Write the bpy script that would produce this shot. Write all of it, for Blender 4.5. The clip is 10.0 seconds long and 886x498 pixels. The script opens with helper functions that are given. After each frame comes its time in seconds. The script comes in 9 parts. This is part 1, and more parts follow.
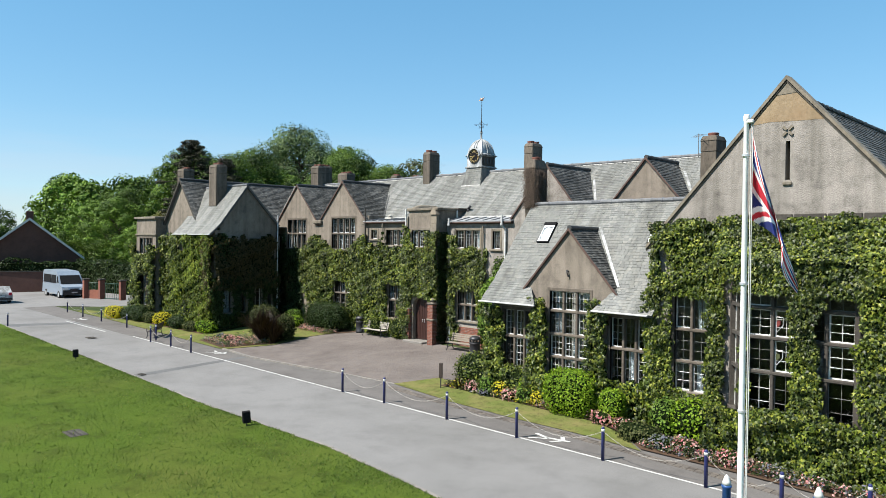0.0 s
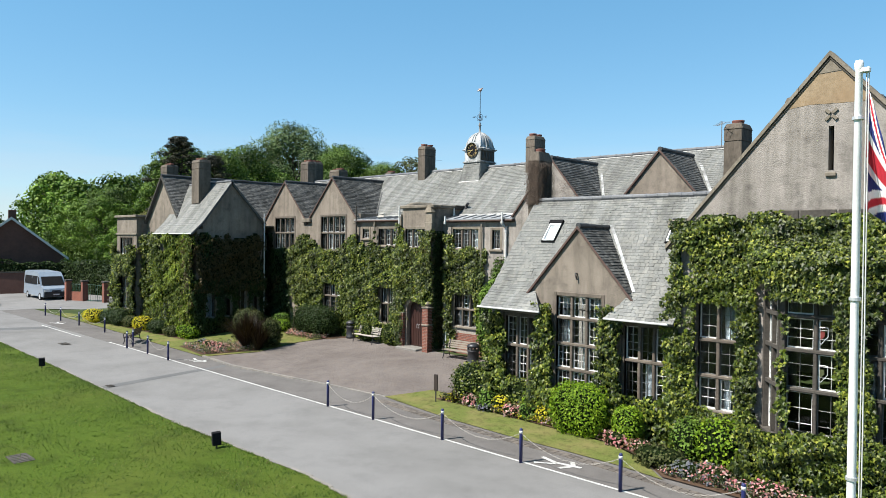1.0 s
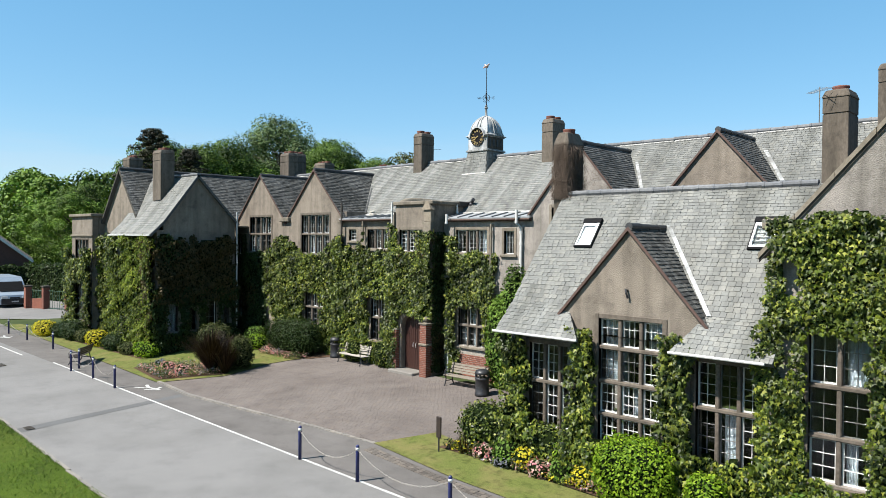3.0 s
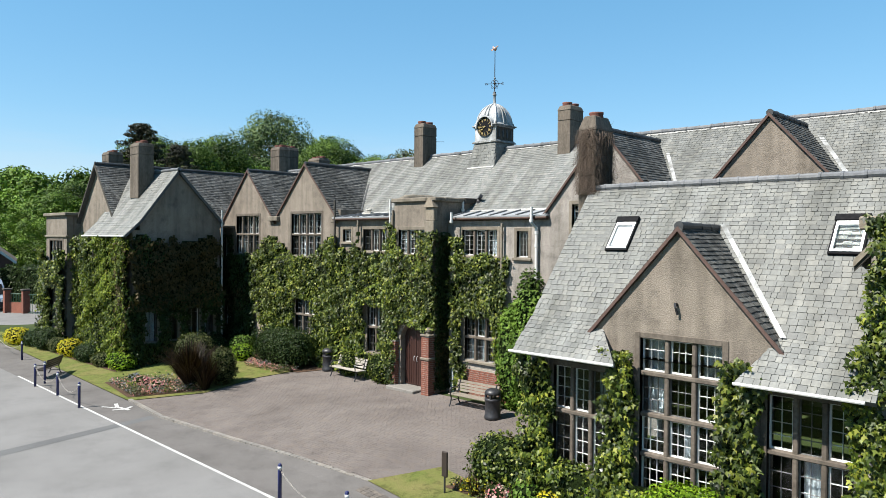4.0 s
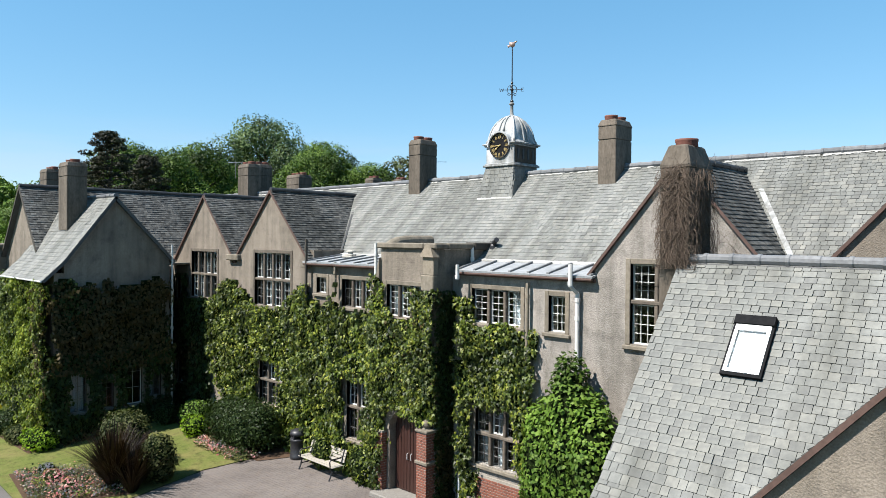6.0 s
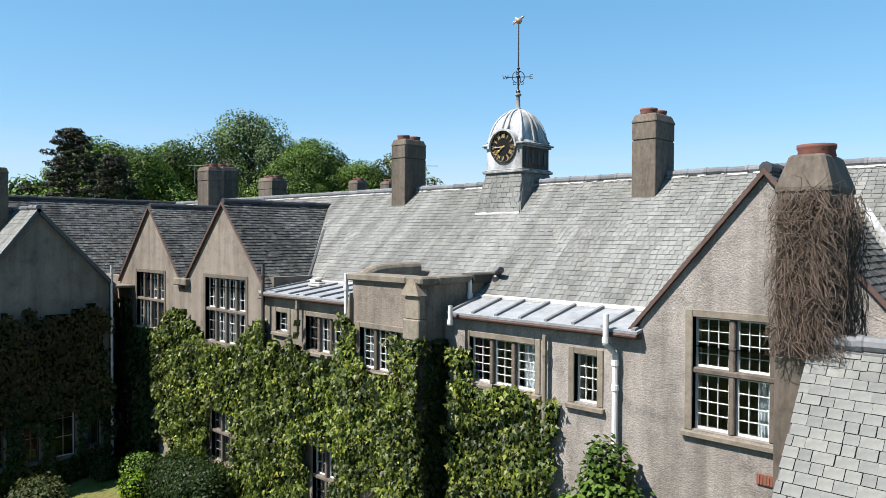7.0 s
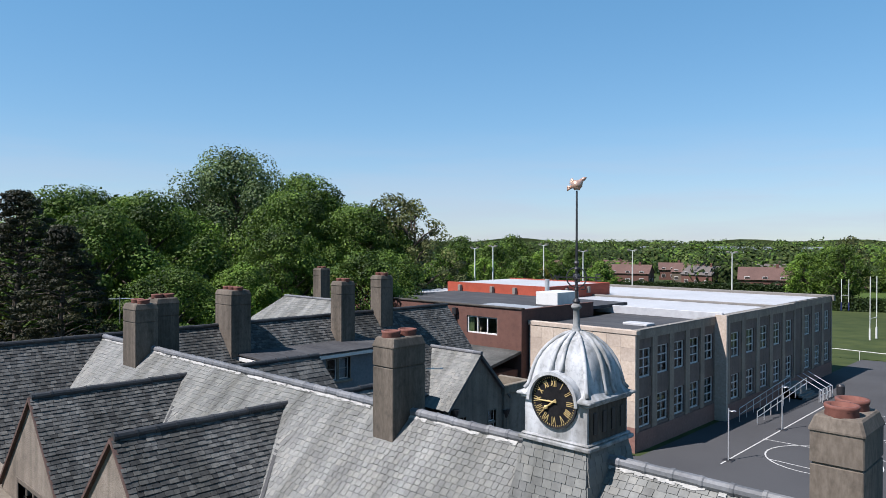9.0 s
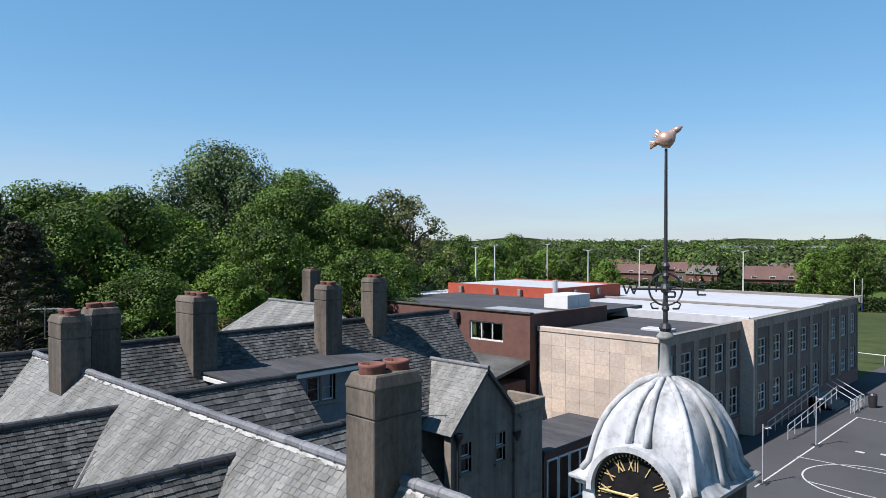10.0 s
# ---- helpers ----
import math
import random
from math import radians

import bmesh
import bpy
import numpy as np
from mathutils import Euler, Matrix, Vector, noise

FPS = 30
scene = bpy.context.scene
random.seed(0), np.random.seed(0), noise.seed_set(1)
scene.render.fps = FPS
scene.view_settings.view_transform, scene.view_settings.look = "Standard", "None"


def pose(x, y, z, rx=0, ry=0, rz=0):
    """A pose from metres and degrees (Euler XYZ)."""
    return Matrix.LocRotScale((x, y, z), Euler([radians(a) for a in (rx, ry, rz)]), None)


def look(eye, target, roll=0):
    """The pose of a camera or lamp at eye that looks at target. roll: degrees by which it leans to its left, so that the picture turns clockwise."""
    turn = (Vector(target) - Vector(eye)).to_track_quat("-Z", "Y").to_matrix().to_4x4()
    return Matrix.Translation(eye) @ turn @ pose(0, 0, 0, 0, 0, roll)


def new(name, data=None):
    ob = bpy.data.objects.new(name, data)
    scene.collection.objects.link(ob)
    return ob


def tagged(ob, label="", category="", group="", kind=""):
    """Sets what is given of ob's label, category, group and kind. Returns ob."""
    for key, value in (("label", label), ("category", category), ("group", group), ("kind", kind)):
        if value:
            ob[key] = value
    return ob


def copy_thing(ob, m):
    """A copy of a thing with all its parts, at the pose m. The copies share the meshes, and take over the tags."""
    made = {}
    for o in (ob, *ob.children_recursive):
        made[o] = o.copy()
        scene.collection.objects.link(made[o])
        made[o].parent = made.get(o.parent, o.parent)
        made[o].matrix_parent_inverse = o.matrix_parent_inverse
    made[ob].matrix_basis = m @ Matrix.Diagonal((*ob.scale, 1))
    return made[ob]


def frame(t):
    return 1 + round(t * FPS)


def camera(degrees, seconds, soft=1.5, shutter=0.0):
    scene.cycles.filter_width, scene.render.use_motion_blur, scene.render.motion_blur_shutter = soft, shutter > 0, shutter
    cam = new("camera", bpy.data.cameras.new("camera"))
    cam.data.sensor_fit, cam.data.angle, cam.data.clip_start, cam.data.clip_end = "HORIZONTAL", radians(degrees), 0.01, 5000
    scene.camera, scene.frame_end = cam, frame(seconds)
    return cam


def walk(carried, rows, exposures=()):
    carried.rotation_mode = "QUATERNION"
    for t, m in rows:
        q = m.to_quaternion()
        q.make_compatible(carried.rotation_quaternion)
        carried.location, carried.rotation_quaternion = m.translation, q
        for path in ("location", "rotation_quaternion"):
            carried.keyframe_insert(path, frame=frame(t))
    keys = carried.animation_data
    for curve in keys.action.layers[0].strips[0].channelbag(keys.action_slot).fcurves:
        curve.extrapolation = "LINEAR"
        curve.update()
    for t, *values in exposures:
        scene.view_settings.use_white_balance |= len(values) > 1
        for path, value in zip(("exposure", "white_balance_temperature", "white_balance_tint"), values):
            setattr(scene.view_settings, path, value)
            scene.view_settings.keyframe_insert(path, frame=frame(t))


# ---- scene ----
# camera and walk
cam = camera(64.0, 10.0, 0.55)
PATH = [
    (0, (24.52, -23.75, 6.368), (23.105, -22.337, 6.345), 0.7),
    (0.5, (23.664, -22.917, 6.336), (22.252, -21.501, 6.312), 0.7),
    (1, (22.696, -21.812, 6.35), (21.286, -20.394, 6.327), 0.7),
    (1.5, (21.627, -20.76, 6.431), (20.221, -19.338, 6.405), 0.6),
    (2, (20.615, -19.728, 6.491), (19.212, -18.303, 6.465), 0.7),
    (2.5, (19.47, -18.806, 6.524), (18.072, -17.375, 6.499), 0.6),
    (4, (15.791, -15.502, 6.611), (14.393, -14.073, 6.582), 0.5),
    (4.5, (14.647, -14.356, 6.951), (13.249, -12.925, 6.924), 0.6),
    (5, (13.427, -13.214, 7.483), (12.029, -11.783, 7.456), 0.5),
    (5.5, (12.246, -12.045, 8.078), (10.847, -10.616, 8.054), 0.6),
    (7, (7.481, -6.942, 9.126), (6.093, -5.504, 9.088), 0.3),
    (7.5, (6.192, -5.33, 10.609), (4.806, -3.889, 10.563), 0.3),
    (8, (5.013, -3.952, 12.168), (3.621, -2.516, 12.142), 0.3),
    (8.5, (3.611, -2.76, 13.883), (2.219, -1.324, 13.864), -0.0),
    (9, (1.973, -1.47, 14.096), (0.582, -0.034, 14.075), 0.1),
    (9.5, (0.413, 0.179, 14.077), (-0.976, 1.617, 14.053), 0.1),
    (10, (-1.237, 1.746, 13.996), (-2.627, 3.183, 13.974), 0.0),
]
walk(cam, [(t, look(eye, target, roll)) for t, eye, target, roll in PATH],
     [(0, 1.2, 6500, 10), (4, 1.25, 6500, 10), (5.5, 1.28, 6450, 10), (7, 1.25, 6450, 13), (7.5, 0.98, 6350, 14), (8, 0.9, 6300, 15), (9, 0.9, 6200, 17), (10, 0.93, 6200, 17)])

# sky and sun
SUN_DIR = Vector((-0.215, -0.566, 0.797)).normalized()
world = bpy.data.worlds.new("sky")
scene.world = world
world.use_nodes = True
wt = world.node_tree
for n in list(wt.nodes):
    wt.nodes.remove(n)
sky = wt.nodes.new("ShaderNodeTexSky")
sky.sky_type, sky.sun_disc = "NISHITA", False
sky.sun_elevation = math.asin(SUN_DIR.z)
sky.sun_rotation = math.atan2(SUN_DIR.x, SUN_DIR.y)
sky.air_density, sky.dust_density, sky.ozone_density, sky.altitude = 1.0, 0.0, 3.0, 0
bg = wt.nodes.new("ShaderNodeBackground")
bg.inputs["Strength"].default_value = 0.13
wo = wt.nodes.new("ShaderNodeOutputWorld")
tone = wt.nodes.new("ShaderNodeHueSaturation")
tone.inputs["Saturation"].default_value, tone.inputs["Hue"].default_value = 1.3, 0.49
wt.links.new(sky.outputs[0], tone.inputs["Color"])
soft = wt.nodes.new("ShaderNodeGamma")
soft.inputs["Gamma"].default_value = 0.55
blue = wt.nodes.new("ShaderNodeMix")
blue.data_type, blue.blend_type = "RGBA", "MULTIPLY"
blue.inputs[0].default_value, blue.inputs[7].default_value = 1.0, (0.80, 1.0, 1.16, 1)
wt.links.new(tone.outputs[0], soft.inputs[0])
wt.links.new(soft.outputs[0], blue.inputs[6])
# thin cloud low over the horizon
tc = wt.nodes.new("ShaderNodeTexCoord")
sep = wt.nodes.new("ShaderNodeSeparateXYZ")
wt.links.new(tc.outputs["Generated"], sep.inputs[0])
band = wt.nodes.new("ShaderNodeValToRGB")
band.color_ramp.elements[0].position, band.color_ramp.elements[0].color = 0.0, (0.55, 0.55, 0.55, 1)
band.color_ramp.elements[1].position, band.color_ramp.elements[1].color = 0.16, (0, 0, 0, 1)
wt.links.new(sep.outputs[2], band.inputs[0])
stretch = wt.nodes.new("ShaderNodeMapping")
stretch.inputs["Scale"].default_value = (3.0, 3.0, 26.0)
wt.links.new(tc.outputs["Generated"], stretch.inputs[0])
wisps = wt.nodes.new("ShaderNodeTexNoise")
wisps.inputs["Scale"].default_value, wisps.inputs["Detail"].default_value = 1.6, 6.0
wt.links.new(stretch.outputs[0], wisps.inputs["Vector"])
thin = wt.nodes.new("ShaderNodeValToRGB")
thin.color_ramp.elements[0].position, thin.color_ramp.elements[0].color = 0.40, (0.35, 0.35, 0.35, 1)
thin.color_ramp.elements[1].position, thin.color_ramp.elements[1].color = 0.62, (1, 1, 1, 1)
wt.links.new(wisps.outputs[0], thin.inputs[0])
cover = wt.nodes.new("ShaderNodeMath")
cover.operation = "MULTIPLY"
wt.links.new(band.outputs[0], cover.inputs[0])
wt.links.new(thin.outputs[0], cover.inputs[1])
cloud = wt.nodes.new("ShaderNodeMix")
cloud.data_type = "RGBA"
cloud.inputs[7].default_value = (2.3, 2.5, 2.85, 1)
wt.links.new(cover.outputs[0], cloud.inputs[0])
wt.links.new(blue.outputs[2], cloud.inputs[6])
wt.links.new(cloud.outputs[2], bg.inputs[0])
wt.links.new(bg.outputs[0], wo.inputs[0])
sun_data = bpy.data.lights.new("sun", "SUN")
sun_data.energy, sun_data.angle, sun_data.color = 5.0, radians(0.53), (1.0, 0.95, 0.87)
sun = new("sun", sun_data)
sun.matrix_world = look(SUN_DIR * 120, (0, 0, 0))
# ---- materials ----
def nodes_of(name):
    m = bpy.data.materials.new(name)
    m.use_nodes = True
    nt = m.node_tree
    return m, nt, nt.nodes["Principled BSDF"]


def ramp(nt, fac, stops):
    r = nt.nodes.new("ShaderNodeValToRGB")
    el = r.color_ramp.elements
    while len(el) < len(stops):
        el.new(0.5)
    for e, (p, c) in zip(el, stops):
        e.position, e.color = p, (*c, 1)
    nt.links.new(fac, r.inputs[0])
    return r.outputs[0]


def noise_tex(nt, scale, detail=4.0, rough=0.55, stretch=None, coord="Object"):
    tc = nt.nodes.new("ShaderNodeTexCoord")
    out = tc.outputs[coord]
    if stretch:
        mp = nt.nodes.new("ShaderNodeMapping")
        mp.inputs["Scale"].default_value = stretch
        nt.links.new(out, mp.inputs[0])
        out = mp.outputs[0]
    n = nt.nodes.new("ShaderNodeTexNoise")
    n.inputs["Scale"].default_value, n.inputs["Detail"].default_value, n.inputs["Roughness"].default_value = scale, detail, rough
    nt.links.new(out, n.inputs["Vector"])
    return n.outputs[0]


def mix(nt, fac, a, b, mode="MIX"):
    m = nt.nodes.new("ShaderNodeMix")
    m.data_type, m.blend_type = "RGBA", mode
    for s, v in ((0, fac), (6, a), (7, b)):
        if isinstance(v, (int, float)):
            m.inputs[s].default_value = v
        elif isinstance(v, tuple):
            m.inputs[s].default_value = (*v, 1)
        else:
            nt.links.new(v, m.inputs[s])
    return m.outputs[2]


def bump(nt, bsdf, height, strength=0.3, dist=0.02):
    b = nt.nodes.new("ShaderNodeBump")
    b.inputs["Strength"].default_value, b.inputs["Distance"].default_value = strength, dist
    nt.links.new(height, b.inputs["Height"])
    nt.links.new(b.outputs[0], bsdf.inputs["Normal"])


def surface(name, lo, hi, fine=18.0, coarse=0.7, rough=0.85, relief=0.3, dist=0.015, stain=None, stain_amount=0.5, stretch=None, metal=0.0, island=0.0, obj_random=0.0, spec=0.4, mottle=0.0, streak=0.0, run=(2.6, 2.6, 0.22)):
    """Two scales of variation, optional stains and variation from piece to piece."""
    m, nt, b = nodes_of(name)
    f = noise_tex(nt, fine, 5, 0.6, stretch)
    c = noise_tex(nt, coarse, 4, 0.6, stretch)
    col = ramp(nt, f, [(0.3, lo), (0.7, hi)])
    avg = tuple((p + q) / 2 for p, q in zip(lo, hi))
    dark = stain or tuple(v * 0.6 for v in avg)
    col = mix(nt, ramp(nt, c, [(0.42, (0, 0, 0)), (0.72, (stain_amount,) * 3)]), col, dark)
    if mottle:
        v = ramp(nt, noise_tex(nt, coarse * 4.5, 5, 0.7), [(0.3, (1 - mottle,) * 3), (0.5, (0.95,) * 3), (0.72, (1.0,) * 3)])
        col = mix(nt, 1.0, col, v, "MULTIPLY")
    if streak:
        v = ramp(nt, noise_tex(nt, 1.0, 4, 0.6, run), [(0.40, (1.0,) * 3), (0.66, (1 - streak, 1 - streak, 1 - streak * 1.05))])
        col = mix(nt, 1.0, col, v, "MULTIPLY")
    for kind, amount in (("island", island), ("object", obj_random)):
        if amount:
            if kind == "island":
                g = nt.nodes.new("ShaderNodeNewGeometry")
                rnd = g.outputs["Random Per Island"]
            else:
                g = nt.nodes.new("ShaderNodeObjectInfo")
                rnd = g.outputs["Random"]
            lo_v, hi_v = 1 - amount, 1 + amount
            k = ramp(nt, rnd, [(0.0, (lo_v * 0.5, lo_v * 0.5, lo_v * 0.5)), (0.5, (0.5, 0.505, 0.5)), (1.0, (hi_v * 0.5, hi_v * 0.49, hi_v * 0.47))])
            k = mix(nt, 1.0, k, (2.0, 2.0, 2.0), "MULTIPLY")
            col = mix(nt, 1.0, col, k, "MULTIPLY")
    nt.links.new(col, b.inputs["Base Color"])
    b.inputs["Roughness"].default_value, b.inputs["Metallic"].default_value = rough, metal
    b.inputs["Specular IOR Level"].default_value = spec
    if relief:
        bump(nt, b, f, relief, dist)
    return m


def leafy(name, stops, rough=0.6, trans=0.2, spec=0.15, patch=(0.72, 1.15), scale=0.5):
    m, nt, b = nodes_of(name)
    g = nt.nodes.new("ShaderNodeNewGeometry")
    col = ramp(nt, g.outputs["Random Per Island"], stops)
    lo, hi = patch
    tone = ramp(nt, noise_tex(nt, scale, 3), [(0.35, (lo * 0.5, lo * 0.53, lo * 0.5)), (0.68, (hi * 0.5, hi * 0.48, hi * 0.42))])
    tone = mix(nt, 1.0, tone, (2.0, 2.0, 2.0), "MULTIPLY")
    col = mix(nt, 1.0, col, tone, "MULTIPLY")
    nt.links.new(col, b.inputs["Base Color"])
    b.inputs["Roughness"].default_value, b.inputs["Specular IOR Level"].default_value = rough, spec
    t = nt.nodes.new("ShaderNodeBsdfTranslucent")
    nt.links.new(mix(nt, 1.0, col, (1.3, 1.5, 0.6), "MULTIPLY"), t.inputs[0])
    ms = nt.nodes.new("ShaderNodeMixShader")
    ms.inputs[0].default_value = trans
    nt.links.new(b.outputs[0], ms.inputs[1])
    nt.links.new(t.outputs[0], ms.inputs[2])
    nt.links.new(ms.outputs[0], nt.nodes["Material Output"].inputs[0])
    return m


M = {}
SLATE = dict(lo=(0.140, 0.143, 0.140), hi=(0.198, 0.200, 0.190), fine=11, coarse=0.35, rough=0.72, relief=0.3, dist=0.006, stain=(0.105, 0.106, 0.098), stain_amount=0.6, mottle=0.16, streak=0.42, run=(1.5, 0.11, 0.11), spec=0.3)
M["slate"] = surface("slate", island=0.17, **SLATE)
M["slate_piece"] = surface("slate_piece", obj_random=0.15, **SLATE)
# darker mottled slate, mainly for roofs whose slopes face sideways
M["slate_dark"] = surface("slate_dark_mottled", (0.054, 0.055, 0.056), (0.122, 0.122, 0.117), 9, 0.5, 0.72, 0.45, 0.012, (0.022, 0.023, 0.020), 0.7, None, 0, 0.5, mottle=0.3, streak=0.4, run=(0.11, 1.5, 0.11), spec=0.3)
M["deck"] = surface("roof_felt", (0.05616, 0.05616, 0.0598), (0.0936, 0.0936, 0.0936))
M["ridge"] = surface("ridge_tile", (0.0842, 0.0878, 0.0972), (0.143, 0.149, 0.162), 12, 1.0, 0.6, 0.3, 0.01, (0.0518, 0.0518, 0.0486), 0.5, None, 0, 0.25)
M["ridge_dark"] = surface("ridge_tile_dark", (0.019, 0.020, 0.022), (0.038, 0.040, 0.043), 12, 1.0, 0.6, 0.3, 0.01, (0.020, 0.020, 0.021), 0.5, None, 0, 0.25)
M["lead"] = surface("lead_sheet", (0.243, 0.255, 0.266), (0.347, 0.359, 0.371), 6, 1.2, 0.5, 0.15, 0.01, (0.175, 0.179, 0.184), 0.5, None, 0.15, mottle=0.25)
# darker lead for the rolls: the shade on their sides put into the colour
M["lead_dark"] = surface("shaded_lead_roll", (0.12, 0.125, 0.13), (0.19, 0.195, 0.20), 9, 1.5, 0.6, 0.15, 0.008, (0.09, 0.09, 0.092), 0.5, None, 0.1)
M["flashing"] = surface("mortar_flashing", (0.38, 0.375, 0.36), (0.52, 0.51, 0.49), 14, 1.6, 0.9, 0.3, 0.01, (0.20, 0.195, 0.18), 0.7, mottle=0.3)
M["stone_pale"] = surface("pale_cast_stone", (0.30, 0.285, 0.25), (0.42, 0.40, 0.36), 14, 1.3, 0.9, 0.3, 0.01, (0.2, 0.185, 0.16), 0.6, mottle=0.25)
M["render"] = surface("roughcast_render", (0.147, 0.124, 0.101), (0.264, 0.224, 0.183), 34, 0.55, 0.95, 0.7, 0.025, (0.125, 0.106, 0.086), 0.75, mottle=0.35, streak=0.3)
M["render_grey"] = surface("roughcast_render_grey", (0.200, 0.179, 0.160), (0.338, 0.308, 0.280), 34, 0.6, 0.95, 0.7, 0.025, (0.1535, 0.1382, 0.1208), 0.6, mottle=0.4, streak=0.35)
M["stone"] = surface("sandstone", (0.151, 0.128, 0.0986), (0.221, 0.191, 0.153), 14, 1.3, 0.9, 0.3, 0.01, (0.0986, 0.0836, 0.0667), 0.6, None, 0, 0.1, mottle=0.25, streak=0.25)
M["stone_dark"] = surface("weathered_sandstone", (0.0438, 0.0384, 0.0321), (0.0803, 0.0713, 0.0601), 14, 1.3, 0.9, 0.3, 0.01, (0.0256, 0.0219, 0.0183), 0.6, mottle=0.3, streak=0.3)
M["stone_brown"] = surface("brown_sandstone", (0.090, 0.074, 0.059), (0.145, 0.121, 0.097), 14, 1.3, 0.9, 0.3, 0.01, (0.045, 0.036, 0.028), 0.6, mottle=0.3, streak=0.25)
M["chimney"] = surface("chimney_render", (0.090, 0.073, 0.057), (0.152, 0.127, 0.102), 20, 0.9, 0.92, 0.4, 0.012, (0.0682, 0.0555, 0.0428), 0.75, (1, 1, 0.35), mottle=0.35, streak=0.45)
M["verge"] = surface("verge_board", (0.0562, 0.0324, 0.026), (0.0953, 0.0562, 0.0454), 12, 1.5, 0.8, 0.2)
M["terracotta"] = surface("terracotta", (0.1072, 0.03713, 0.0264), (0.1485, 0.05775, 0.04184), 16, 3, 0.8, 0.2)
M["brick"] = surface("red_brick", (0.15, 0.049, 0.0317), (0.207, 0.0806, 0.0547), 22, 2, 0.88, 0.4, 0.01, (0.0806, 0.0346, 0.0259), 0.5, None, 0, 0.22, 0.12)
M["mortar"] = surface("mortar", (0.202, 0.18, 0.151), (0.288, 0.259, 0.223), 30, 2)
M["white"] = surface("white_paint", (0.449, 0.449, 0.435), (0.544, 0.544, 0.53), 10, 2, 0.45, 0.06, 0.004, (0.354, 0.347, 0.326), 0.35)
M["white_metal"] = surface("white_painted_lead", (0.36, 0.375, 0.39), (0.48, 0.49, 0.50), 5, 1.8, 0.85, 0.2, 0.02, (0.15, 0.145, 0.135), 0.85, (1, 1, 0.4), mottle=0.4, streak=0.55, spec=0.15)
M["black"] = surface("black_metal", (0.012, 0.012, 0.014), (0.03, 0.03, 0.033), 14, 2, 0.45, 0.1)
M["navy"] = surface("navy_paint", (0.012, 0.016, 0.075), (0.022, 0.028, 0.11), 10, 2, 0.4, 0.05)
M["blue_sign"] = surface("blue_sign_paint", (0.015, 0.05, 0.16), (0.02, 0.065, 0.2), 10, 2, 0.35, 0.03)
M["chain_steel"] = surface("weathered_chain", (0.10, 0.10, 0.10), (0.18, 0.18, 0.175), 30, 3, 0.6, 0.1, 0.003, None, 0.4, None, 0.3)
M["chain_pale"] = surface("pale_chain", (0.20, 0.185, 0.165), (0.32, 0.30, 0.27), 30, 3, 0.6, 0.1, 0.003, None, 0.4)
M["bedding"] = surface("ridge_mortar", (0.23, 0.23, 0.22), (0.36, 0.355, 0.34), 18, 3, 0.9, 0.4, 0.01, (0.13, 0.13, 0.125), 0.6)
M["clock_black"] = surface("clock_black", (0.006, 0.006, 0.007), (0.014, 0.014, 0.015), 14, 2, 0.9, 0.05, 0.004, spec=0.1)
M["gilt"] = surface("faded_gilding", (0.34, 0.25, 0.10), (0.48, 0.36, 0.16), 20, 3, 0.6, 0.1, 0.004)
M["gold"] = surface("gilding", (0.55, 0.40, 0.14), (0.75, 0.56, 0.22), 20, 3, 0.35, 0.1, 0.004, None, 0.3, None, 0.7)
M["copper"] = surface("gilt_copper", (0.39, 0.248, 0.186), (0.525, 0.345, 0.276), 14, 3, 0.4, 0.2, 0.01, None, 0.4, None, 0.5)
M["door"] = surface("brown_door_paint", (0.027, 0.0108, 0.0084), (0.042, 0.018, 0.0138), 12, 2, 0.45, 0.15, 0.006, None, 0.3, (6, 6, 0.6))
M["wood"] = surface("weathered_bench_wood", (0.12, 0.099, 0.075), (0.216, 0.186, 0.15), 16, 2, 0.8, 0.35, 0.006, (0.072, 0.06, 0.048), 0.5, (1, 5, 5))
M["wood_pale"] = surface("silvered_bench_wood", (0.22, 0.20, 0.17), (0.34, 0.31, 0.27), 16, 2, 0.8, 0.35, 0.006, None, 0.4, (1, 5, 5))
M["wood_dark"] = surface("dark_bench_wood", (0.0144, 0.0092, 0.00632), (0.0288, 0.019, 0.013), 16, 2, 0.7, 0.3, 0.006, None, 0.5, (1, 5, 5))
M["asphalt"] = surface("worn_asphalt", (0.137, 0.133, 0.13), (0.194, 0.191, 0.187), 40, 0.16, 0.93, 0.35, 0.01, (0.115, 0.112, 0.108), 0.8, mottle=0.18, spec=0.12)
M["asphalt_dark"] = surface("patched_asphalt", (0.072, 0.072, 0.072), (0.108, 0.108, 0.108), 40, 0.6, 0.93, 0.35, 0.01)
M["playground"] = surface("playground_tarmac", (0.0459, 0.0465, 0.049), (0.0673, 0.0685, 0.0716), 40, 0.12, 0.93, 0.3, 0.01, (0.0367, 0.0367, 0.0392), 0.6, spec=0.12)
M["pavement"] = surface("pavement_asphalt", (0.0972, 0.0909, 0.0875), (0.142, 0.133, 0.126), 40, 0.3, 0.93, 0.35, 0.01, (0.0778, 0.0725, 0.068), 0.7, mottle=0.22, spec=0.12)
M["sett"] = surface("paving_block", (0.118, 0.102, 0.095), (0.15, 0.131, 0.122), 25, 0.35, 0.92, 0.3, 0.005, (0.088, 0.075, 0.07), 0.8, None, 0, 0.035, 0.0, spec=0.12, mottle=0.22)
M["joint"] = surface("sand_joint", (0.095, 0.082, 0.075), (0.125, 0.108, 0.10), 30, 1, spec=0.12)
M["kerb"] = surface("kerb_stone", (0.138, 0.127, 0.115), (0.207, 0.193, 0.176), 20, 1.2, 0.9, 0.3, 0.008, None, 0.5, None, 0, 0.15)
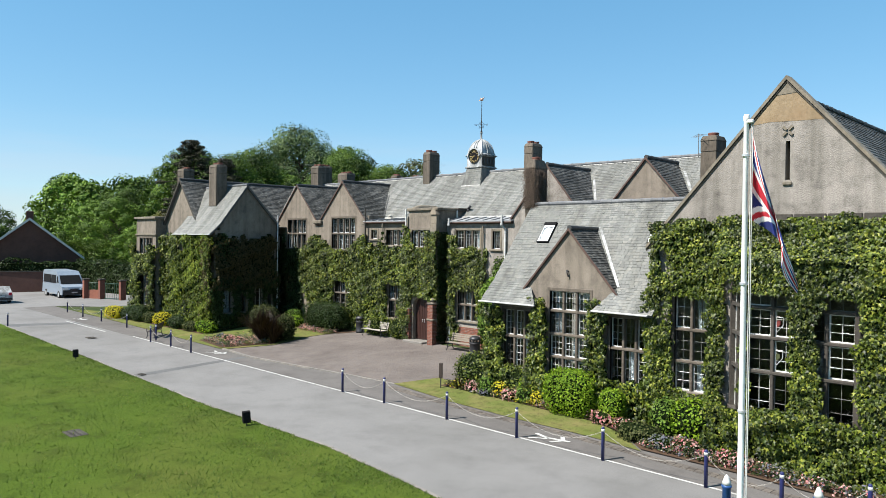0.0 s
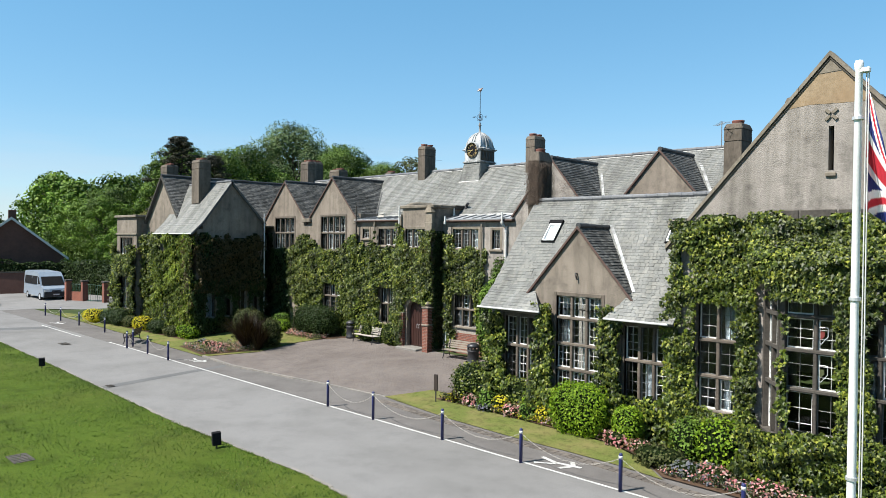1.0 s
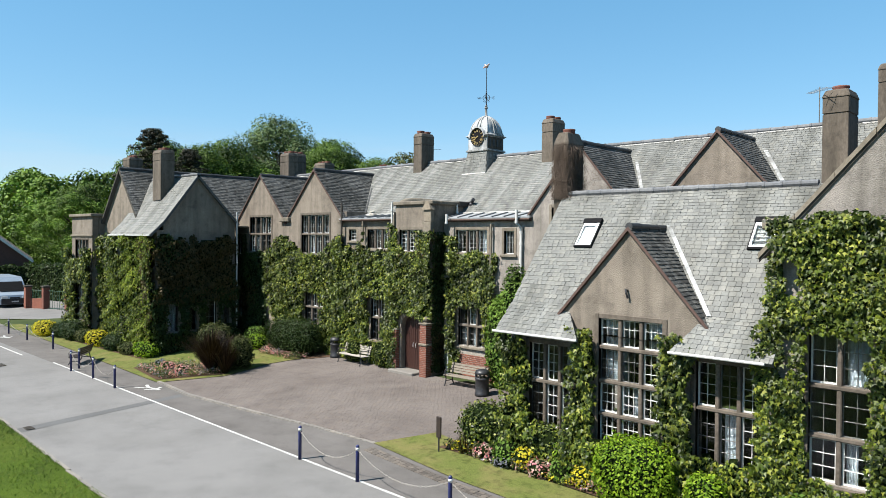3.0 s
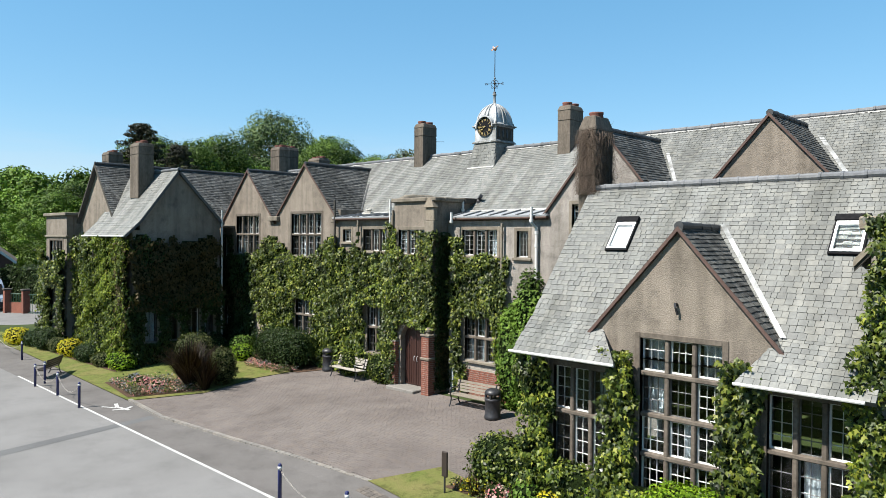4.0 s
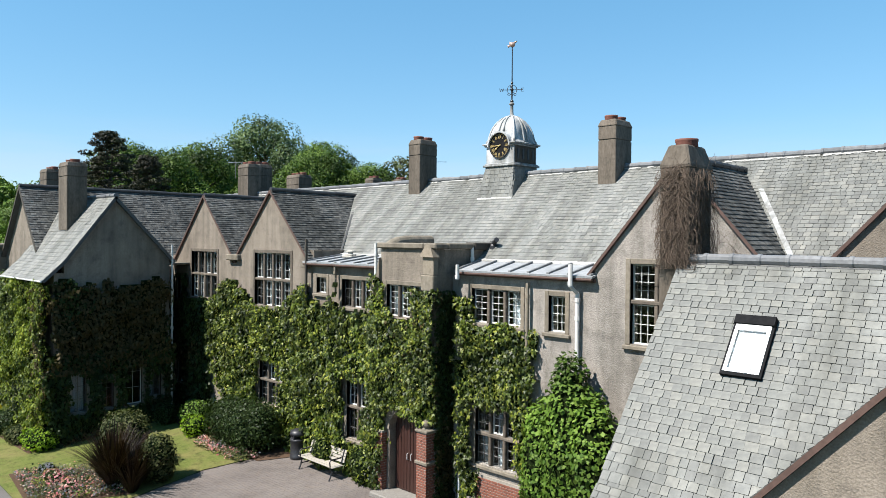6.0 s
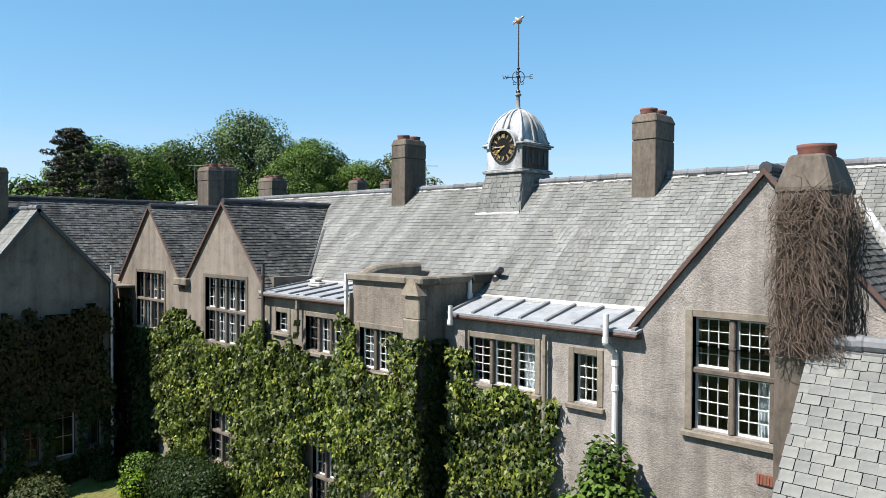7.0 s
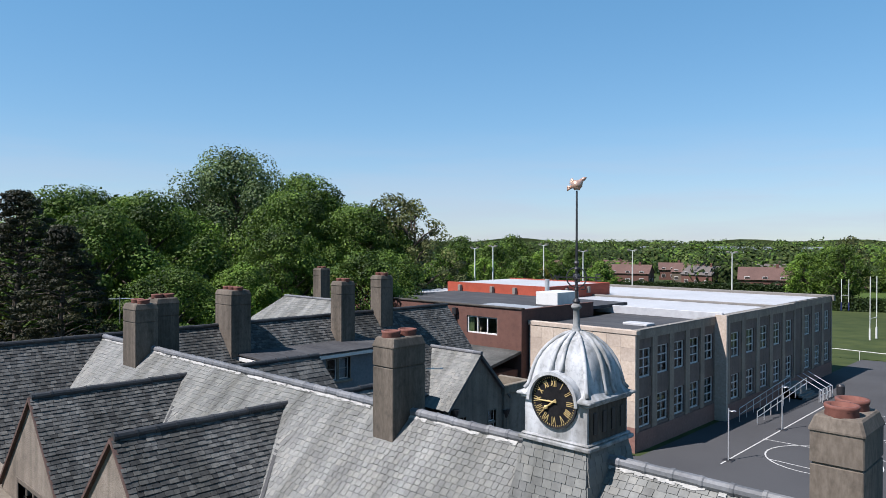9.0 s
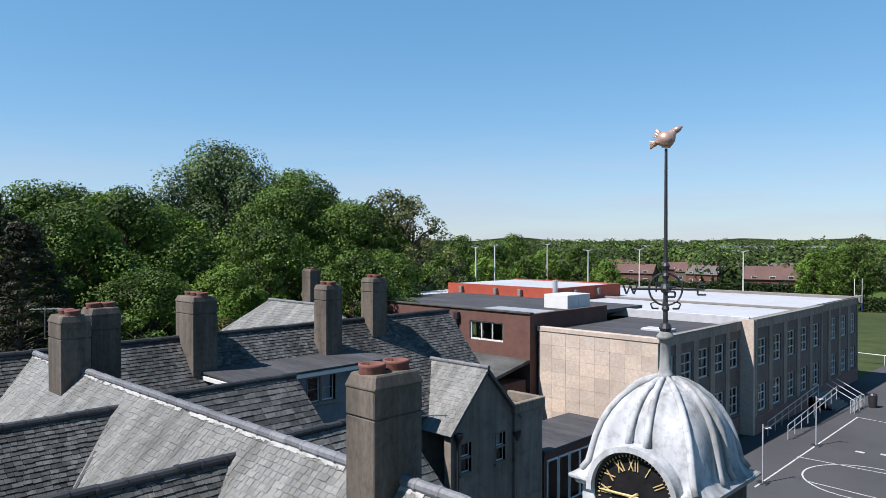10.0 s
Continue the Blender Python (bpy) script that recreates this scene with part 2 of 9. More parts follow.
M["kerb_dark"] = surface("dark_sett", (0.082, 0.072, 0.064), (0.13, 0.115, 0.104), 20, 1.2, 0.9, 0.3, 0.008, (0.06, 0.052, 0.046), 0.6, None, 0, 0.25, spec=0.12)
M["paint_line"] = surface("road_paint", (0.306, 0.306, 0.294), (0.465, 0.465, 0.446), 22, 2.5, 0.8, 0.1, 0.004, (0.22, 0.214, 0.208), 0.6)
M["grass"] = surface("lawn", (0.028, 0.052, 0.006), (0.072, 0.108, 0.013), 26, 0.17, 0.97, 0.8, 0.03, (0.075, 0.085, 0.018), 0.7, mottle=0.5, spec=0.08)
M["grass_dry"] = surface("dry_lawn", (0.062, 0.084, 0.018), (0.125, 0.138, 0.040), 26, 0.9, 0.95, 0.8, 0.03, (0.165, 0.135, 0.060), 0.75, mottle=0.5, spec=0.1)
M["field"] = surface("playing_field", (0.0389, 0.0648, 0.013), (0.0622, 0.0936, 0.0207), 8, 0.03, 0.95, 0.3, 0.03, (0.0467, 0.0727, 0.0156), 0.6, mottle=0.2, spec=0.12)
M["meadow"] = surface("far_meadow", (0.0259, 0.0389, 0.013), (0.0518, 0.0648, 0.0216), 0.4, 0.02, 0.95, 0.0, 0.03, (0.0216, 0.0324, 0.013), 0.7, spec=0.12)
M["soil"] = surface("soil", (0.0461, 0.0286, 0.0184), (0.0872, 0.0553, 0.0369), 18, 1.2, 0.97, 0.8, 0.03, spec=0.12)
# near-black base colour: shade between leaves, painted into beds and cores
M["ivy_mat"] = surface("shaded_leaf_gap", (0.004, 0.007, 0.002), (0.012, 0.02, 0.005), 14, 1.5, 0.95, 0.8, 0.06, spec=0.05)
M["twig"] = surface("dead_creeper", (0.046, 0.032, 0.024), (0.115, 0.084, 0.062), 20, 3, 0.9, 0.3)
M["bark"] = surface("bark", (0.0346, 0.0276, 0.0207), (0.0806, 0.0634, 0.049), 14, 1.5, 0.95, 0.6, 0.03, None, 0.5, (1, 1, 0.3))
M["panel"] = surface("stone_cladding", (0.3564, 0.2931, 0.2371), (0.4764, 0.4, 0.3345), 6, 0.5, 0.85, 0.12, 0.006, (0.3077, 0.2439, 0.1947), 0.6, None, 0, 0.0, 0.13, mottle=0.08)
# tan stone like the front panels, darkened to carry the east face's shade
M["pier_stone"] = surface("tan_stone_shaded", (0.255, 0.195, 0.146), (0.335, 0.262, 0.203), 6, 0.6, 0.85, 0.12, 0.006, (0.17, 0.13, 0.10), 0.6, mottle=0.12, streak=0.2)
M["panel_brown"] = surface("brown_stone_infill", (0.144, 0.1015, 0.0828), (0.1944, 0.14, 0.1152), 6, 0.6, 0.85, 0.12, 0.006, None, 0.5, mottle=0.1, streak=0.2)
M["render_tan"] = surface("tan_smooth_render", (0.22, 0.165, 0.10), (0.30, 0.225, 0.145), 9, 0.9, 0.9, 0.25, 0.01, (0.20, 0.13, 0.07), 0.7, mottle=0.2, streak=0.2)
M["panel_pink"] = surface("pink_stone_plinth", (0.17, 0.088, 0.072), (0.24, 0.13, 0.105), 6, 0.6, 0.85, 0.12, 0.006, None, 0.5, None, 0, 0.1)
M["brown_brick"] = surface("brown_brickwork", (0.0864, 0.0403, 0.03), (0.127, 0.0605, 0.0461), 30, 0.6, 0.9, 0.35, 0.01, (0.0691, 0.0317, 0.0242), 0.6, mottle=0.25)
M["red_wall"] = surface("red_cladding", (0.2375, 0.04202, 0.0204), (0.3057, 0.05772, 0.0306), 8, 0.8, 0.7, 0.1)
M["membrane"] = surface("white_roof_membrane", (0.3312, 0.3366, 0.3465), (0.4014, 0.4068, 0.4167), 3, 0.12, 0.6, 0.08, 0.01, (0.2763, 0.2808, 0.2907), 0.6, mottle=0.15)
M["bitumen"] = surface("bitumen_roof", (0.016, 0.016, 0.018), (0.045, 0.045, 0.048), 5, 0.5, 0.85, 0.3, 0.01, (0.085, 0.085, 0.085), 0.55, (0.35, 2.2, 1))
M["grey_render"] = surface("blue_grey_cladding", (0.0922, 0.108, 0.119), (0.135, 0.154, 0.167), 12, 1, 0.85, 0.2)
M["curtain"] = surface("net_curtain", (0.30, 0.33, 0.36), (0.42, 0.45, 0.48), 7, 2, 0.9, 0.3, 0.02, None, 0.3, (6, 6, 0.4))
M["room"] = surface("dark_interior", (0.012, 0.011, 0.01), (0.03, 0.028, 0.025), 2, 0.5)
M["silver"] = surface("silver_car_paint", (0.22, 0.26, 0.31), (0.27, 0.315, 0.37), 6, 1, 0.3, 0.0, 0.01, None, 0.15, None, 0.25)
M["tyre"] = surface("tyre_rubber", (0.012, 0.012, 0.012), (0.025, 0.025, 0.025), 16, 2)
M["roof_red"] = surface("red_roof_tile", (0.075, 0.042, 0.034), (0.12, 0.07, 0.058), 4, 0.5, 0.9, 0.3)
M["roof_brown"] = surface("brown_roof_tile", (0.072, 0.0612, 0.0562), (0.115, 0.101, 0.0936), 4, 0.5, 0.9, 0.3)
M["wall_tan"] = surface("tan_brickwork", (0.075, 0.056, 0.042), (0.115, 0.088, 0.066), 8, 0.5)
M["flag_red"] = surface("flag_red", (0.42, 0.015, 0.03), (0.52, 0.025, 0.045), 40, 2, 0.8, 0.1)
M["flag_blue"] = surface("flag_blue", (0.012, 0.022, 0.13), (0.018, 0.03, 0.17), 40, 2, 0.8, 0.1)
M["flag_white"] = surface("flag_white", (0.70, 0.70, 0.70), (0.82, 0.82, 0.82), 40, 2, 0.8, 0.1)
M["galv"] = surface("galvanised_steel", (0.42, 0.43, 0.44), (0.56, 0.57, 0.58), 12, 2, 0.45, 0.05, 0.004, None, 0.3, None, 0.5)
M["ivy"] = leafy("ivy_leaf", [(0.0, (0.010, 0.020, 0.002)), (0.35, (0.036, 0.060, 0.005)), (0.75, (0.088, 0.118, 0.010)), (1.0, (0.20, 0.215, 0.032))], 0.5, 0.09, 0.3, (0.40, 1.34), 0.8)
M["ivy_bright"] = leafy("sunny_creeper_leaf", [(0.0, (0.030, 0.050, 0.005)), (0.4, (0.075, 0.112, 0.009)), (0.8, (0.130, 0.170, 0.014)), (1.0, (0.21, 0.23, 0.030))], 0.55, 0.16, 0.2, (0.45, 1.25), 0.7)
M["lawn_blade"] = leafy("grass_blade", [(0.0, (0.03, 0.055, 0.008)), (0.5, (0.055, 0.095, 0.014)), (0.85, (0.08, 0.12, 0.02)), (1.0, (0.13, 0.13, 0.045))], 0.6, 0.3)
M["far_leaf"] = leafy("far_wood_leaf", [(0.0, (0.016, 0.028, 0.012)), (0.5, (0.030, 0.046, 0.018)), (1.0, (0.056, 0.074, 0.026))], 0.8, 0.1, 0.05, (0.4, 1.5), 0.05)
# withered leaves, and brown leaf colour standing in for shade on east walls
M["ivy_brown"] = leafy("withered_and_shaded_ivy_leaf", [(0.0, (0.0288, 0.0259, 0.0104)), (0.5, (0.0518, 0.0432, 0.0173)), (1.0, (0.0806, 0.0576, 0.0288))], 0.6, 0.2)
M["hedge"] = leafy("hedge_leaf", [(0.0, (0.05232, 0.1073, 0.0052)), (0.6, (0.1276, 0.2145, 0.0117)), (1.0, (0.2242, 0.3146, 0.0234))], 0.6, 0.25, 0.15)
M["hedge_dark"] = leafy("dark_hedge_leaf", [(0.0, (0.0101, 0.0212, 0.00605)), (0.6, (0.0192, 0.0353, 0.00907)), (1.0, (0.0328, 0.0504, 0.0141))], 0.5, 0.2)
M["olive"] = leafy("olive_leaf", [(0.0, (0.0324, 0.0405, 0.0135)), (0.6, (0.054, 0.0648, 0.0216)), (1.0, (0.0864, 0.0864, 0.0378))], 0.6, 0.2)
M["bronze"] = leafy("bronze_strap_leaf", [(0.0, (0.0104, 0.00553, 0.00415)), (0.6, (0.0208, 0.011, 0.00762)), (1.0, (0.038, 0.0259, 0.0138))], 0.45, 0.15)
M["yellow"] = leafy("yellow_flower", [(0.0, (0.36, 0.288, 0.016)), (0.5, (0.544, 0.44, 0.024)), (1.0, (0.24, 0.264, 0.032))], 0.6, 0.3)
M["pink"] = leafy("pink_flower", [(0.0, (0.44, 0.11, 0.17)), (0.35, (0.56, 0.27, 0.30)), (0.6, (0.465, 0.384, 0.372)), (0.75, (0.062, 0.093, 0.0248)), (1.0, (0.384, 0.155, 0.186))], 0.7, 0.3)
M["lavender"] = leafy("lavender_flower", [(0.0, (0.0975, 0.0975, 0.15)), (0.5, (0.165, 0.165, 0.225)), (1.0, (0.09, 0.112, 0.06))], 0.7, 0.3)
for key, stops in (
    ("oak", [(0.0, (0.0218, 0.0483, 0.0074)), (0.5, (0.0469, 0.0869, 0.0119)), (1.0, (0.0813, 0.1288, 0.0221))]),
    ("lime", [(0.0, (0.0407, 0.0861, 0.0103)), (0.5, (0.0746, 0.1378, 0.0172)), (1.0, (0.1218, 0.1869, 0.0344))]),
    ("willow", [(0.0, (0.0352, 0.0642, 0.0241)), (0.5, (0.0633, 0.0982, 0.0400)), (1.0, (0.0988, 0.1363, 0.0641))]),
    ("pine", [(0.0, (0.010, 0.013, 0.007)), (0.5, (0.022, 0.025, 0.013)), (1.0, (0.042, 0.040, 0.022))]),
    ("gold_leaf", [(0.0, (0.0704, 0.0768, 0.0096)), (0.5, (0.109, 0.102, 0.016)), (1.0, (0.141, 0.115, 0.0256))]),
    ("copper_leaf", [(0.0, (0.0380, 0.0347, 0.0095)), (0.5, (0.0618, 0.0624, 0.0158)), (1.0, (0.0760, 0.0901, 0.0211))]),
    ("pale_leaf", [(0.0, (0.06394, 0.07616, 0.02856)), (0.5, (0.08784, 0.104, 0.0408)), (1.0, (0.1174, 0.1256, 0.05328))]),
):
    M[key] = leafy("leaf_" + key, stops, 0.6, 0.09, 0.16, (0.36, 1.75), 0.3)
M["pine_paint"] = surface("green_gate_paint", (0.0144, 0.0504, 0.0324), (0.0252, 0.072, 0.0468), 12, 2, 0.5, 0.05)
# window glass
gm, gnt, gb = nodes_of("window_glass")
gb.inputs["Base Color"].default_value = (0.75, 0.82, 0.84, 1)
gb.inputs["Roughness"].default_value, gb.inputs["Transmission Weight"].default_value, gb.inputs["IOR"].default_value = 0.03, 1.0, 1.33
M["glass"] = gm

M["blind"] = surface("grey_roller_blind", (0.252, 0.258, 0.2728), (0.3, 0.306, 0.3224), 9, 1.5, 0.8, 0.1)
M["ruby"] = surface("dull_red_glass", (0.10, 0.02, 0.02), (0.16, 0.035, 0.03), 8, 1.5, 0.4, 0.05)
M["moss_glass"] = surface("dull_green_glass", (0.05, 0.06, 0.025), (0.08, 0.09, 0.04), 8, 1.5, 0.4, 0.05)
# ---- geometry helpers ----
class Geo:
    """Collects faces for one mesh."""

    def __init__(self):
        self.v, self.f, self.m = [], [], []

    def poly(self, pts, mat=0):
        n = len(self.v)
        self.v.extend([tuple(p) for p in pts])
        self.f.append(tuple(range(n, n + len(pts))))
        self.m.append(mat)

    def prism(self, pts, off, mat=0, bottom=True):
        """A polygon thickened by the vector off."""
        pts = [Vector(p) for p in pts]
        off = Vector(off)
        n, k = len(self.v), len(pts)
        self.v.extend([tuple(p) for p in pts] + [tuple(p + off) for p in pts])
        self.f.append(tuple(range(n, n + k)))
        self.m.append(mat)
        if bottom:
            self.f.append(tuple(reversed(range(n + k, n + 2 * k))))
            self.m.append(mat)
        for i in range(k):
            j = (i + 1) % k
            self.f.append((n + i, n + k + i, n + k + j, n + j))
            self.m.append(mat)

    def box(self, a, b, mat=0, c=0.0):
        """A box between two corners, its edges cut off by c."""
        lo = [min(p, q) for p, q in zip(a, b)]
        hi = [max(p, q) for p, q in zip(a, b)]
        if c <= 0:
            x0, y0, z0 = lo
            x1, y1, z1 = hi
            n = len(self.v)
            self.v.extend([(x0, y0, z0), (x1, y0, z0), (x1, y1, z0), (x0, y1, z0), (x0, y0, z1), (x1, y0, z1), (x1, y1, z1), (x0, y1, z1)])
            for q in ((3, 2, 1, 0), (4, 5, 6, 7), (0, 1, 5, 4), (1, 2, 6, 5), (2, 3, 7, 6), (3, 0, 4, 7)):
                self.f.append(tuple(n + i for i in q))
                self.m.append(mat)
            return
        c = min(c, min(h - l for h, l in zip(hi, lo)) * 0.45)
        idx = {}
        for s in ((i, j, k) for i in (0, 1) for j in (0, 1) for k in (0, 1)):
            for ax in range(3):
                p = [hi[d] if s[d] else lo[d] for d in range(3)]
                for d in range(3):
                    if d != ax:
                        p[d] += -c if s[d] else c
                idx[s, ax] = len(self.v)
                self.v.append(tuple(p))
        for ax in range(3):
            o = [d for d in range(3) if d != ax]
            for side in (0, 1):
                q = []
                for i, j in ((0, 0), (1, 0), (1, 1), (0, 1)):
                    s = [0, 0, 0]
                    s[ax], s[o[0]], s[o[1]] = side, i, j
                    q.append(idx[tuple(s), ax])
                flip = (side == 0) != (ax == 1)
                self.f.append(tuple(reversed(q)) if flip else tuple(q))
                self.m.append(mat)
            for i in (0, 1):
                for j in (0, 1):
                    s0, s1 = [0, 0, 0], [0, 0, 0]
                    s0[o[0]] = s1[o[0]] = i
                    s0[o[1]] = s1[o[1]] = j
                    s1[ax] = 1
                    a0, a1 = tuple(s0), tuple(s1)
                    self.f.append((idx[a0, o[0]], idx[a1, o[0]], idx[a1, o[1]], idx[a0, o[1]]))
                    self.m.append(mat)
        for s in ((i, j, k) for i in (0, 1) for j in (0, 1) for k in (0, 1)):
            self.f.append((idx[s, 0], idx[s, 1], idx[s, 2]))
            self.m.append(mat)

    def tube(self, pts, r, n=8, mat=0, caps=True):
        """A round bar along points; r is one radius or one for each point."""
        pts = [Vector(p) for p in pts]
        rs = r if isinstance(r, (list, tuple)) else [r] * len(pts)
        rings, up = [], None
        for i, p in enumerate(pts):
            d = (pts[min(i + 1, len(pts) - 1)] - pts[max(i - 1, 0)]).normalized()
            if up is None:
                up = d.orthogonal().normalized()
            up = (up - d * up.dot(d)).normalized()
            side = d.cross(up)
            base = len(self.v)
            for k in range(n):
                a = 2 * math.pi * k / n
                self.v.append(tuple(p + (up * math.cos(a) + side * math.sin(a)) * rs[i]))
            rings.append(base)
        for a, b in zip(rings, rings[1:]):
            for k in range(n):
                l = (k + 1) % n
                self.f.append((a + k, a + l, b + l, b + k))
                self.m.append(mat)
        if caps:
            self.f.append(tuple(rings[0] + k for k in reversed(range(n))))
            self.f.append(tuple(rings[-1] + k for k in range(n)))
            self.m.extend([mat, mat])

    def lathe(self, profile, centre=(0, 0, 0), n=24, mat=0, start=0.0):
        """(radius, height) pairs turned about the upright axis."""
        cx, cy, cz = centre
        rings = []
        for r, z in profile:
            base = len(self.v)
            for k in range(n):
                a = start + 2 * math.pi * k / n
                self.v.append((cx + r * math.cos(a), cy + r * math.sin(a), cz + z))
            rings.append(base)
        for a, b in zip(rings, rings[1:]):
            for k in range(n):
                l = (k + 1) % n
                self.f.append((a + k, a + l, b + l, b + k))
                self.m.append(mat)
        self.f.append(tuple(rings[0] + k for k in reversed(range(n))))
        self.f.append(tuple(rings[-1] + k for k in range(n)))
        self.m.extend([mat, mat])

    def weld(self):
        """Joins points that share a place."""
        seen, to, v = {}, [], []
        for p in self.v:
            k = tuple(round(c, 4) for c in p)
            if k not in seen:
                seen[k] = len(v)
                v.append(p)
            to.append(seen[k])
        self.v = v
        keep = []
        for f, m in zip(self.f, self.m):
            q = []
            for i in f:
                if not q or q[-1] != to[i]:
                    q.append(to[i])
            if len(q) > 1 and q[0] == q[-1]:
                q.pop()
            if len(set(q)) >= 3:
                keep.append((tuple(q), m))
        self.f, self.m = [k[0] for k in keep], [k[1] for k in keep]

    def mesh(self, name, mats, smooth=False):
        me = bpy.data.meshes.new(name)
        me.from_pydata(self.v, [], self.f)
        for m in mats if isinstance(mats, (list, tuple)) else [mats]:
            me.materials.append(M[m])
        me.polygons.foreach_set("material_index", self.m)
        if smooth:
            me.polygons.foreach_set("use_smooth", [True] * len(self.f))
        me.update()
        return me


def base_empty(name, at, label="", category="", group="", kind=""):
    e = new(name)
    e.location = at
    e.empty_display_size = 0.3
    return tagged(e, label, category, group, kind)


def origin_of(ob):
    p = Vector((0, 0, 0))
    while ob:
        p += ob.location
        ob = ob.parent
    return p


def part(name, geo, mats, parent=None, label="", smooth=False, kind="", local=False):
    """One mesh object under a thing or part; geo is in world metres unless local."""
    me = geo.mesh(name, mats, smooth) if isinstance(geo, Geo) else geo
    ob = new(name, me)
    if parent:
        ob.parent = parent
        if not local:
            ob.location = -origin_of(parent)
    return tagged(ob, label, "", "", kind)


def thing(name, geo, mats, label, category, group="", kind="", smooth=False):
    return tagged(part(name, geo, mats, None, label, smooth), label, category, group, kind)


def clip_half(poly, n, d):
    """The part of a 2D polygon where n . p <= d."""
    out = []
    for i, p in enumerate(poly):
        q = poly[(i + 1) % len(poly)]
        a, b = n[0] * p[0] + n[1] * p[1] - d, n[0] * q[0] + n[1] * q[1] - d
        if a <= 0:
            out.append(p)
        if (a < 0 < b) or (b < 0 < a):
            t = a / (a - b)
            out.append((p[0] + (q[0] - p[0]) * t, p[1] + (q[1] - p[1]) * t))
    return out


def clip_convex(poly, outline):
    """A 2D polygon cut to a convex outline that runs counter-clockwise."""
    for i, p in enumerate(outline):
        if len(poly) < 3:
            return []
        q = outline[(i + 1) % len(outline)]
        n = (q[1] - p[1], p[0] - q[0])
        poly = clip_half(poly, n, n[0] * p[0] + n[1] * p[1])
    return poly


def area2(poly):
    return sum(p[0] * q[1] - q[0] * p[1] for p, q in zip(poly, poly[1:] + poly[:1])) / 2


def ccw(poly):
    return poly if area2(poly) > 0 else poly[::-1]


def wall_y(y0):
    """Plane of a wall that faces the road: (along, up, out) to world."""
    return lambda u, v, d=0.0: (u, y0 - d, v)


def wall_x(x0):
    return lambda u, v, d=0.0: (x0 + d, u, v)


def wall_xm(x0):
    return lambda u, v, d=0.0: (x0 - d, u, v)


def pbox(g, P, u0, v0, u1, v1, d0, d1, mat=0, c=0.0):
    a, b = P(u0, v0, d0), P(u1, v0, d0)
    if sum(abs(p - q) > 1e-6 for p, q in zip(a, b)) == 1:
        g.box(a, P(u1, v1, d1), mat, c)
    else:
        g.prism([P(u0, v0, d1), P(u1, v0, d1), P(u1, v1, d1), P(u0, v1, d1)], Vector(P(u0, v0, d0)) - Vector(P(u0, v0, d1)), mat)


def wall_panel(g, P, outline, holes=(), th=0.35, mat=0):
    """A thick wall of convex outline with openings through it."""
    outline = ccw(list(outline))
    us = sorted({p[0] for p in outline} | {h[0] for h in holes} | {h[2] for h in holes})
    vs = sorted({p[1] for p in outline} | {h[1] for h in holes} | {h[3] for h in holes})
    for u0, u1 in zip(us, us[1:]):
        for v0, v1 in zip(vs, vs[1:]):
            cu, cv = (u0 + u1) / 2, (v0 + v1) / 2
            if any(h[0] < cu < h[2] and h[1] < cv < h[3] for h in holes):
                continue
            cell = clip_convex([(u0, v0), (u1, v0), (u1, v1), (u0, v1)], outline)
            if len(cell) < 3 or area2(cell) < 1e-6:
                continue
            g.poly([P(u, v, 0) for u, v in cell], mat)
            g.poly([P(u, v, -th) for u, v in reversed(cell)], mat)
    for p, q in zip(outline, outline[1:] + outline[:1]):
        g.poly([P(*p, 0), P(*p, -th), P(*q, -th), P(*q, 0)], mat)
    for u0, v0, u1, v1 in holes:
        for p, q in (((u0, v0), (u1, v0)), ((u1, v0), (u1, v1)), ((u1, v1), (u0, v1)), ((u0, v1), (u0, v0))):
            g.poly([P(*p, 0), P(*q, 0), P(*q, -th), P(*p, -th)], mat)


# ---- roofs ----
def plane_axes(pts):
    pts = [Vector(p) for p in pts]
    n = Vector((0, 0, 0))
    for i in range(1, len(pts) - 1):
        n += (pts[i] - pts[0]).cross(pts[i + 1] - pts[0])
    n.normalize()
    if n.z < 0:
        n = -n
    v = (Vector((0, 0, 1)) - n * n.z).normalized()
    return pts[0], v.cross(n).normalized(), v, n


def slate_cells(pts, row, wide, rng, taper=0.0):
    """Cuts a roof slope into slates: yields convex pieces in slope metres and whether whole."""
    o, u, v, n = plane_axes(pts)
    flat = ccw([((Vector(p) - o).dot(u), (Vector(p) - o).dot(v)) for p in pts])
    u0, u1 = min(p[0] for p in flat), max(p[0] for p in flat)
    v0, v1 = min(p[1] for p in flat), max(p[1] for p in flat)
    y = v0
    k = 0
    while y < v1 - 0.02:
        h = row * (1 - taper * (y - v0) / max(v1 - v0, 0.1))
        x = u0 - rng.random() * wide
        while x < u1:
            w = wide * rng.uniform(0.72, 1.3)
            cell = [(x + 0.004, y), (x + w - 0.004, y), (x + w - 0.004, y + h), (x + 0.004, y + h)]
            cut = clip_convex(cell, flat)
            if len(cut) >= 3 and area2(cut) > 0.004:
                yield cut, y, h, abs(area2(cut) - (w - 0.008) * h) < 1e-4, (x, w)
            x += w
        y += h
        k += 1


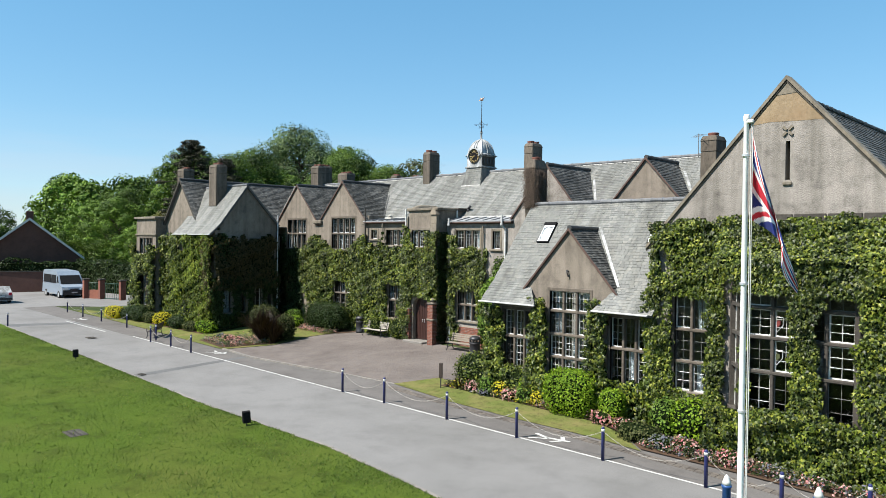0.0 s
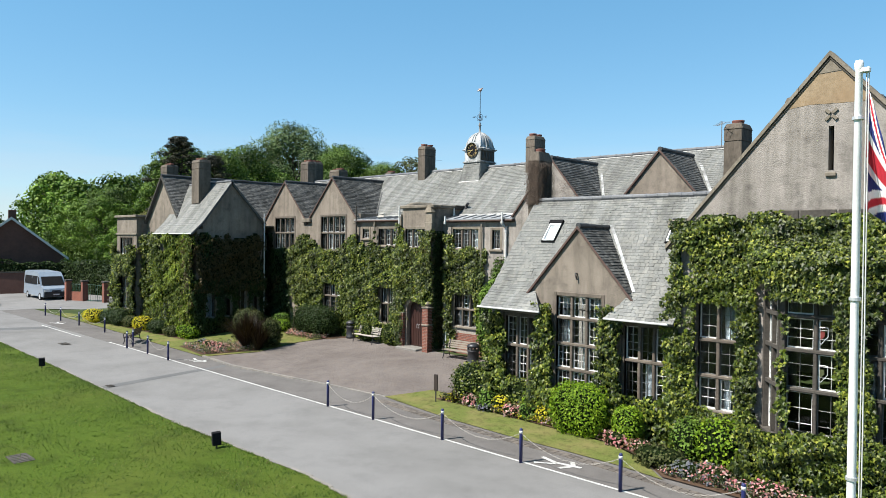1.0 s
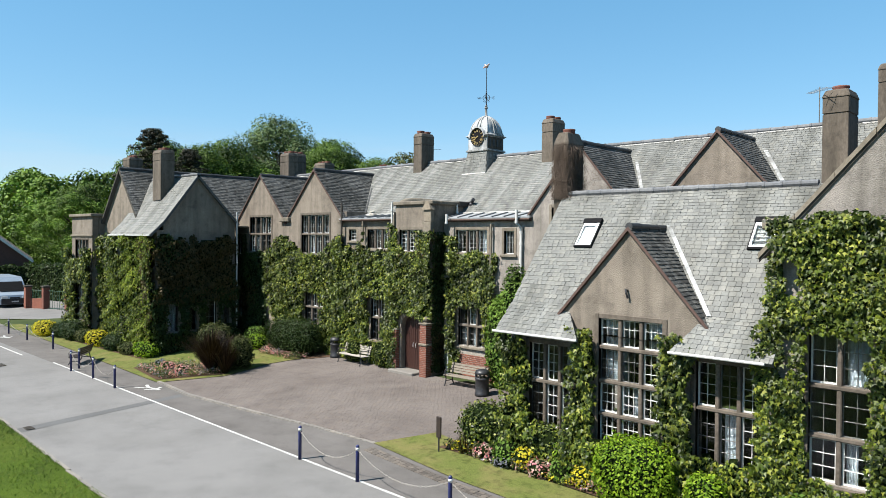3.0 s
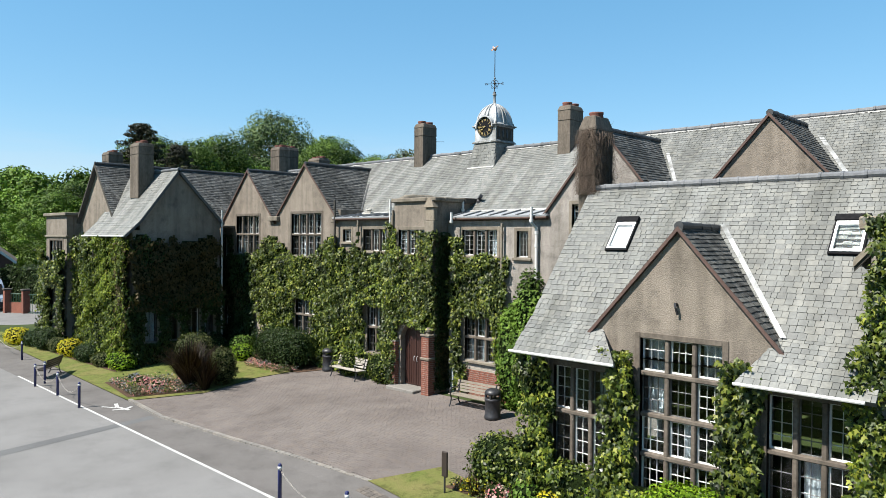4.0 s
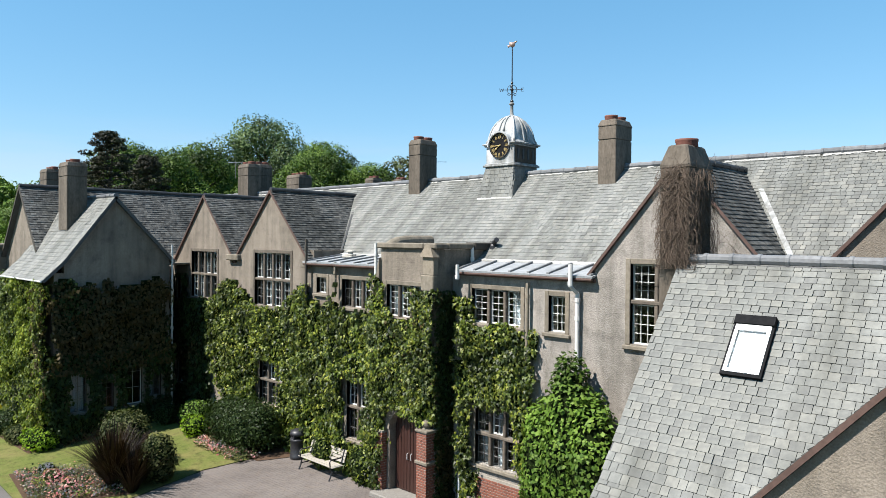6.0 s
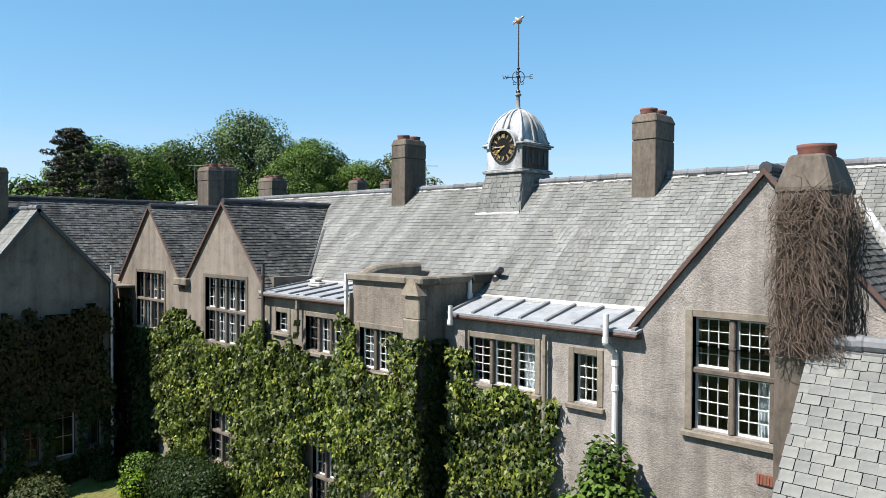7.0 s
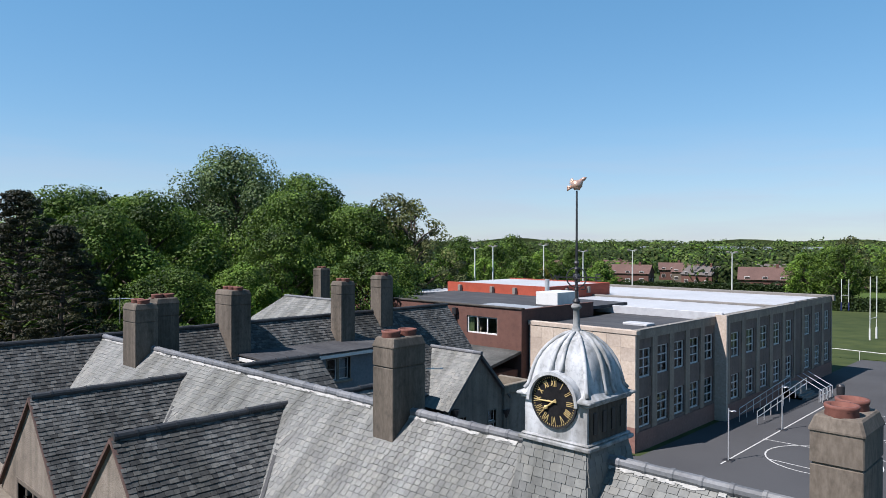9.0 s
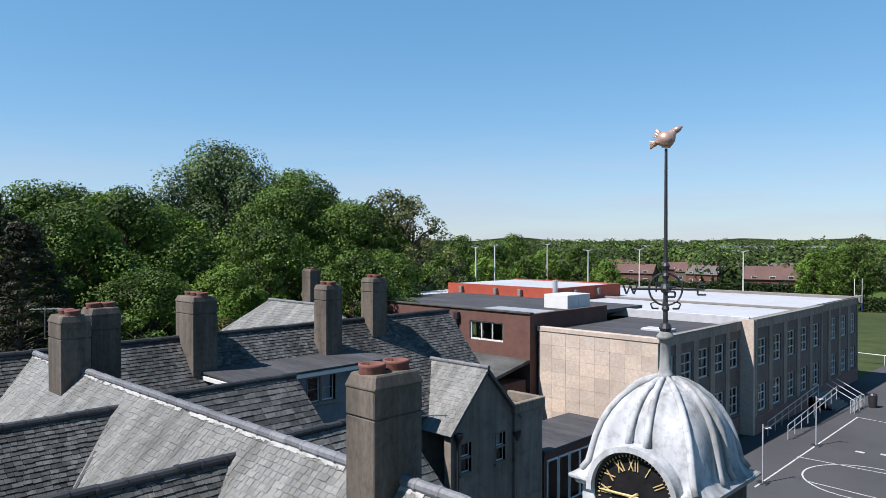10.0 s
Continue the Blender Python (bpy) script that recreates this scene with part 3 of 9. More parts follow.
def slate_roof(g, pts, row=0.27, wide=0.42, rng=random, thick=0.008, taper=0.12, skip=None):
    """Adds the slates of one slope to g, each a thin wedge whose tail stands proud."""
    o, u, v, n = plane_axes(pts)
    for cut, y, h, whole, _ in list(slate_cells(pts, row, wide, rng, taper)):
        if skip and skip(o + u * (sum(p[0] for p in cut) / len(cut)) + v * (sum(p[1] for p in cut) / len(cut))):
            continue
        lift = thick * rng.uniform(0.9, 1.6)
        drop = rng.uniform(-0.012, 0.006)
        top = []
        for a, b in cut:
            k = 1 - (b - y) / h
            top.append(o + u * a + v * (b + drop * (k > 0.5)) + n * (0.012 + lift * (0.3 + 0.85 * k)))
        g.prism(top, n * -0.025, 0, False)


def roof_deck(g, pts, th=0.10, mat=0):
    o, u, v, n = plane_axes(pts)
    pts = [Vector(p) for p in pts]
    nn = (pts[1] - pts[0]).cross(pts[2] - pts[0])
    if nn.dot(n) < 0:
        pts = pts[::-1]
    g.prism(pts, n * -th, mat)


def ridge_tiles(g, a, b, r=0.13, step=0.45, mat=0, rng=random):
    """Half-round ridge tiles with lapped collars."""
    a, b = Vector(a), Vector(b)
    count = max(1, round((b - a).length / step))
    d = (b - a) / count
    for i in range(count):
        p, q = a + d * i, a + d * (i + 1)
        rr = r * rng.uniform(0.94, 1.06)
        off = Vector((0, 0, rng.uniform(-0.008, 0.008)))
        g.tube([p + off, p + d * 0.12 + off, p + d * 0.16 + off, q + off + d * 0.02], [rr * 1.14, rr * 1.14, rr, rr], 10, mat)


def window(parent, P, u0, v0, u1, v1, cols, splits=(), white=0.5, curtains=0.22, rng=random, frame=0.13, bars=(2, 3), sill=True, label="", stone="stone", inner=""):
    """A stone-mullioned window: surround, mullions, transoms, casements with glazing bars, panes."""
    g = Geo()
    pbox(g, P, u0 - frame, v0 - 0.02, u0, v1 + frame, -0.24, 0.025, 0, 0.012)
    pbox(g, P, u1, v0 - 0.02, u1 + frame, v1 + frame, -0.24, 0.025, 0, 0.012)
    pbox(g, P, u0, v1, u1, v1 + frame, -0.24, 0.022, 0, 0.012)
    vs = [v0, *splits, v1]
    cw = (u1 - u0) / cols
    win = part("window", g, stone, parent, label)
    for i in range(1, cols):
        m = Geo()
        pbox(m, P, u0 + cw * i - 0.05, v0, u0 + cw * i + 0.05, v1, -0.2, -0.015, 0, 0.02)
        part("mullion", m, inner or stone, win)
    for s in splits:
        m = Geo()
        pbox(m, P, u0, s - 0.05, u1, s + 0.05, -0.19, -0.002, 0, 0.02)
        part("transom", m, inner or stone, win)
    if sill:
        s = Geo()
        pbox(s, P, u0 - frame - 0.04, v0 - 0.13, u1 + frame + 0.04, v0 - 0.022, -0.24, 0.09, 0, 0.02)
        part("sill", s, stone, win)
    for i in range(cols):
        for lo, hi in zip(vs, vs[1:]):
            a, b = u0 + cw * i + (0.05 if i else 0.0), u0 + cw * (i + 1) - (0.05 if i < cols - 1 else 0.0)
            c, d = lo + (0.05 if lo != v0 else 0.0), hi - (0.05 if hi != v1 else 0.0)
            painted = rng.random() < white
            g = Geo()
            t = 0.036 if painted else 0.016
            nb, nv = bars
            us = [a + t + (b - a - 2 * t) * k / nb for k in range(nb + 1)]
            zs = [c + t + (d - c - 2 * t) * k / nv for k in range(nv + 1)]
            lights = [(us[k] + (0 if k == 0 else 0.004), zs[q] + (0 if q == 0 else 0.004), us[k + 1] - (0 if k == nb - 1 else 0.004), zs[q + 1] - (0 if q == nv - 1 else 0.004)) for k in range(nb) for q in range(nv)]
            wall_panel(g, lambda u, v, o=0.0: P(u, v, o - 0.115), [(a, c), (b, c), (b, d), (a, d)], lights, 0.045)
            g.weld()
            part("casement", g, "white" if painted else "chain_steel", win)
            p = Geo()
            pbox(p, P, a + 0.01, c + 0.01, b - 0.01, d - 0.01, -0.138, -0.132)
            pane = part("pane", p, "glass", win)
            pane.visible_shadow = False
            if rng.random() < curtains:
                k = Geo()
                n = 9
                side = rng.random() < 0.5
                x0, x1 = (a + 0.03, b - 0.03) if rng.random() < 0.6 else ((a + 0.03, (a + b) / 2) if side else ((a + b) / 2, b - 0.03))
                for s in range(n):
                    e0, e1 = x0 + (x1 - x0) * s / n, x0 + (x1 - x0) * (s + 1) / n
                    z0, z1 = (-0.27, -0.31) if s % 2 else (-0.31, -0.27)
                    k.poly([P(e0, c, z0), P(e1, c, z1), P(e1, d, z1), P(e0, d, z0)])
                part("curtain", k, "curtain", win)
    return win


# ---- foliage ----
LOBED = (((0, 0), (-0.2, 0.42), (-0.5, 0.30)), ((0, 0), (0, 1.0), (-0.2, 0.42)), ((0, 0), (0.2, 0.42), (0, 1.0)), ((0, 0), (0.5, 0.30), (0.2, 0.42)))
PLAIN = (((0, 0), (0, 1.0), (-0.38, 0.45)), ((0, 0), (0.38, 0.45), (0, 1.0)))


def leaf_mesh(name, pos, nor, size, mats, shape=PLAIN, hang=0.8, rs=None, fold=0.25, mat_of=None):
    """Leaves at pos, facing nor, tips hanging down by hang; numpy arrays."""
    rs = rs or np.random.RandomState(3)
    n = len(pos)
    nor = nor / np.linalg.norm(nor, axis=1, keepdims=True)
    tip = rs.normal(size=(n, 3)) * (1.0 - hang * 0.6)
    tip[:, 2] -= hang * 1.3
    tip -= nor * (tip * nor).sum(1, keepdims=True) * 0.85
    tip /= np.linalg.norm(tip, axis=1, keepdims=True) + 1e-9
    side = np.cross(nor, tip)
    side /= np.linalg.norm(side, axis=1, keepdims=True) + 1e-9
    up = np.cross(tip, side)
    size = np.asarray(size).reshape(-1, 1) * np.ones((n, 1))
    key = {}
    local = []
    for tri in shape:
        for p in tri:
            if p not in key:
                key[p] = len(local)
                local.append(p)
    k = len(local)
    verts = np.empty((n, k, 3))
    for i, (a, b) in enumerate(local):
        verts[:, i] = pos + size * (side * a + tip * b + up * (abs(a) * -fold - 0.15 * b * b))
    tris = np.array([[key[p] for p in tri] for tri in shape])
    faces = (tris[None] + (np.arange(n) * k)[:, None, None]).reshape(-1, 3)
    me = bpy.data.meshes.new(name)
    me.vertices.add(n * k)
    me.vertices.foreach_set("co", verts.reshape(-1))
    me.loops.add(len(faces) * 3)
    me.loops.foreach_set("vertex_index", faces.reshape(-1).astype(np.int32))
    me.polygons.add(len(faces))
    me.polygons.foreach_set("loop_start", np.arange(0, len(faces) * 3, 3, dtype=np.int32))
    for m in mats if isinstance(mats, (list, tuple)) else [mats]:
        me.materials.append(M[m])
    if mat_of is not None:
        me.polygons.foreach_set("material_index", np.repeat(mat_of.astype(np.int32), len(shape)))
    me.update(calc_edges=True)
    me.validate()
    return me


def wave(x, y, seed=0.0):
    """Smooth uneven values between about -1 and 1; numpy arrays or numbers."""
    return (np.sin(1.7 * x + 0.9 * y + seed) + np.sin(-0.8 * x + 2.3 * y + 1.7 * seed) + np.sin(3.9 * x + 1.1 * y + 2.9 * seed) * 0.6 + np.sin(1.3 * x - 4.3 * y + 0.6 * seed) * 0.6) / 3.2


def hz(x, y):
    """Height of the ground: the forecourt climbs towards the school."""
    f = min(1.0, max(0.0, (x + 44.0) / 12.0))
    return 0.08 * min(8.1, max(0.0, y + 4.0)) * f


def patch(name, poly, lift, mat, label="", step=None, parent=None):
    """A flat covering that follows the ground, cut where the slope changes."""
    g = Geo()
    bands = [-9000.0, -4.0, 4.1, 9000.0]
    for b0, b1 in zip(bands, bands[1:]):
        q = clip_half(clip_half(ccw(list(poly)), (0, -1), -b0), (0, 1), b1)
        if len(q) >= 3:
            g.poly([(x, y, hz(x, y) + lift) for x, y in q])
    ob = part(name, g, mat, parent, label)
    if not parent:
        tagged(ob, label, name.split("_")[0], "", "structure")
    return ob


g = Geo()
xs = [-6000, -2000, -800, -300, -120, -70, -44, -38, -32, -20, -8, 4, 16, 30, 60, 200, 900, 6000]
ys = [-6000, -900, -200, -60, -25, -10.9, -4, 4.1, 12, 30, 60, 140, 300, 700, 1500, 3000, 6000]
for x0, x1 in zip(xs, xs[1:]):
    for y0, y1 in zip(ys, ys[1:]):
        g.poly([(x, y, hz(x, y) - 0.02) for x, y in ((x0, y0), (x1, y0), (x1, y1), (x0, y1))])
tagged(part("ground", g, "meadow"), "grassy ground with fields reaching the horizon", "ground", "", "structure")

LAWN_EDGE = [(-75, -9.6), (-32, -10.3), (-15, -10.6), (-1, -11.0), (7, -10.85), (12.2, -11.4), (30, -11.8), (70, -12.5)]
patch("lawn", [(70, -60), *LAWN_EDGE[::-1], (-75, -60)], 0.03, "grass", "mown green lawn beside the drive")
patch("road", [*LAWN_EDGE, (70, -5.75), (-75, -5.75)], 0.004, "asphalt", "worn grey tarmac drive")
patch("pavement", [(-46, -5.75), (70, -5.75), (70, -2.6), (10, -3.6), (5.5, -3.6), (1.1, -3.3), (-2, -3.5), (-5.3, -3.9), (-9.5, -4.3), (-13, -4.05), (-28, -3.6), (-46, -3.2)], 0.006, "pavement", "grey tarmac footway beside the drive")
patch("pavement_car_park", [(-110, -5.75), (-46, -5.75), (-46, -3.2), (-41, 0.5), (-41, 6.0), (-110, 6.5)], 0.005, "asphalt", "pale tarmac car park")
patch("pavement_bed", [(-13, -4.05), (-9.5, -4.3), (-5.3, -3.9), (-2, -3.5), (1.1, -3.3), (5.5, -3.6), (5.2, -1.5), (2.2, 1.2), (2.0, 3.76), (-9.5, 4.0), (-11.2, 3.4), (-11.8, 1.0), (-11.4, -1.6)], 0.004, "joint", "sand joints of the block-paved forecourt")
patch("lawn_west", [(-13, -4.05), (-11.4, -1.6), (-11.8, 1.0), (-11.2, 3.4), (-9.5, 4.0), (-10.5, 4.13), (-18.9, 4.1), (-18.9, -1.5), (-30, -1.5), (-34, -1.5), (-40, -2.4), (-40, -3.3), (-28, -3.6)], 0.03, "grass_dry", "dry green lawn before the gabled wing")
patch("lawn_strip", [(1.1, -3.3), (5.1, -3.8), (8.1, -3.95), (10.6, -3.95), (12.2, -4.0), (13.6, -4.2), (12.4, -3.2), (11.0, -2.6), (5.2, -2.3), (3.2, -1.6), (2.0, -1.4)], 0.03, "grass_dry", "strip of dry grass before the flower border")
patch("soil_border", [(5.0, -2.3), (11.0, -2.55), (12.4, -3.15), (13.5, -4.05), (16.5, -4.1), (24, -4.6), (24, -2.4), (13, -1.6), (4.9, -1.5), (3.4, -1.2), (3.0, -2.35)], 0.045, "soil", "brown soil of the flower border")
patch("soil_bed", [(-13.4, -3.9), (-11.7, -1.5), (-12.8, -1.0), (-15.5, -1.6), (-17.0, -3.5)], 0.05, "soil", "brown soil of the corner flower bed")
patch("soil_wall_bed", [(-10.0, 4.1), (-11.0, 2.6), (-14.6, 2.4), (-18.8, 3.0), (-18.8, -2.4), (-24, -2.6), (-34, -2.7), (-34, -1.5), (-18.9, -1.5), (-18.9, 4.1)], 0.04, "soil", "brown soil along the gabled wing")

# kerb between lawn and drive
rng = random.Random(5)
g = Geo()
for (xa, ya), (xb, yb) in zip(LAWN_EDGE[1:-1], LAWN_EDGE[2:-1]):
    n = int((xb - xa) / 0.9)
    for i in range(n):
        x0, x1 = xa + (xb - xa) * i / n, xa + (xb - xa) * (i + 1) / n - 0.02
        y0, y1 = ya + (yb - ya) * i / n + rng.uniform(-0.03, 0.03), ya + (yb - ya) * (i + 1) / n + rng.uniform(-0.03, 0.03)
        g.prism([(x0, y0, 0.045), (x1, y1, 0.045), (x1, y1 - 0.1, 0.045), (x0, y0 - 0.1, 0.045)], (0, 0, -0.09))
tagged(part("kerb", g, "kerb"), "worn stone edging of the lawn", "kerb", "", "structure")
g = Geo()
edge = [(1.1, -3.3), (-2, -3.5), (-5.3, -3.9), (-9.5, -4.3), (-13, -4.05)]
for (xa, ya), (xb, yb) in zip(edge, edge[1:]):
    n = int(math.hypot(xb - xa, yb - ya) / 0.3)
    for i in range(n):
        a, b = i / n, (i + 0.93) / n
        x0, y0, x1, y1 = xa + (xb - xa) * a, ya + (yb - ya) * a, xa + (xb - xa) * b, ya + (yb - ya) * b
        g.prism([(x1, y1, 0.075), (x0, y0, 0.075), (x0, y0 + 0.14, 0.075), (x1, y1 + 0.14, 0.075)], (0, 0, -0.08))
tagged(part("kerb_forecourt", g, "kerb"), "row of pale setts edging the forecourt", "kerb", "", "structure")

g = Geo()
sr_ = random.Random(19)
line = [(1.3, -3.52), (5.1, -3.9), (8.1, -4.05), (10.6, -4.05), (13.6, -4.3), (16.4, -4.5), (20.5, -4.9)]
for row in range(3):
    for (xa, ya), (xb, yb) in zip(line, line[1:]):
        n = int(math.hypot(xb - xa, yb - ya) / 0.21)
        for i in range(n):
            a, b = (i + 0.04) / n, (i + 0.96) / n
            d0, d1 = -0.02 - row * 0.12, -0.125 - row * 0.12
            z = 0.018 + sr_.uniform(0, 0.006)
            q = [(xa + (xb - xa) * a, ya + (yb - ya) * a + d1), (xa + (xb - xa) * b, ya + (yb - ya) * b + d1), (xa + (xb - xa) * b, ya + (yb - ya) * b + d0), (xa + (xb - xa) * a, ya + (yb - ya) * a + d0)]
            g.prism([(x, y, z + hz(x, y)) for x, y in q], (0, 0, -0.02), 0, False)
tagged(part("pavement_setts", g, "kerb_dark"), "rows of dark stone setts edging the footway", "paving", "", "structure")

# white line and markings
g = Geo()
for x0, x1 in ((-21.5, 17.2), (-33, -25)):
    n = int((x1 - x0) / 0.8)
    for i in range(n):
        a, b = x0 + (x1 - x0) * i / n, x0 + (x1 - x0) * (i + 1) / n
        yc = -5.72 if x0 > -22 else -6.2
        g.poly([(a, yc - 0.05, 0.014), (b, yc - 0.05, 0.014), (b, yc + 0.05, 0.014), (a, yc + 0.05, 0.014)])
tagged(part("road_line", g, "paint_line"), "worn white edge line on the drive", "road marking", "", "structure")


def arrow(x, y, turn):
    g = Geo()
    c, s = math.cos(turn), math.sin(turn)
    for poly in ([(-0.62, -0.07), (0.2, -0.07), (0.2, 0.07), (-0.62, 0.07)], [(0.15, -0.06), (0.72, -0.32), (0.76, -0.2), (0.2, 0.08)], [(0.15, 0.06), (0.72, 0.3), (0.66, 0.4), (0.1, 0.14)], [(-0.42, 0.07), (-0.18, 0.42), (-0.06, 0.36), (-0.26, 0.07)], [(-0.42, -0.07), (-0.24, -0.4), (-0.12, -0.34), (-0.26, -0.07)]):
        g.poly([(x + c * a - s * b, y + s * a + c * b, hz(x, y) + 0.02) for a, b in poly])
    tagged(part("road_mark", g, "paint_line"), "worn white mark painted on the footway", "road marking", "painted marks", "structure")


for x, y, a in ((10.9, -5.05, 3.3), (-12.0, -4.75, 3.3), (-33.5, -4.9, 3.3)):
    arrow(x, y, a)
patch("road_strip", [(-8.65, -10.8), (-8.05, -10.8), (-9.55, -4.45), (-10.05, -4.4)], 0.009, "asphalt_dark", "darker tarmac strip across the drive")
patch("road_strip_far", [(-33.5, -10.2), (-32.0, -10.2), (-30.5, -5.9), (-31.8, -5.9)], 0.009, "asphalt_dark", "darker sett strip across the drive")
for x, y, s in ((-22.4, -7.95, 0.4), (0.1, -16.0, 0.45), (-8.4, -10.45, 0.22)):
    g = Geo()
    g.box((x - s, y - s * 0.6, hz(x, y) + 0.02), (x + s, y + s * 0.6, hz(x, y) + 0.045), 0, 0.008)
    for k in range(5):
        g.box((x - s * 0.8 + k * s * 0.36, y - s * 0.5, hz(x, y) + 0.045), (x - s * 0.68 + k * s * 0.36, y + s * 0.5, hz(x, y) + 0.052))
    tagged(part("manhole_cover", g, "stone_dark"), "ribbed iron manhole cover let into the ground", "manhole cover", "manhole covers", "structure")
# land behind the school
patch("playground", [(-20, 39), (-20.0, 90), (-14, 91), (30, 86), (60, 40), (60, 14), (-19, 14), (-30, 30)], 0.01, "playground", "dark tarmac playground with court lines")
patch("field", [(-20, 90.5), (-14, 91.5), (30, 87), (90, 60), (160, 260), (-140, 330), (-90, 120), (-62, 84)], 0.02, "field", "mown playing field")
g = Geo()
zl = 0.65 + 0.022
for a, b in (((-15.7, 41), (-15.9, 62)), ((-15.9, 48.4), (-6, 48.6)), ((-15.9, 62), (-2, 60)), ((-14, 44), (-8, 43.5))):
    a, b = Vector(a), Vector(b)
    n = (b - a).orthogonal().normalized() * 0.05
    g.poly([(*(a + n), zl), (*(a - n), zl), (*(b - n), zl), (*(b + n), zl)])
for cx, cy, r in ((-11.5, 46.0, 3.2), (-7.5, 57.0, 4.0)):
    for k in range(36):
        if k % 36 > 27:
            continue
        a, b = 2 * math.pi * k / 36, 2 * math.pi * (k + 1) / 36
        g.poly([(cx + (r + e) * math.cos(t), cy + (r + e) * math.sin(t), zl) for t, e in ((a, -0.05), (a, 0.05), (b, 0.05), (b, -0.05))])
for k in range(6):
    x, y = -13.6 + k * 1.3, 52.0 + 0.4 * k
    g.poly([(x, y, zl), (x + 0.5, y, zl), (x + 0.5, y + 0.35, zl), (x, y + 0.35, zl)])
tagged(part("court_line", g, "paint_line"), "white ball-court lines on the playground", "court marking", "", "structure")
# ---- the old school ----
rng = random.Random(11)
K = 0.93
RY, RZ = 8.6, 10.53
school = base_empty("school_building", (0, 6, 0.6), "long grey roughcast school with slate roofs and ivy-covered front", "school building")


def school_wall(name, P, outline, holes, mat="render", th=0.35, label=""):
    g = Geo()
    wall_panel(g, P, outline, holes, th)
    g.weld()
    return part(name, g, mat, school, label)


G_WIN = [(-19.05, 5.75, -16.8, 7.72), (-13.8, 5.75, -11.35, 7.75), (-13.4, 2.0, -11.75, 3.7)]
BAY_L = [(-9.58, 6.45, -9.02, 6.98), (-8.16, 6.08, -6.62, 6.98), (-7.85, 1.75, -6.8, 3.75)]
PX0, PX1 = -5.83, -3.48
PORCH = [(-5.55, 6.0, -4.0, 6.95), (-5.38, 0.7, -4.05, 3.25)]
BAY_R = [(-2.72, 6.0, -0.97, 6.95), (-0.05, 5.98, 0.45, 6.9), (-2.54, 2.03, -1.02, 3.62), (2.28, 5.91, 4.2, 7.79)]
LOW = [(5.85, 1.3, 7.35, 3.62), (8.12, 1.15, 9.92, 4.5), (10.8, 1.3, 12.3, 3.7)]
BIG = [(13.35, 1.55, 14.5, 4.65), (16.77, 8.3, 16.9, 9.45), (15.25, 1.35, 19.65, 5.45)]

# roadside walls
yG, yL, yP, yR, yW, yB = 4.14, 4.05, 3.75, 4.48, -1.5, -1.7
school_wall("wall", wall_y(yG), [(-24, 0.3), (-10.2, 0.3), (-10.2, 7.5), (-24, 7.5)], [G_WIN[2], (-20.4, 5.55, -19.6, 6.6), (-20.3, 1.8, -19.6, 2.9), (-19.05, 5.75, -16.8, 7.5), (-13.8, 5.75, -11.35, 7.5)])
for cx in (-17.93, -12.68):
    w = (-19.05, 7.5, -16.8, 7.72) if cx < -15 else (-13.8, 7.5, -11.35, 7.75)
    school_wall("gable_wall", wall_y(yG), [(cx - 2.55, 7.5), (cx + 2.55, 7.5), (cx, 10.06)], [w])
school_wall("wall", wall_y(yL), [(-10.2, 0.3), (PX0, 0.3), (PX0, 7.42), (-10.2, 7.42)], BAY_L)
school_wall("wall", wall_x(-10.205), [(4.36, 7.43), (5.8, 7.43), (5.8, 7.9), (4.36, 7.9)], [])
school_wall("porch_wall", wall_y(yP), [(PX0, 0.3), (PX1, 0.3), (PX1, 8.05), (PX0, 8.05)], PORCH)
school_wall("porch_wall", wall_x(PX1 - 0.002), [(yP + 0.36, 0.3), (6.7, 0.3), (6.7, 8.04), (yP + 0.36, 8.04)], [])
school_wall("porch_wall", wall_xm(PX0 + 0.002), [(yP + 0.36, 0.3), (6.7, 0.3), (6.7, 8.04), (yP + 0.36, 8.04)], [])
school_wall("wall", wall_y(yR), [(PX1, 0.3), (5.6, 0.3), (5.6, 7.3), (PX1, 7.3)], BAY_R[:3] + [(2.28, 5.91, 4.2, 7.3)], "render_grey")
school_wall("gable_wall", wall_y(yR), [(1.3, 7.3), (5.54, 7.3), (5.54, 7.6), (3.42, 10.1), (1.3, 7.6)], [(2.28, 7.3, 4.2, 7.79)], "render_grey")
school_wall("wall", wall_y(yW), [(5.16, 0.2), (12.7, 0.2), (12.7, 4.05), (5.16, 4.05)], [LOW[0], (8.12, 1.15, 9.92, 4.05), LOW[2]])
school_wall("gable_wall", wall_y(yW), [(7.02, 4.05), (10.92, 4.05), (10.92, 4.62), (8.97, 6.8), (7.02, 4.62)], [(8.12, 4.05, 9.92, 4.5)])
school_wall("wall", wall_xm(5.162), [(-1.14, 0.2), (3.76, 0.2), (3.76, 4.6), (1.25, 7.82), (-1.14, 4.75)], [])
school_wall("gable_wall", wall_y(yB), [(12.55, 0.1), (21.0, 0.1), (21.0, 6.5), (16.78, 11.26), (12.55, 6.5)], BIG, "render_grey")
school_wall("wall", wall_x(20.998), [(-1.34, 0.1), (13, 0.1), (13, 6.6), (-1.34, 6.6)], [])
school_wall("wall", wall_xm(12.552), [(-1.34, 0.1), (8, 0.1), (8, 6.6), (-1.34, 6.6)], [], "render_grey")
school_wall("gable_wall", wall_y(5.27), [(6.1, 6.0), (10.55, 6.0), (10.55, 7.7), (8.33, 10.17), (6.1, 7.7)], [])
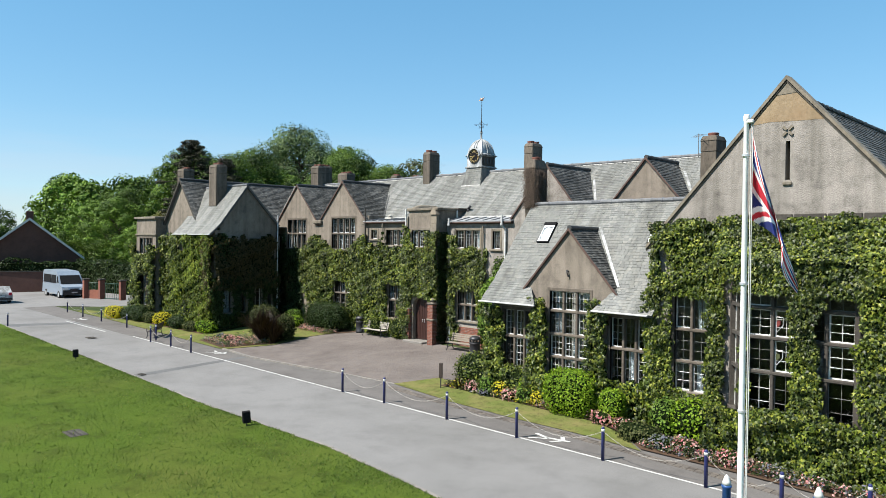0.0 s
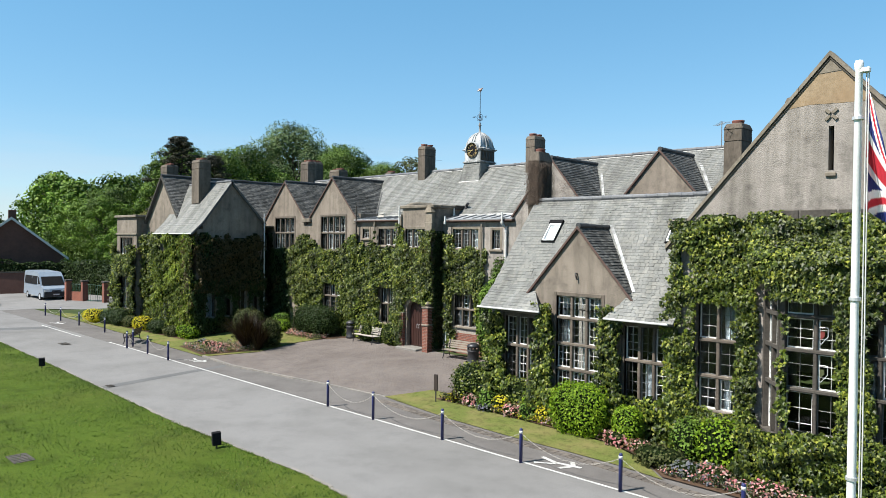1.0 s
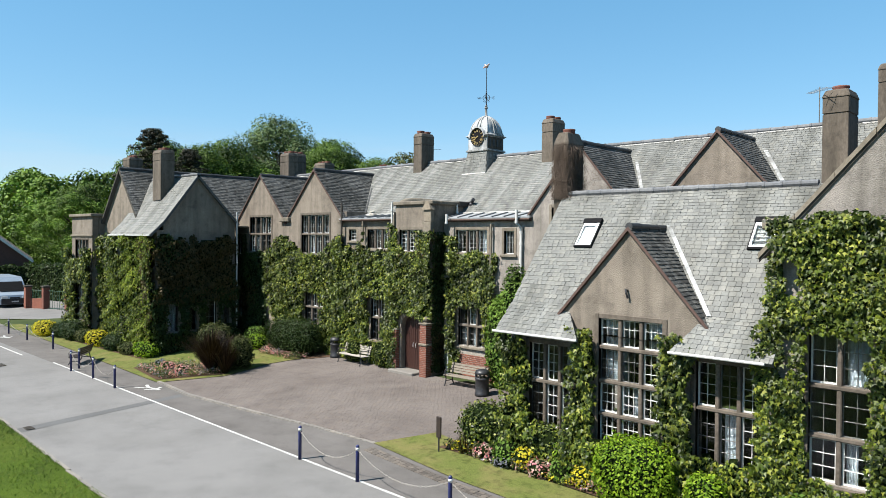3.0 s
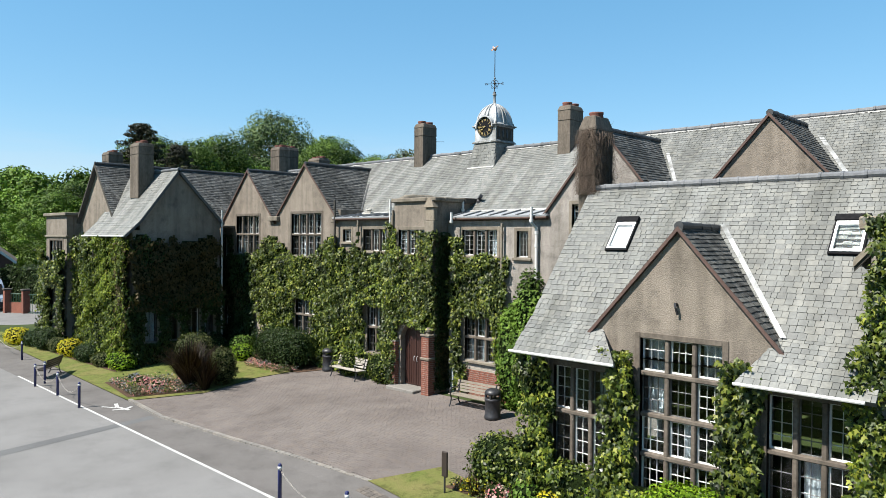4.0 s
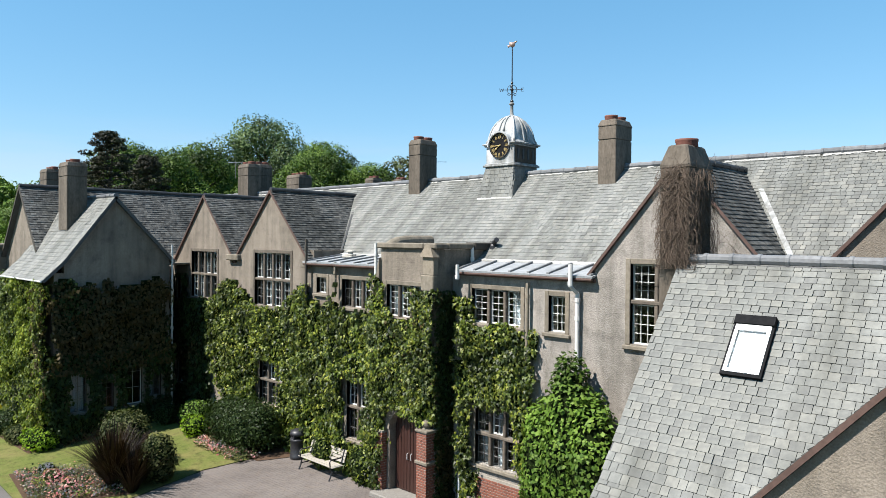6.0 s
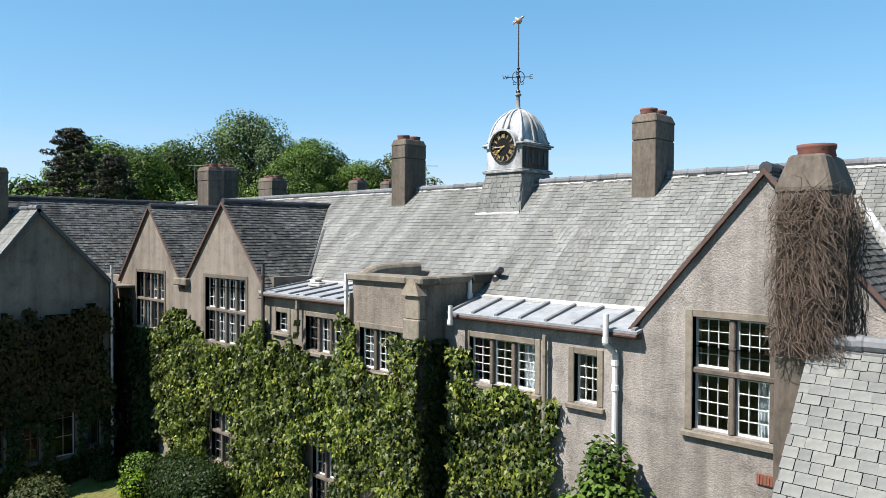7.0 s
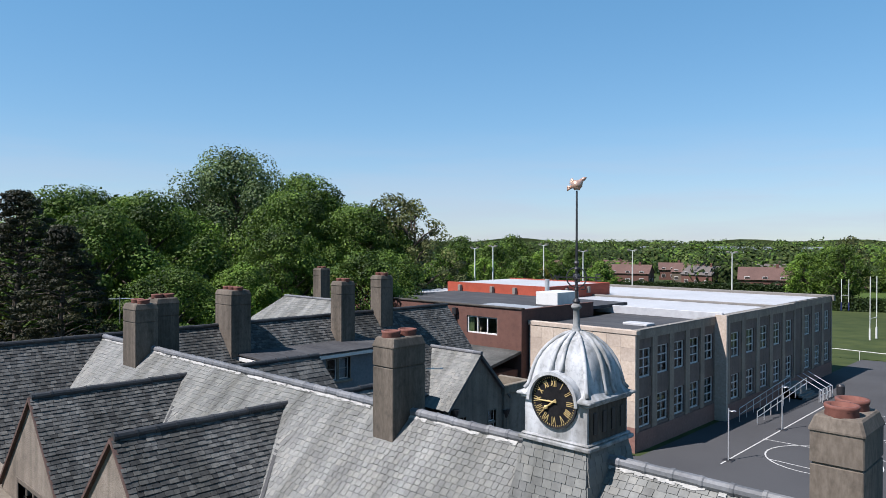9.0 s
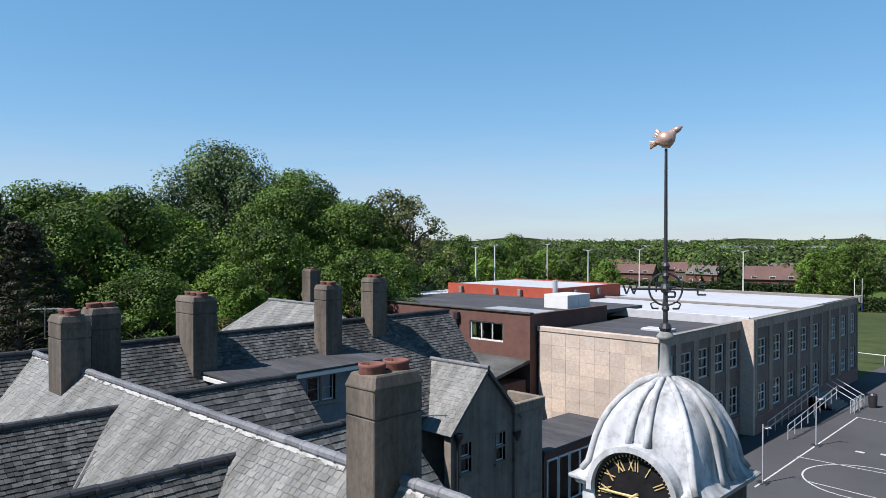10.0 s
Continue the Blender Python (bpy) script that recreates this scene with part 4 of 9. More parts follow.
# west wing and cross range
school_wall("wall", wall_y(-1.5), [(-24.2, 0.2), (-18.9, 0.2), (-18.9, 6.9), (-24.2, 6.9)], [(-21.6, 1.6, -20.4, 3.6), (-23.6, 5.5, -22.8, 6.5)])
WING_E = [(0.3, 1.4, 0.75, 2.6), (1.2, 1.4, 1.9, 3.4), (2.2, 1.6, 2.7, 2.6), (-0.9, 1.4, -0.3, 2.9)]
school_wall("gable_wall", wall_x(-18.902), [(-1.14, 0.2), (3.05, 0.2), (3.05, 7.45), (0.75, 9.9), (-1.14, 7.4)], WING_E)
school_wall("wall", wall_x(-20.9), [(3.05, 0.2), (4.14, 0.2), (4.14, 7.0), (3.05, 7.0)], [])
school_wall("gable_wall", wall_y(-0.8), [(-28.1, 0.2), (-22.5, 0.2), (-22.5, 7.25), (-25.3, 10.47), (-28.1, 7.25)], [])
school_wall("bay_wall", wall_y(-1.55), [(-31.6, 0.1), (-28.0, 0.1), (-28.0, 7.75), (-31.6, 7.75)], [(-30.9, 5.1, -28.7, 6.3), (-30.9, 1.2, -28.7, 3.6)])
school_wall("bay_wall", wall_x(-28.002), [(-1.19, 0.1), (1.5, 0.1), (1.5, 7.74), (-1.19, 7.74)], [])
school_wall("bay_wall", wall_xm(-31.598), [(-1.19, 0.1), (1.5, 0.1), (1.5, 7.74), (-1.19, 7.74)], [])
school_wall("wall", wall_x(-22.3), [(13.1, 0.4), (26.44, 0.4), (26.44, 7.05), (13.1, 7.05)], [])
school_wall("gable_wall", lambda u, v, d=0.0: (u, 26.8 + d, v), [(-28.3, 0.4), (-22.3, 0.4), (-22.3, 7.05), (-25.3, 10.45), (-28.3, 7.05)], [])
school_wall("wall", lambda u, v, d=0.0: (u, 12.7 + d, v), [(-22.3, 0.4), (21, 0.4), (21, 6.65), (-22.3, 6.65)], [])
school_wall("wall", wall_xm(-28.3), [(-0.44, 0.4), (26.44, 0.4), (26.44, 7.05), (-0.44, 7.05)], [])

# roofs: each slope is a deck with its slates


def roof(name, slopes, mat="slate", row=0.27, wide=0.40, ridge=None, label="", skip=None, taper=0.2, decks=None):
    g = Geo()
    for s in decks or slopes:
        roof_deck(g, s)
    ob = part(name, g, "deck", school, label or "slate roof")
    g = Geo()
    for s in slopes:
        slate_roof(g, s, row, wide, random.Random(77) if skip else rng, thick=0.017 if mat == "slate_dark" else 0.009, taper=0.3 if skip else taper, skip=skip)
    part("slating", g, mat, ob, kind="stuff")
    for a, b, m in ridge or ():
        g = Geo()
        ridge_tiles(g, a, b, 0.088 if m == "ridge" else 0.088, 0.45, 0, rng)
        part("ridge", g, m, ob, kind="stuff")
    return ob


def mz(y):
    return RZ - K * abs(RY - y)


main_roof = roof("main_roof", [
    [(-22.9, 5.62, mz(5.62)), (16.0, 5.62, mz(5.62)), (16.0, RY, RZ), (-25.2, RY, RZ)],
    [(16.0, 13.0, mz(13.0)), (-21.6, 13.0, mz(13.0)), (-25.2, RY, RZ), (16.0, RY, RZ)],
], row=0.15, wide=0.15, ridge=[((-25.1, RY, RZ + 0.05), (16, RY, RZ + 0.05), "ridge")], label="pale green-grey slate roof with lichen")


def front_gable(cx, half, y0, apex, rise, back, mat, rmat="ridge_dark", over=0.07, label=""):
    """Roof of a gable that faces the road and runs back into a bigger roof."""
    foot = apex - rise * half
    sl = []
    for s in (-1, 1):
        sl.append([(cx, y0 - over, apex), (cx, back, apex), (cx + s * (half + 0.15), back, foot - rise * 0.15), (cx + s * (half + 0.15), y0 - over, foot - rise * 0.15)])
    decks = [[(x, max(y, y0 + 0.04), z) for x, y, z in q] for q in sl]
    ob = roof("gable_roof", sl, mat, 0.135, 0.16, [((cx, y0 - 0.02, apex + 0.03), (cx, back, apex + 0.03), rmat)], label, decks=decks)
    g = Geo()
    for s in (-1, 1):
        a, b = (cx, y0 - over - 0.02, apex + 0.03), (cx + s * (half + 0.2), y0 - over - 0.02, foot - rise * 0.2 + 0.03)
        g.prism([a, b, (b[0], b[1], b[2] - 0.1), (a[0], a[1], a[2] - 0.1)], (0, over + 0.03, 0))
    part("verge_board", g, "verge", ob)
    return ob


def cut_back(apex, y_extra=0.0):
    return RY - (RZ - apex) / K + y_extra


front_gable(-17.93, 2.5, yG, 10.12, 1.02, cut_back(10.12, 0.25), "slate_dark", label="dark mottled slate gable roof")
front_gable(-12.68, 2.5, yG, 10.12, 1.02, cut_back(10.12, 0.25), "slate_dark", label="dark mottled slate gable roof")
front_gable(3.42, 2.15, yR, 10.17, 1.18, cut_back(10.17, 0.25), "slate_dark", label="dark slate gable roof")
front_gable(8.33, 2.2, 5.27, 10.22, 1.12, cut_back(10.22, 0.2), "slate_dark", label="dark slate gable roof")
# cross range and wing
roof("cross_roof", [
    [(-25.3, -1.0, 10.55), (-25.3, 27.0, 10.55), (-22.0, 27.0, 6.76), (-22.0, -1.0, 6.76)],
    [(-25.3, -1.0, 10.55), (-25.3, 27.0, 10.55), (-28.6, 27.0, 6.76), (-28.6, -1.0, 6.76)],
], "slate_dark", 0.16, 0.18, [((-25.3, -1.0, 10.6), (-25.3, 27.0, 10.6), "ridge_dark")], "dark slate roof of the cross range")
g = Geo()
for s in (-1, 1):
    g.prism([(-25.3, -1.03, 10.58), (-25.3 + s * 3.4, -1.03, 6.68), (-25.3 + s * 3.4, -1.03, 6.52), (-25.3, -1.03, 10.42)], (0, 0.05, 0))
part("verge_board", g, "stone_dark", school)
roof("wing_roof", [
    [(-24.6, 0.75, 9.96), (-18.72, 0.75, 9.96), (-18.72, -1.2, 7.35), (-24.35, -1.2, 7.35)],
    [(-24.35, -1.2, 7.35), (-18.72, -1.2, 7.35), (-18.72, -1.95, 6.62), (-24.25, -1.95, 6.62)],
    [(-24.6, 0.75, 9.96), (-18.72, 0.75, 9.96), (-18.72, 3.25, 7.28), (-23.0, 3.25, 7.28)],
], "slate", 0.19, 0.2, [((-18.72, 0.75, 10.0), (-24.6, 0.75, 10.0), "ridge")], "pale slate roof of the ivy-clad wing")
# low range: roof with bell-cast eaves and a dormer gable
LOW_SLOPES = [
    [(5.06, -1.3, 4.76), (7.0, -1.3, 4.76), (8.97, 0.35, 6.86), (8.97, 1.25, 8.0), (5.06, 1.25, 8.0)],
    [(8.97, 0.35, 6.86), (10.94, -1.3, 4.76), (12.75, -1.3, 4.76), (12.75, 1.25, 8.0), (8.97, 1.25, 8.0)],
    [(5.06, -2.12, 3.94), (7.85, -2.12, 3.94), (7.0, -1.3, 4.76), (5.06, -1.3, 4.76)],
    [(10.4, -2.12, 3.94), (12.75, -2.12, 3.94), (12.75, -1.3, 4.76), (10.94, -1.3, 4.76)],
]
NEAR = lambda p: 5.06 < p.x < 7.3 and -0.95 < p.y < 1.0
low_roof = roof("low_roof", LOW_SLOPES + [[(5.06, 1.25, 8.0), (12.75, 1.25, 8.0), (12.75, 4.2, 4.25), (5.06, 4.2, 4.25)]], "slate", 0.155, 0.16, [((5.06, 1.25, 8.03), (12.6, 1.25, 8.03), "ridge")], "pale slate roof with bell-cast eaves", NEAR)
front_gable(8.97, 1.95, yW, 6.88, 1.12, 0.4, "slate_dark", label="dark slate roof of the dormer gable")
g = Geo()
g.poly([(9.03, 0.40, 6.99), (10.96, -1.36, 4.78), (11.08, -1.36, 4.78), (9.15, 0.40, 6.99)])
part("valley_lead", g, "white_metal", school, "pale lead valley")
for cx, half, y0, apex, rise in ((3.42, 2.15, yR, 10.17, 1.18), (8.33, 2.2, 5.27, 10.22, 1.12)):
    b = cut_back(apex, 0.1)
    yf = cut_back(apex - rise * half, 0.0)
    zf = apex - rise * half
    g = Geo()
    g.poly([(cx + 0.08, b, apex + 0.1), (cx + half, yf, zf + 0.1), (cx + half + 0.13, yf, zf + 0.1), (cx + 0.21, b, apex + 0.1)])
    part("valley_lead", g, "white_metal", school, "pale lead valley")
# strip whose colour draws the dark gap between gable and main roof
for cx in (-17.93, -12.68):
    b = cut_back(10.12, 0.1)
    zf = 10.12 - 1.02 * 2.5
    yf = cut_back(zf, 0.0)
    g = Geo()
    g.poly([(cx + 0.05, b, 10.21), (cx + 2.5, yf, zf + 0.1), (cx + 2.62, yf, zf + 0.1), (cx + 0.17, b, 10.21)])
    part("valley_lead", g, "ridge_dark", school, "dark strip along the gap between gable and main roof")
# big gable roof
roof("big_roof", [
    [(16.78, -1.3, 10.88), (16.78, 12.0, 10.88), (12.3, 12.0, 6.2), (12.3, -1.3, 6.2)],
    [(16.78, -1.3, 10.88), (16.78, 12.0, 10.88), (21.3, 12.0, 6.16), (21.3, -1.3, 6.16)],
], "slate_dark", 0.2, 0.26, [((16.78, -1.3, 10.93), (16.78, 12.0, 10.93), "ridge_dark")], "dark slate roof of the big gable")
for s_ in (-1, 1):
    k = 0
    while k < 6:
        a, b = k / 6, (k + 0.985) / 6
        pa, pb = (16.78 + s_ * 4.5 * a, 11.40 - 5.1 * a), (16.78 + s_ * 4.5 * b, 11.40 - 5.1 * b)
        g = Geo()
        g.prism([(pa[0], -1.77, pa[1]), (pb[0], -1.77, pb[1]), (pb[0], -1.77, pb[1] - 0.13), (pa[0], -1.77, pa[1] - 0.13)], (0, 0.46, 0))
        part("coping_stone", g, "stone", school, "sloping stone coping of the gable")
        # dark strip modelled as the shadow line under the coping
        g = Geo()
        g.prism([(pa[0], -1.735, pa[1] - 0.132), (pb[0], -1.735, pb[1] - 0.132), (pb[0], -1.735, pb[1] - 0.21), (pa[0], -1.735, pa[1] - 0.21)], (0, 0.05, 0))
        part("coping_fillet", g, "stone_dark", school)
        k += 1

# mortar along the main ridge and lead at the foot of the tower
mr = random.Random(8)
x = -25.0
g = Geo()
while x < 15.8:
    w = mr.uniform(0.05, 0.22)
    if mr.random() < 0.93:
        d0, d1 = mr.uniform(0.0, 0.045), mr.uniform(0.0, 0.045)
        y0, y1 = RY - 0.085 - d0, RY - 0.085 - d1
        g.poly([(x, y0, mz(y0) + 0.05), (x + w, y1, mz(y1) + 0.05), (x + w, RY - 0.05, mz(RY - 0.05) + 0.055), (x, RY - 0.05, mz(RY - 0.05) + 0.055)])
    x += w
part("ridge_mortar", g, "bedding", main_roof, "pale mortar bedding under the ridge", kind="stuff")
g = Geo()
g.prism([(-5.42, 7.68, mz(7.68) + 0.05), (-3.92, 7.68, mz(7.68) + 0.05), (-3.92, 7.74, mz(7.74) + 0.06), (-5.42, 7.74, mz(7.74) + 0.06)], (0, 0, -0.03))
part("flashing", g, "flashing", main_roof, "pale mortar flashing")

# lead flats over the upper bays
for x0, xf, x1, yf, zf, zb in ((-10.15, -10.15, PX0 - 0.03, 3.83, 7.52, 7.74), (PX1 + 0.03, PX1 + 0.26, 1.36, 4.27, 7.46, 7.71)):
    g = Geo()
    roof_deck(g, [(xf, yf, zf), (x1, yf, zf), (x1, 5.62, zb), (x0, 5.62, zb)], 0.05)
    n = max(4, round((x1 - x0) / 0.72))
    flat = part("lead_flat", g, "lead", school, "pale lead flat with rolled seams")
    for i in range(n + 1):
        t = 0.02 + 0.96 * i / n
        xa, xb = xf + (x1 - xf) * t, x0 + (x1 - x0) * t
        g = Geo()
        g.prism([(xa - 0.035, yf + 0.04, zf - 0.005), (xa + 0.035, yf + 0.04, zf - 0.005), (xb + 0.035, 5.5, zb - 0.02), (xb - 0.035, 5.5, zb - 0.02)], (0, 0, 0.055))
        part("seam", g, "lead_dark", flat, "lead roll coloured as dark as its shaded side")
    g = Geo()
    g.prism([(x0, 5.48, zb + 0.03), (x1, 5.48, zb + 0.03), (x1, 5.60, zb + 0.06), (x0, 5.60, zb + 0.06)], (0, 0, -0.05))
    part("flashing", g, "flashing", flat, "pale flashing at the foot of the slates")
    g = Geo()
    g.box((xf, yf + 0.09, zf - 0.15), (x1, yf + 0.19, zf - 0.055), 0, 0.01)
    part("fascia", g, "verge", flat, "dark brown fascia board")
    g = Geo()
    g.tube([(xf + 0.02, yf + 0.035, zf - 0.085), (x1 - 0.02, yf + 0.035, zf - 0.085)], 0.04, 8)
    part("gutter", g, "verge", flat, "dark brown half-round gutter")
g = Geo()
g.box((-9.25, 4.86, 7.67), (-8.7, 5.2, 7.74), 0, 0.02)
g.box((-9.17, 4.91, 7.74), (-8.78, 5.15, 7.80), 0, 0.02)
g.lathe([(0.09, 0), (0.09, 0.05), (0.15, 0.07), (0.13, 0.11), (0.02, 0.135)], (-8.97, 5.03, 7.80), 14)
part("roof_vent", g, "stone_pale", school, "pale stepped roof vent with a round cap")

# porch parapet, coping and corner pillar
for k, (a, b) in enumerate((((PX0 - 0.12, yP - 0.1, 8.05), (PX1 - 0.42, yP + 0.45, 8.22)), ((PX1 - 0.36, yP + 0.45, 8.05), (PX1 + 0.1, 5.3, 8.22)), ((PX1 - 0.3, 5.32, 8.02), (PX1 + 0.12, 7.02, 8.25)), ((PX0 - 0.12, yP + 0.45, 8.05), (PX0 + 0.3, 6.75, 8.22)))):
    g = Geo()
    g.box(a, b, 0, 0.03)
    part("coping_stone", g, "stone_dark" if k == 2 else "stone", school, "weathered stone coping")
g = Geo()
g.box((PX1 - 0.42, yP - 0.1, 8.052), (PX1 + 0.1, yP + 0.45, 8.222), 0, 0.04)
part("coping_stone", g, "stone", school)
g = Geo()
g.box((PX1 - 0.46, yP - 0.14, 6.85), (PX1 + 0.05, yP + 0.1, 7.3), 0, 0.02)
g.box((PX1 - 0.42, yP - 0.1, 7.3), (PX1 + 0.03, yP + 0.1, 7.82), 0, 0.02)
g.prism([(PX1 - 0.5, yP - 0.17, 7.82), (PX1 + 0.08, yP - 0.17, 7.82), (PX1 - 0.14, yP - 0.1, 8.2), (PX1 - 0.28, yP - 0.1, 8.2)], (0, 0.27, 0))
part("corner_pillar", g, "stone", school)
g = Geo()
g.box((PX0 + 0.3, yP + 0.35, 7.85), (PX1 - 0.35, 6.7, 7.95))
part("porch_roof", g, "lead", school)
g = Geo()
hx = PX0 + 0.12
g.tube([(hx, yP + 0.06, 8.02), (hx, yP + 0.3, 8.13), (hx, yP + 0.55, 8.22), (hx, yP + 0.95, 8.26), (hx, yP + 2.0, 8.27)], [0.15, 0.18, 0.185, 0.185, 0.185], 14)
g.box((hx - 0.14, yP + 0.46, 7.9), (hx + 0.14, yP + 2.0, 8.26))
part("porch_hood", g, "stone", school, "round-topped rendered wall beside the porch roof")
for x in (PX0 + 0.55, PX0 + 1.05, PX0 + 1.55):
    g = Geo()
    g.tube([(x, yP + 0.5, 7.97), (x, 6.7, 8.0)], 0.03, 6)
    part("seam", g, "lead", school)
g = Geo()
g.prism([(PX0, yP - 0.1, 6.3), (PX0, yP - 0.1, 7.75), (PX0 - 0.16, yP - 0.1, 7.1), (PX0 - 0.38, yP - 0.1, 6.3)], (0, 0.4, 0))
part("shoulder", g, "stone", school)
g = Geo()
g.lathe([(0.11, 0.0), (0.11, 0.16), (0.05, 0.24), (0.05, 0.3)], (PX1 + 0.25, 6.0, 8.0), 12)
g.tube([(PX1 + 0.25, 6.0, 8.22), (PX1 + 0.5, 5.85, 8.34)], 0.075, 10)
part("flue_cowl", g, "black", school, "small black flue cowl")

g = Geo()
g.box((-20.85, 2.95, 7.12), (-19.2, 4.12, 7.22), 0, 0.02)
part("lead_canopy", g, "stone", school, "small lead-covered flat by the wing")
# lead gutter between the ranges, coping of the far bay
g = Geo()
g.box((4.95, 4.05, 5.9), (12.6, 5.75, 6.1))
part("lead_gutter", g, "lead", school, "lead flat between the roofs")
g = Geo()
g.box((-31.75, -1.7, 7.75), (-27.85, 1.5, 7.93), 0, 0.03)
part("coping", g, "stone", school, "pale stone coping of the bay")
g = Geo()
g.box((-31.68, -1.63, 6.5), (-27.92, -1.5, 6.62), 0, 0.02)
part("string_course", g, "stone", school)

# chimneys
def chimney(x0, x1, y0, y1, zb, zt, pots=2, mat="chimney", cap=0.2):
    g = Geo()
    def rim(e, c, z):
        return [(x0 - e + c, y0 - e, z), (x1 + e - c, y0 - e, z), (x1 + e, y0 - e + c, z), (x1 + e, y1 + e - c, z), (x1 + e - c, y1 + e, z), (x0 - e + c, y1 + e, z), (x0 - e, y1 + e - c, z), (x0 - e, y0 - e + c, z)]

    k, taper = cap, (0.03 if cap < 0.3 else 0.08)
    rings = [rim(0, 0.012, zb), rim(0, 0.012, zt - 0.62), rim(-0.018, 0.012, zt - 0.612), rim(-0.018, 0.012, zt - 0.59), rim(0.004, 0.014, zt - 0.58), rim(0.004, 0.018, zt - k), rim(0.02, 0.025, zt - k * 0.95), rim(0.02, 0.03, zt - k * 0.84), rim(-taper, 0.035, zt - 0.025), rim(-taper - 0.02, 0.04, zt)]
    for a, b in zip(rings, rings[1:]):
        for i in range(8):
            j = (i + 1) % 8
            g.poly([a[i], a[j], b[j], b[i]])
    g.poly(rings[-1])
    g.weld()
    ob = part("chimney", g, mat, school, "tall rendered chimney stack")
    for k in range(pots):
        t = (k + 0.5) / pots
        px, py = (x0 + x1) / 2, y0 + (y1 - y0) * t
        if x1 - x0 > y1 - y0:
            px, py = x0 + (x1 - x0) * t, (y0 + y1) / 2
        r = min(0.19, 0.46 * max(x1 - x0, y1 - y0) / pots)
        p = Geo()
        p.lathe([(r * 0.95, -0.03), (r * 1.05, 0.0), (r * 0.98, 0.06), (r * 1.06, 0.09), (r * 1.06, 0.13), (r * 0.82, 0.13), (r * 0.78, 0.0)], (px, py, zt), 18)
        part("chimney_pot", p, "terracotta", ob, "red clay chimney pot", True)
    return ob


chimney(-9.27, -8.65, 8.05, 8.97, 9.6, 12.13, 2)
chimney(-0.87, -0.27, 8.03, 8.95, 9.6, 11.96, 2)
chimney(-21.95, -20.98, 8.0, 8.75, 9.5, 12.05, 2)
chimney(-22.35, -21.55, 8.95, 9.75, 9.2, 12.15, 2)
chimney(-22.1, -21.05, -0.35, 0.45, 8.6, 11.45, 2)
chimney(-31.4, -30.3, 1.6, 2.5, 6.5, 11.9, 3)
chimney(-25.5, -24.2, 13.2, 14.1, 9.3, 12.08, 3)
chimney(-24.75, -23.95, 18.6, 19.4, 9.3, 12.25, 2)
chimney(-25.45, -24.65, 21.6, 22.4, 9.3, 12.4, 2)
chimney(-44.2, -43.2, 31.5, 32.4, 5.0, 12.0, 2)
chimney(12.5, 13.1, 1.8, 2.65, 6.5, 10.4, 1)
chimney(12.3, 13.0, 8.0, 8.9, 9.5, 12.25, 1)
chimney(4.72, 5.25, 1.15, 2.05, 6.2, 10.02, 1, "chimney", 0.42)
# ---- windows, door and fittings of the school ----
wr = random.Random(21)
for (u0, v0, u1, v1), y, cols, spl, kw in (
    (G_WIN[0], yG, 4, (6.75,), {}), (G_WIN[1], yG, 4, (6.75,), {}), (G_WIN[2], yG, 3, (2.9,), {}),
    (BAY_L[0], yL, 1, (), {}), (BAY_L[1], yL, 3, (), {}), (BAY_L[2], yL, 2, (2.8,), {}),
    (PORCH[0], yP, 3, (), {"white": 1.0, "bars": (2, 5), "curtains": 0.6}),
    (BAY_R[0], yR, 3, (), {"white": 1.0, "bars": (2, 5), "curtains": 0.6}), (BAY_R[1], yR, 1, (), {"white": 1.0, "bars": (3, 4)}), (BAY_R[2], yR, 3, (2.88,), {"white": 0.6}),
    (BAY_R[3], yR, 3, (6.9,), {"white": 1.0, "bars": (3, 4), "curtains": 0.6}),
    (LOW[0], yW, 3, (2.55,), {"white": 0.65, "bars": (2, 4)}), (LOW[1], yW, 3, (1.98, 2.85, 3.74), {"white": 0.65, "bars": (3, 3), "curtains": 0.4}), (LOW[2], yW, 3, (2.6,), {"white": 0.7, "bars": (2, 4)}),
    (BIG[0], yB, 2, (2.5, 3.55), {"white": 0.6, "curtains": 0.15, "bars": (2, 3)}),
    ((-21.6, 1.6, -20.4, 3.6), -1.5, 2, (2.7,), {}), ((-23.6, 5.5, -22.8, 6.5), -1.5, 2, (), {}),
    ((-20.4, 5.55, -19.6, 6.6), yG, 1, (), {"white": 1.0}), ((-20.3, 1.8, -19.6, 2.9), yG, 1, (), {"white": 1.0}),
    ((-30.9, 5.1, -28.7, 6.3), -1.55, 4, (), {}), ((-30.9, 1.2, -28.7, 3.6), -1.55, 4, (2.5,), {}),
):
    window(school, wall_y(y), u0, v0, u1, v1, cols, spl, rng=wr, stone="stone_brown" if y < -1.4 and u0 > 0 else ("stone_brown" if u0 < -10 else "stone"), inner="stone_brown", **kw)
for u0, v0, u1, v1 in WING_E:
    window(school, wall_x(-18.902), u0, v0, u1, v1, 1, (), rng=wr, frame=0.08, curtains=0.3)


def facet(a, b):
    """Plane of a canted bay face from a to b, seen from outside with a on its left."""
    a, b = Vector((*a, 0)), Vector((*b, 0))
    d = (b - a).normalized()
    n = Vector((d.y, -d.x, 0))
    return (lambda u, v, o=0.0: tuple(a + d * u + n * o + Vector((0, 0, v)))), (b - a).length


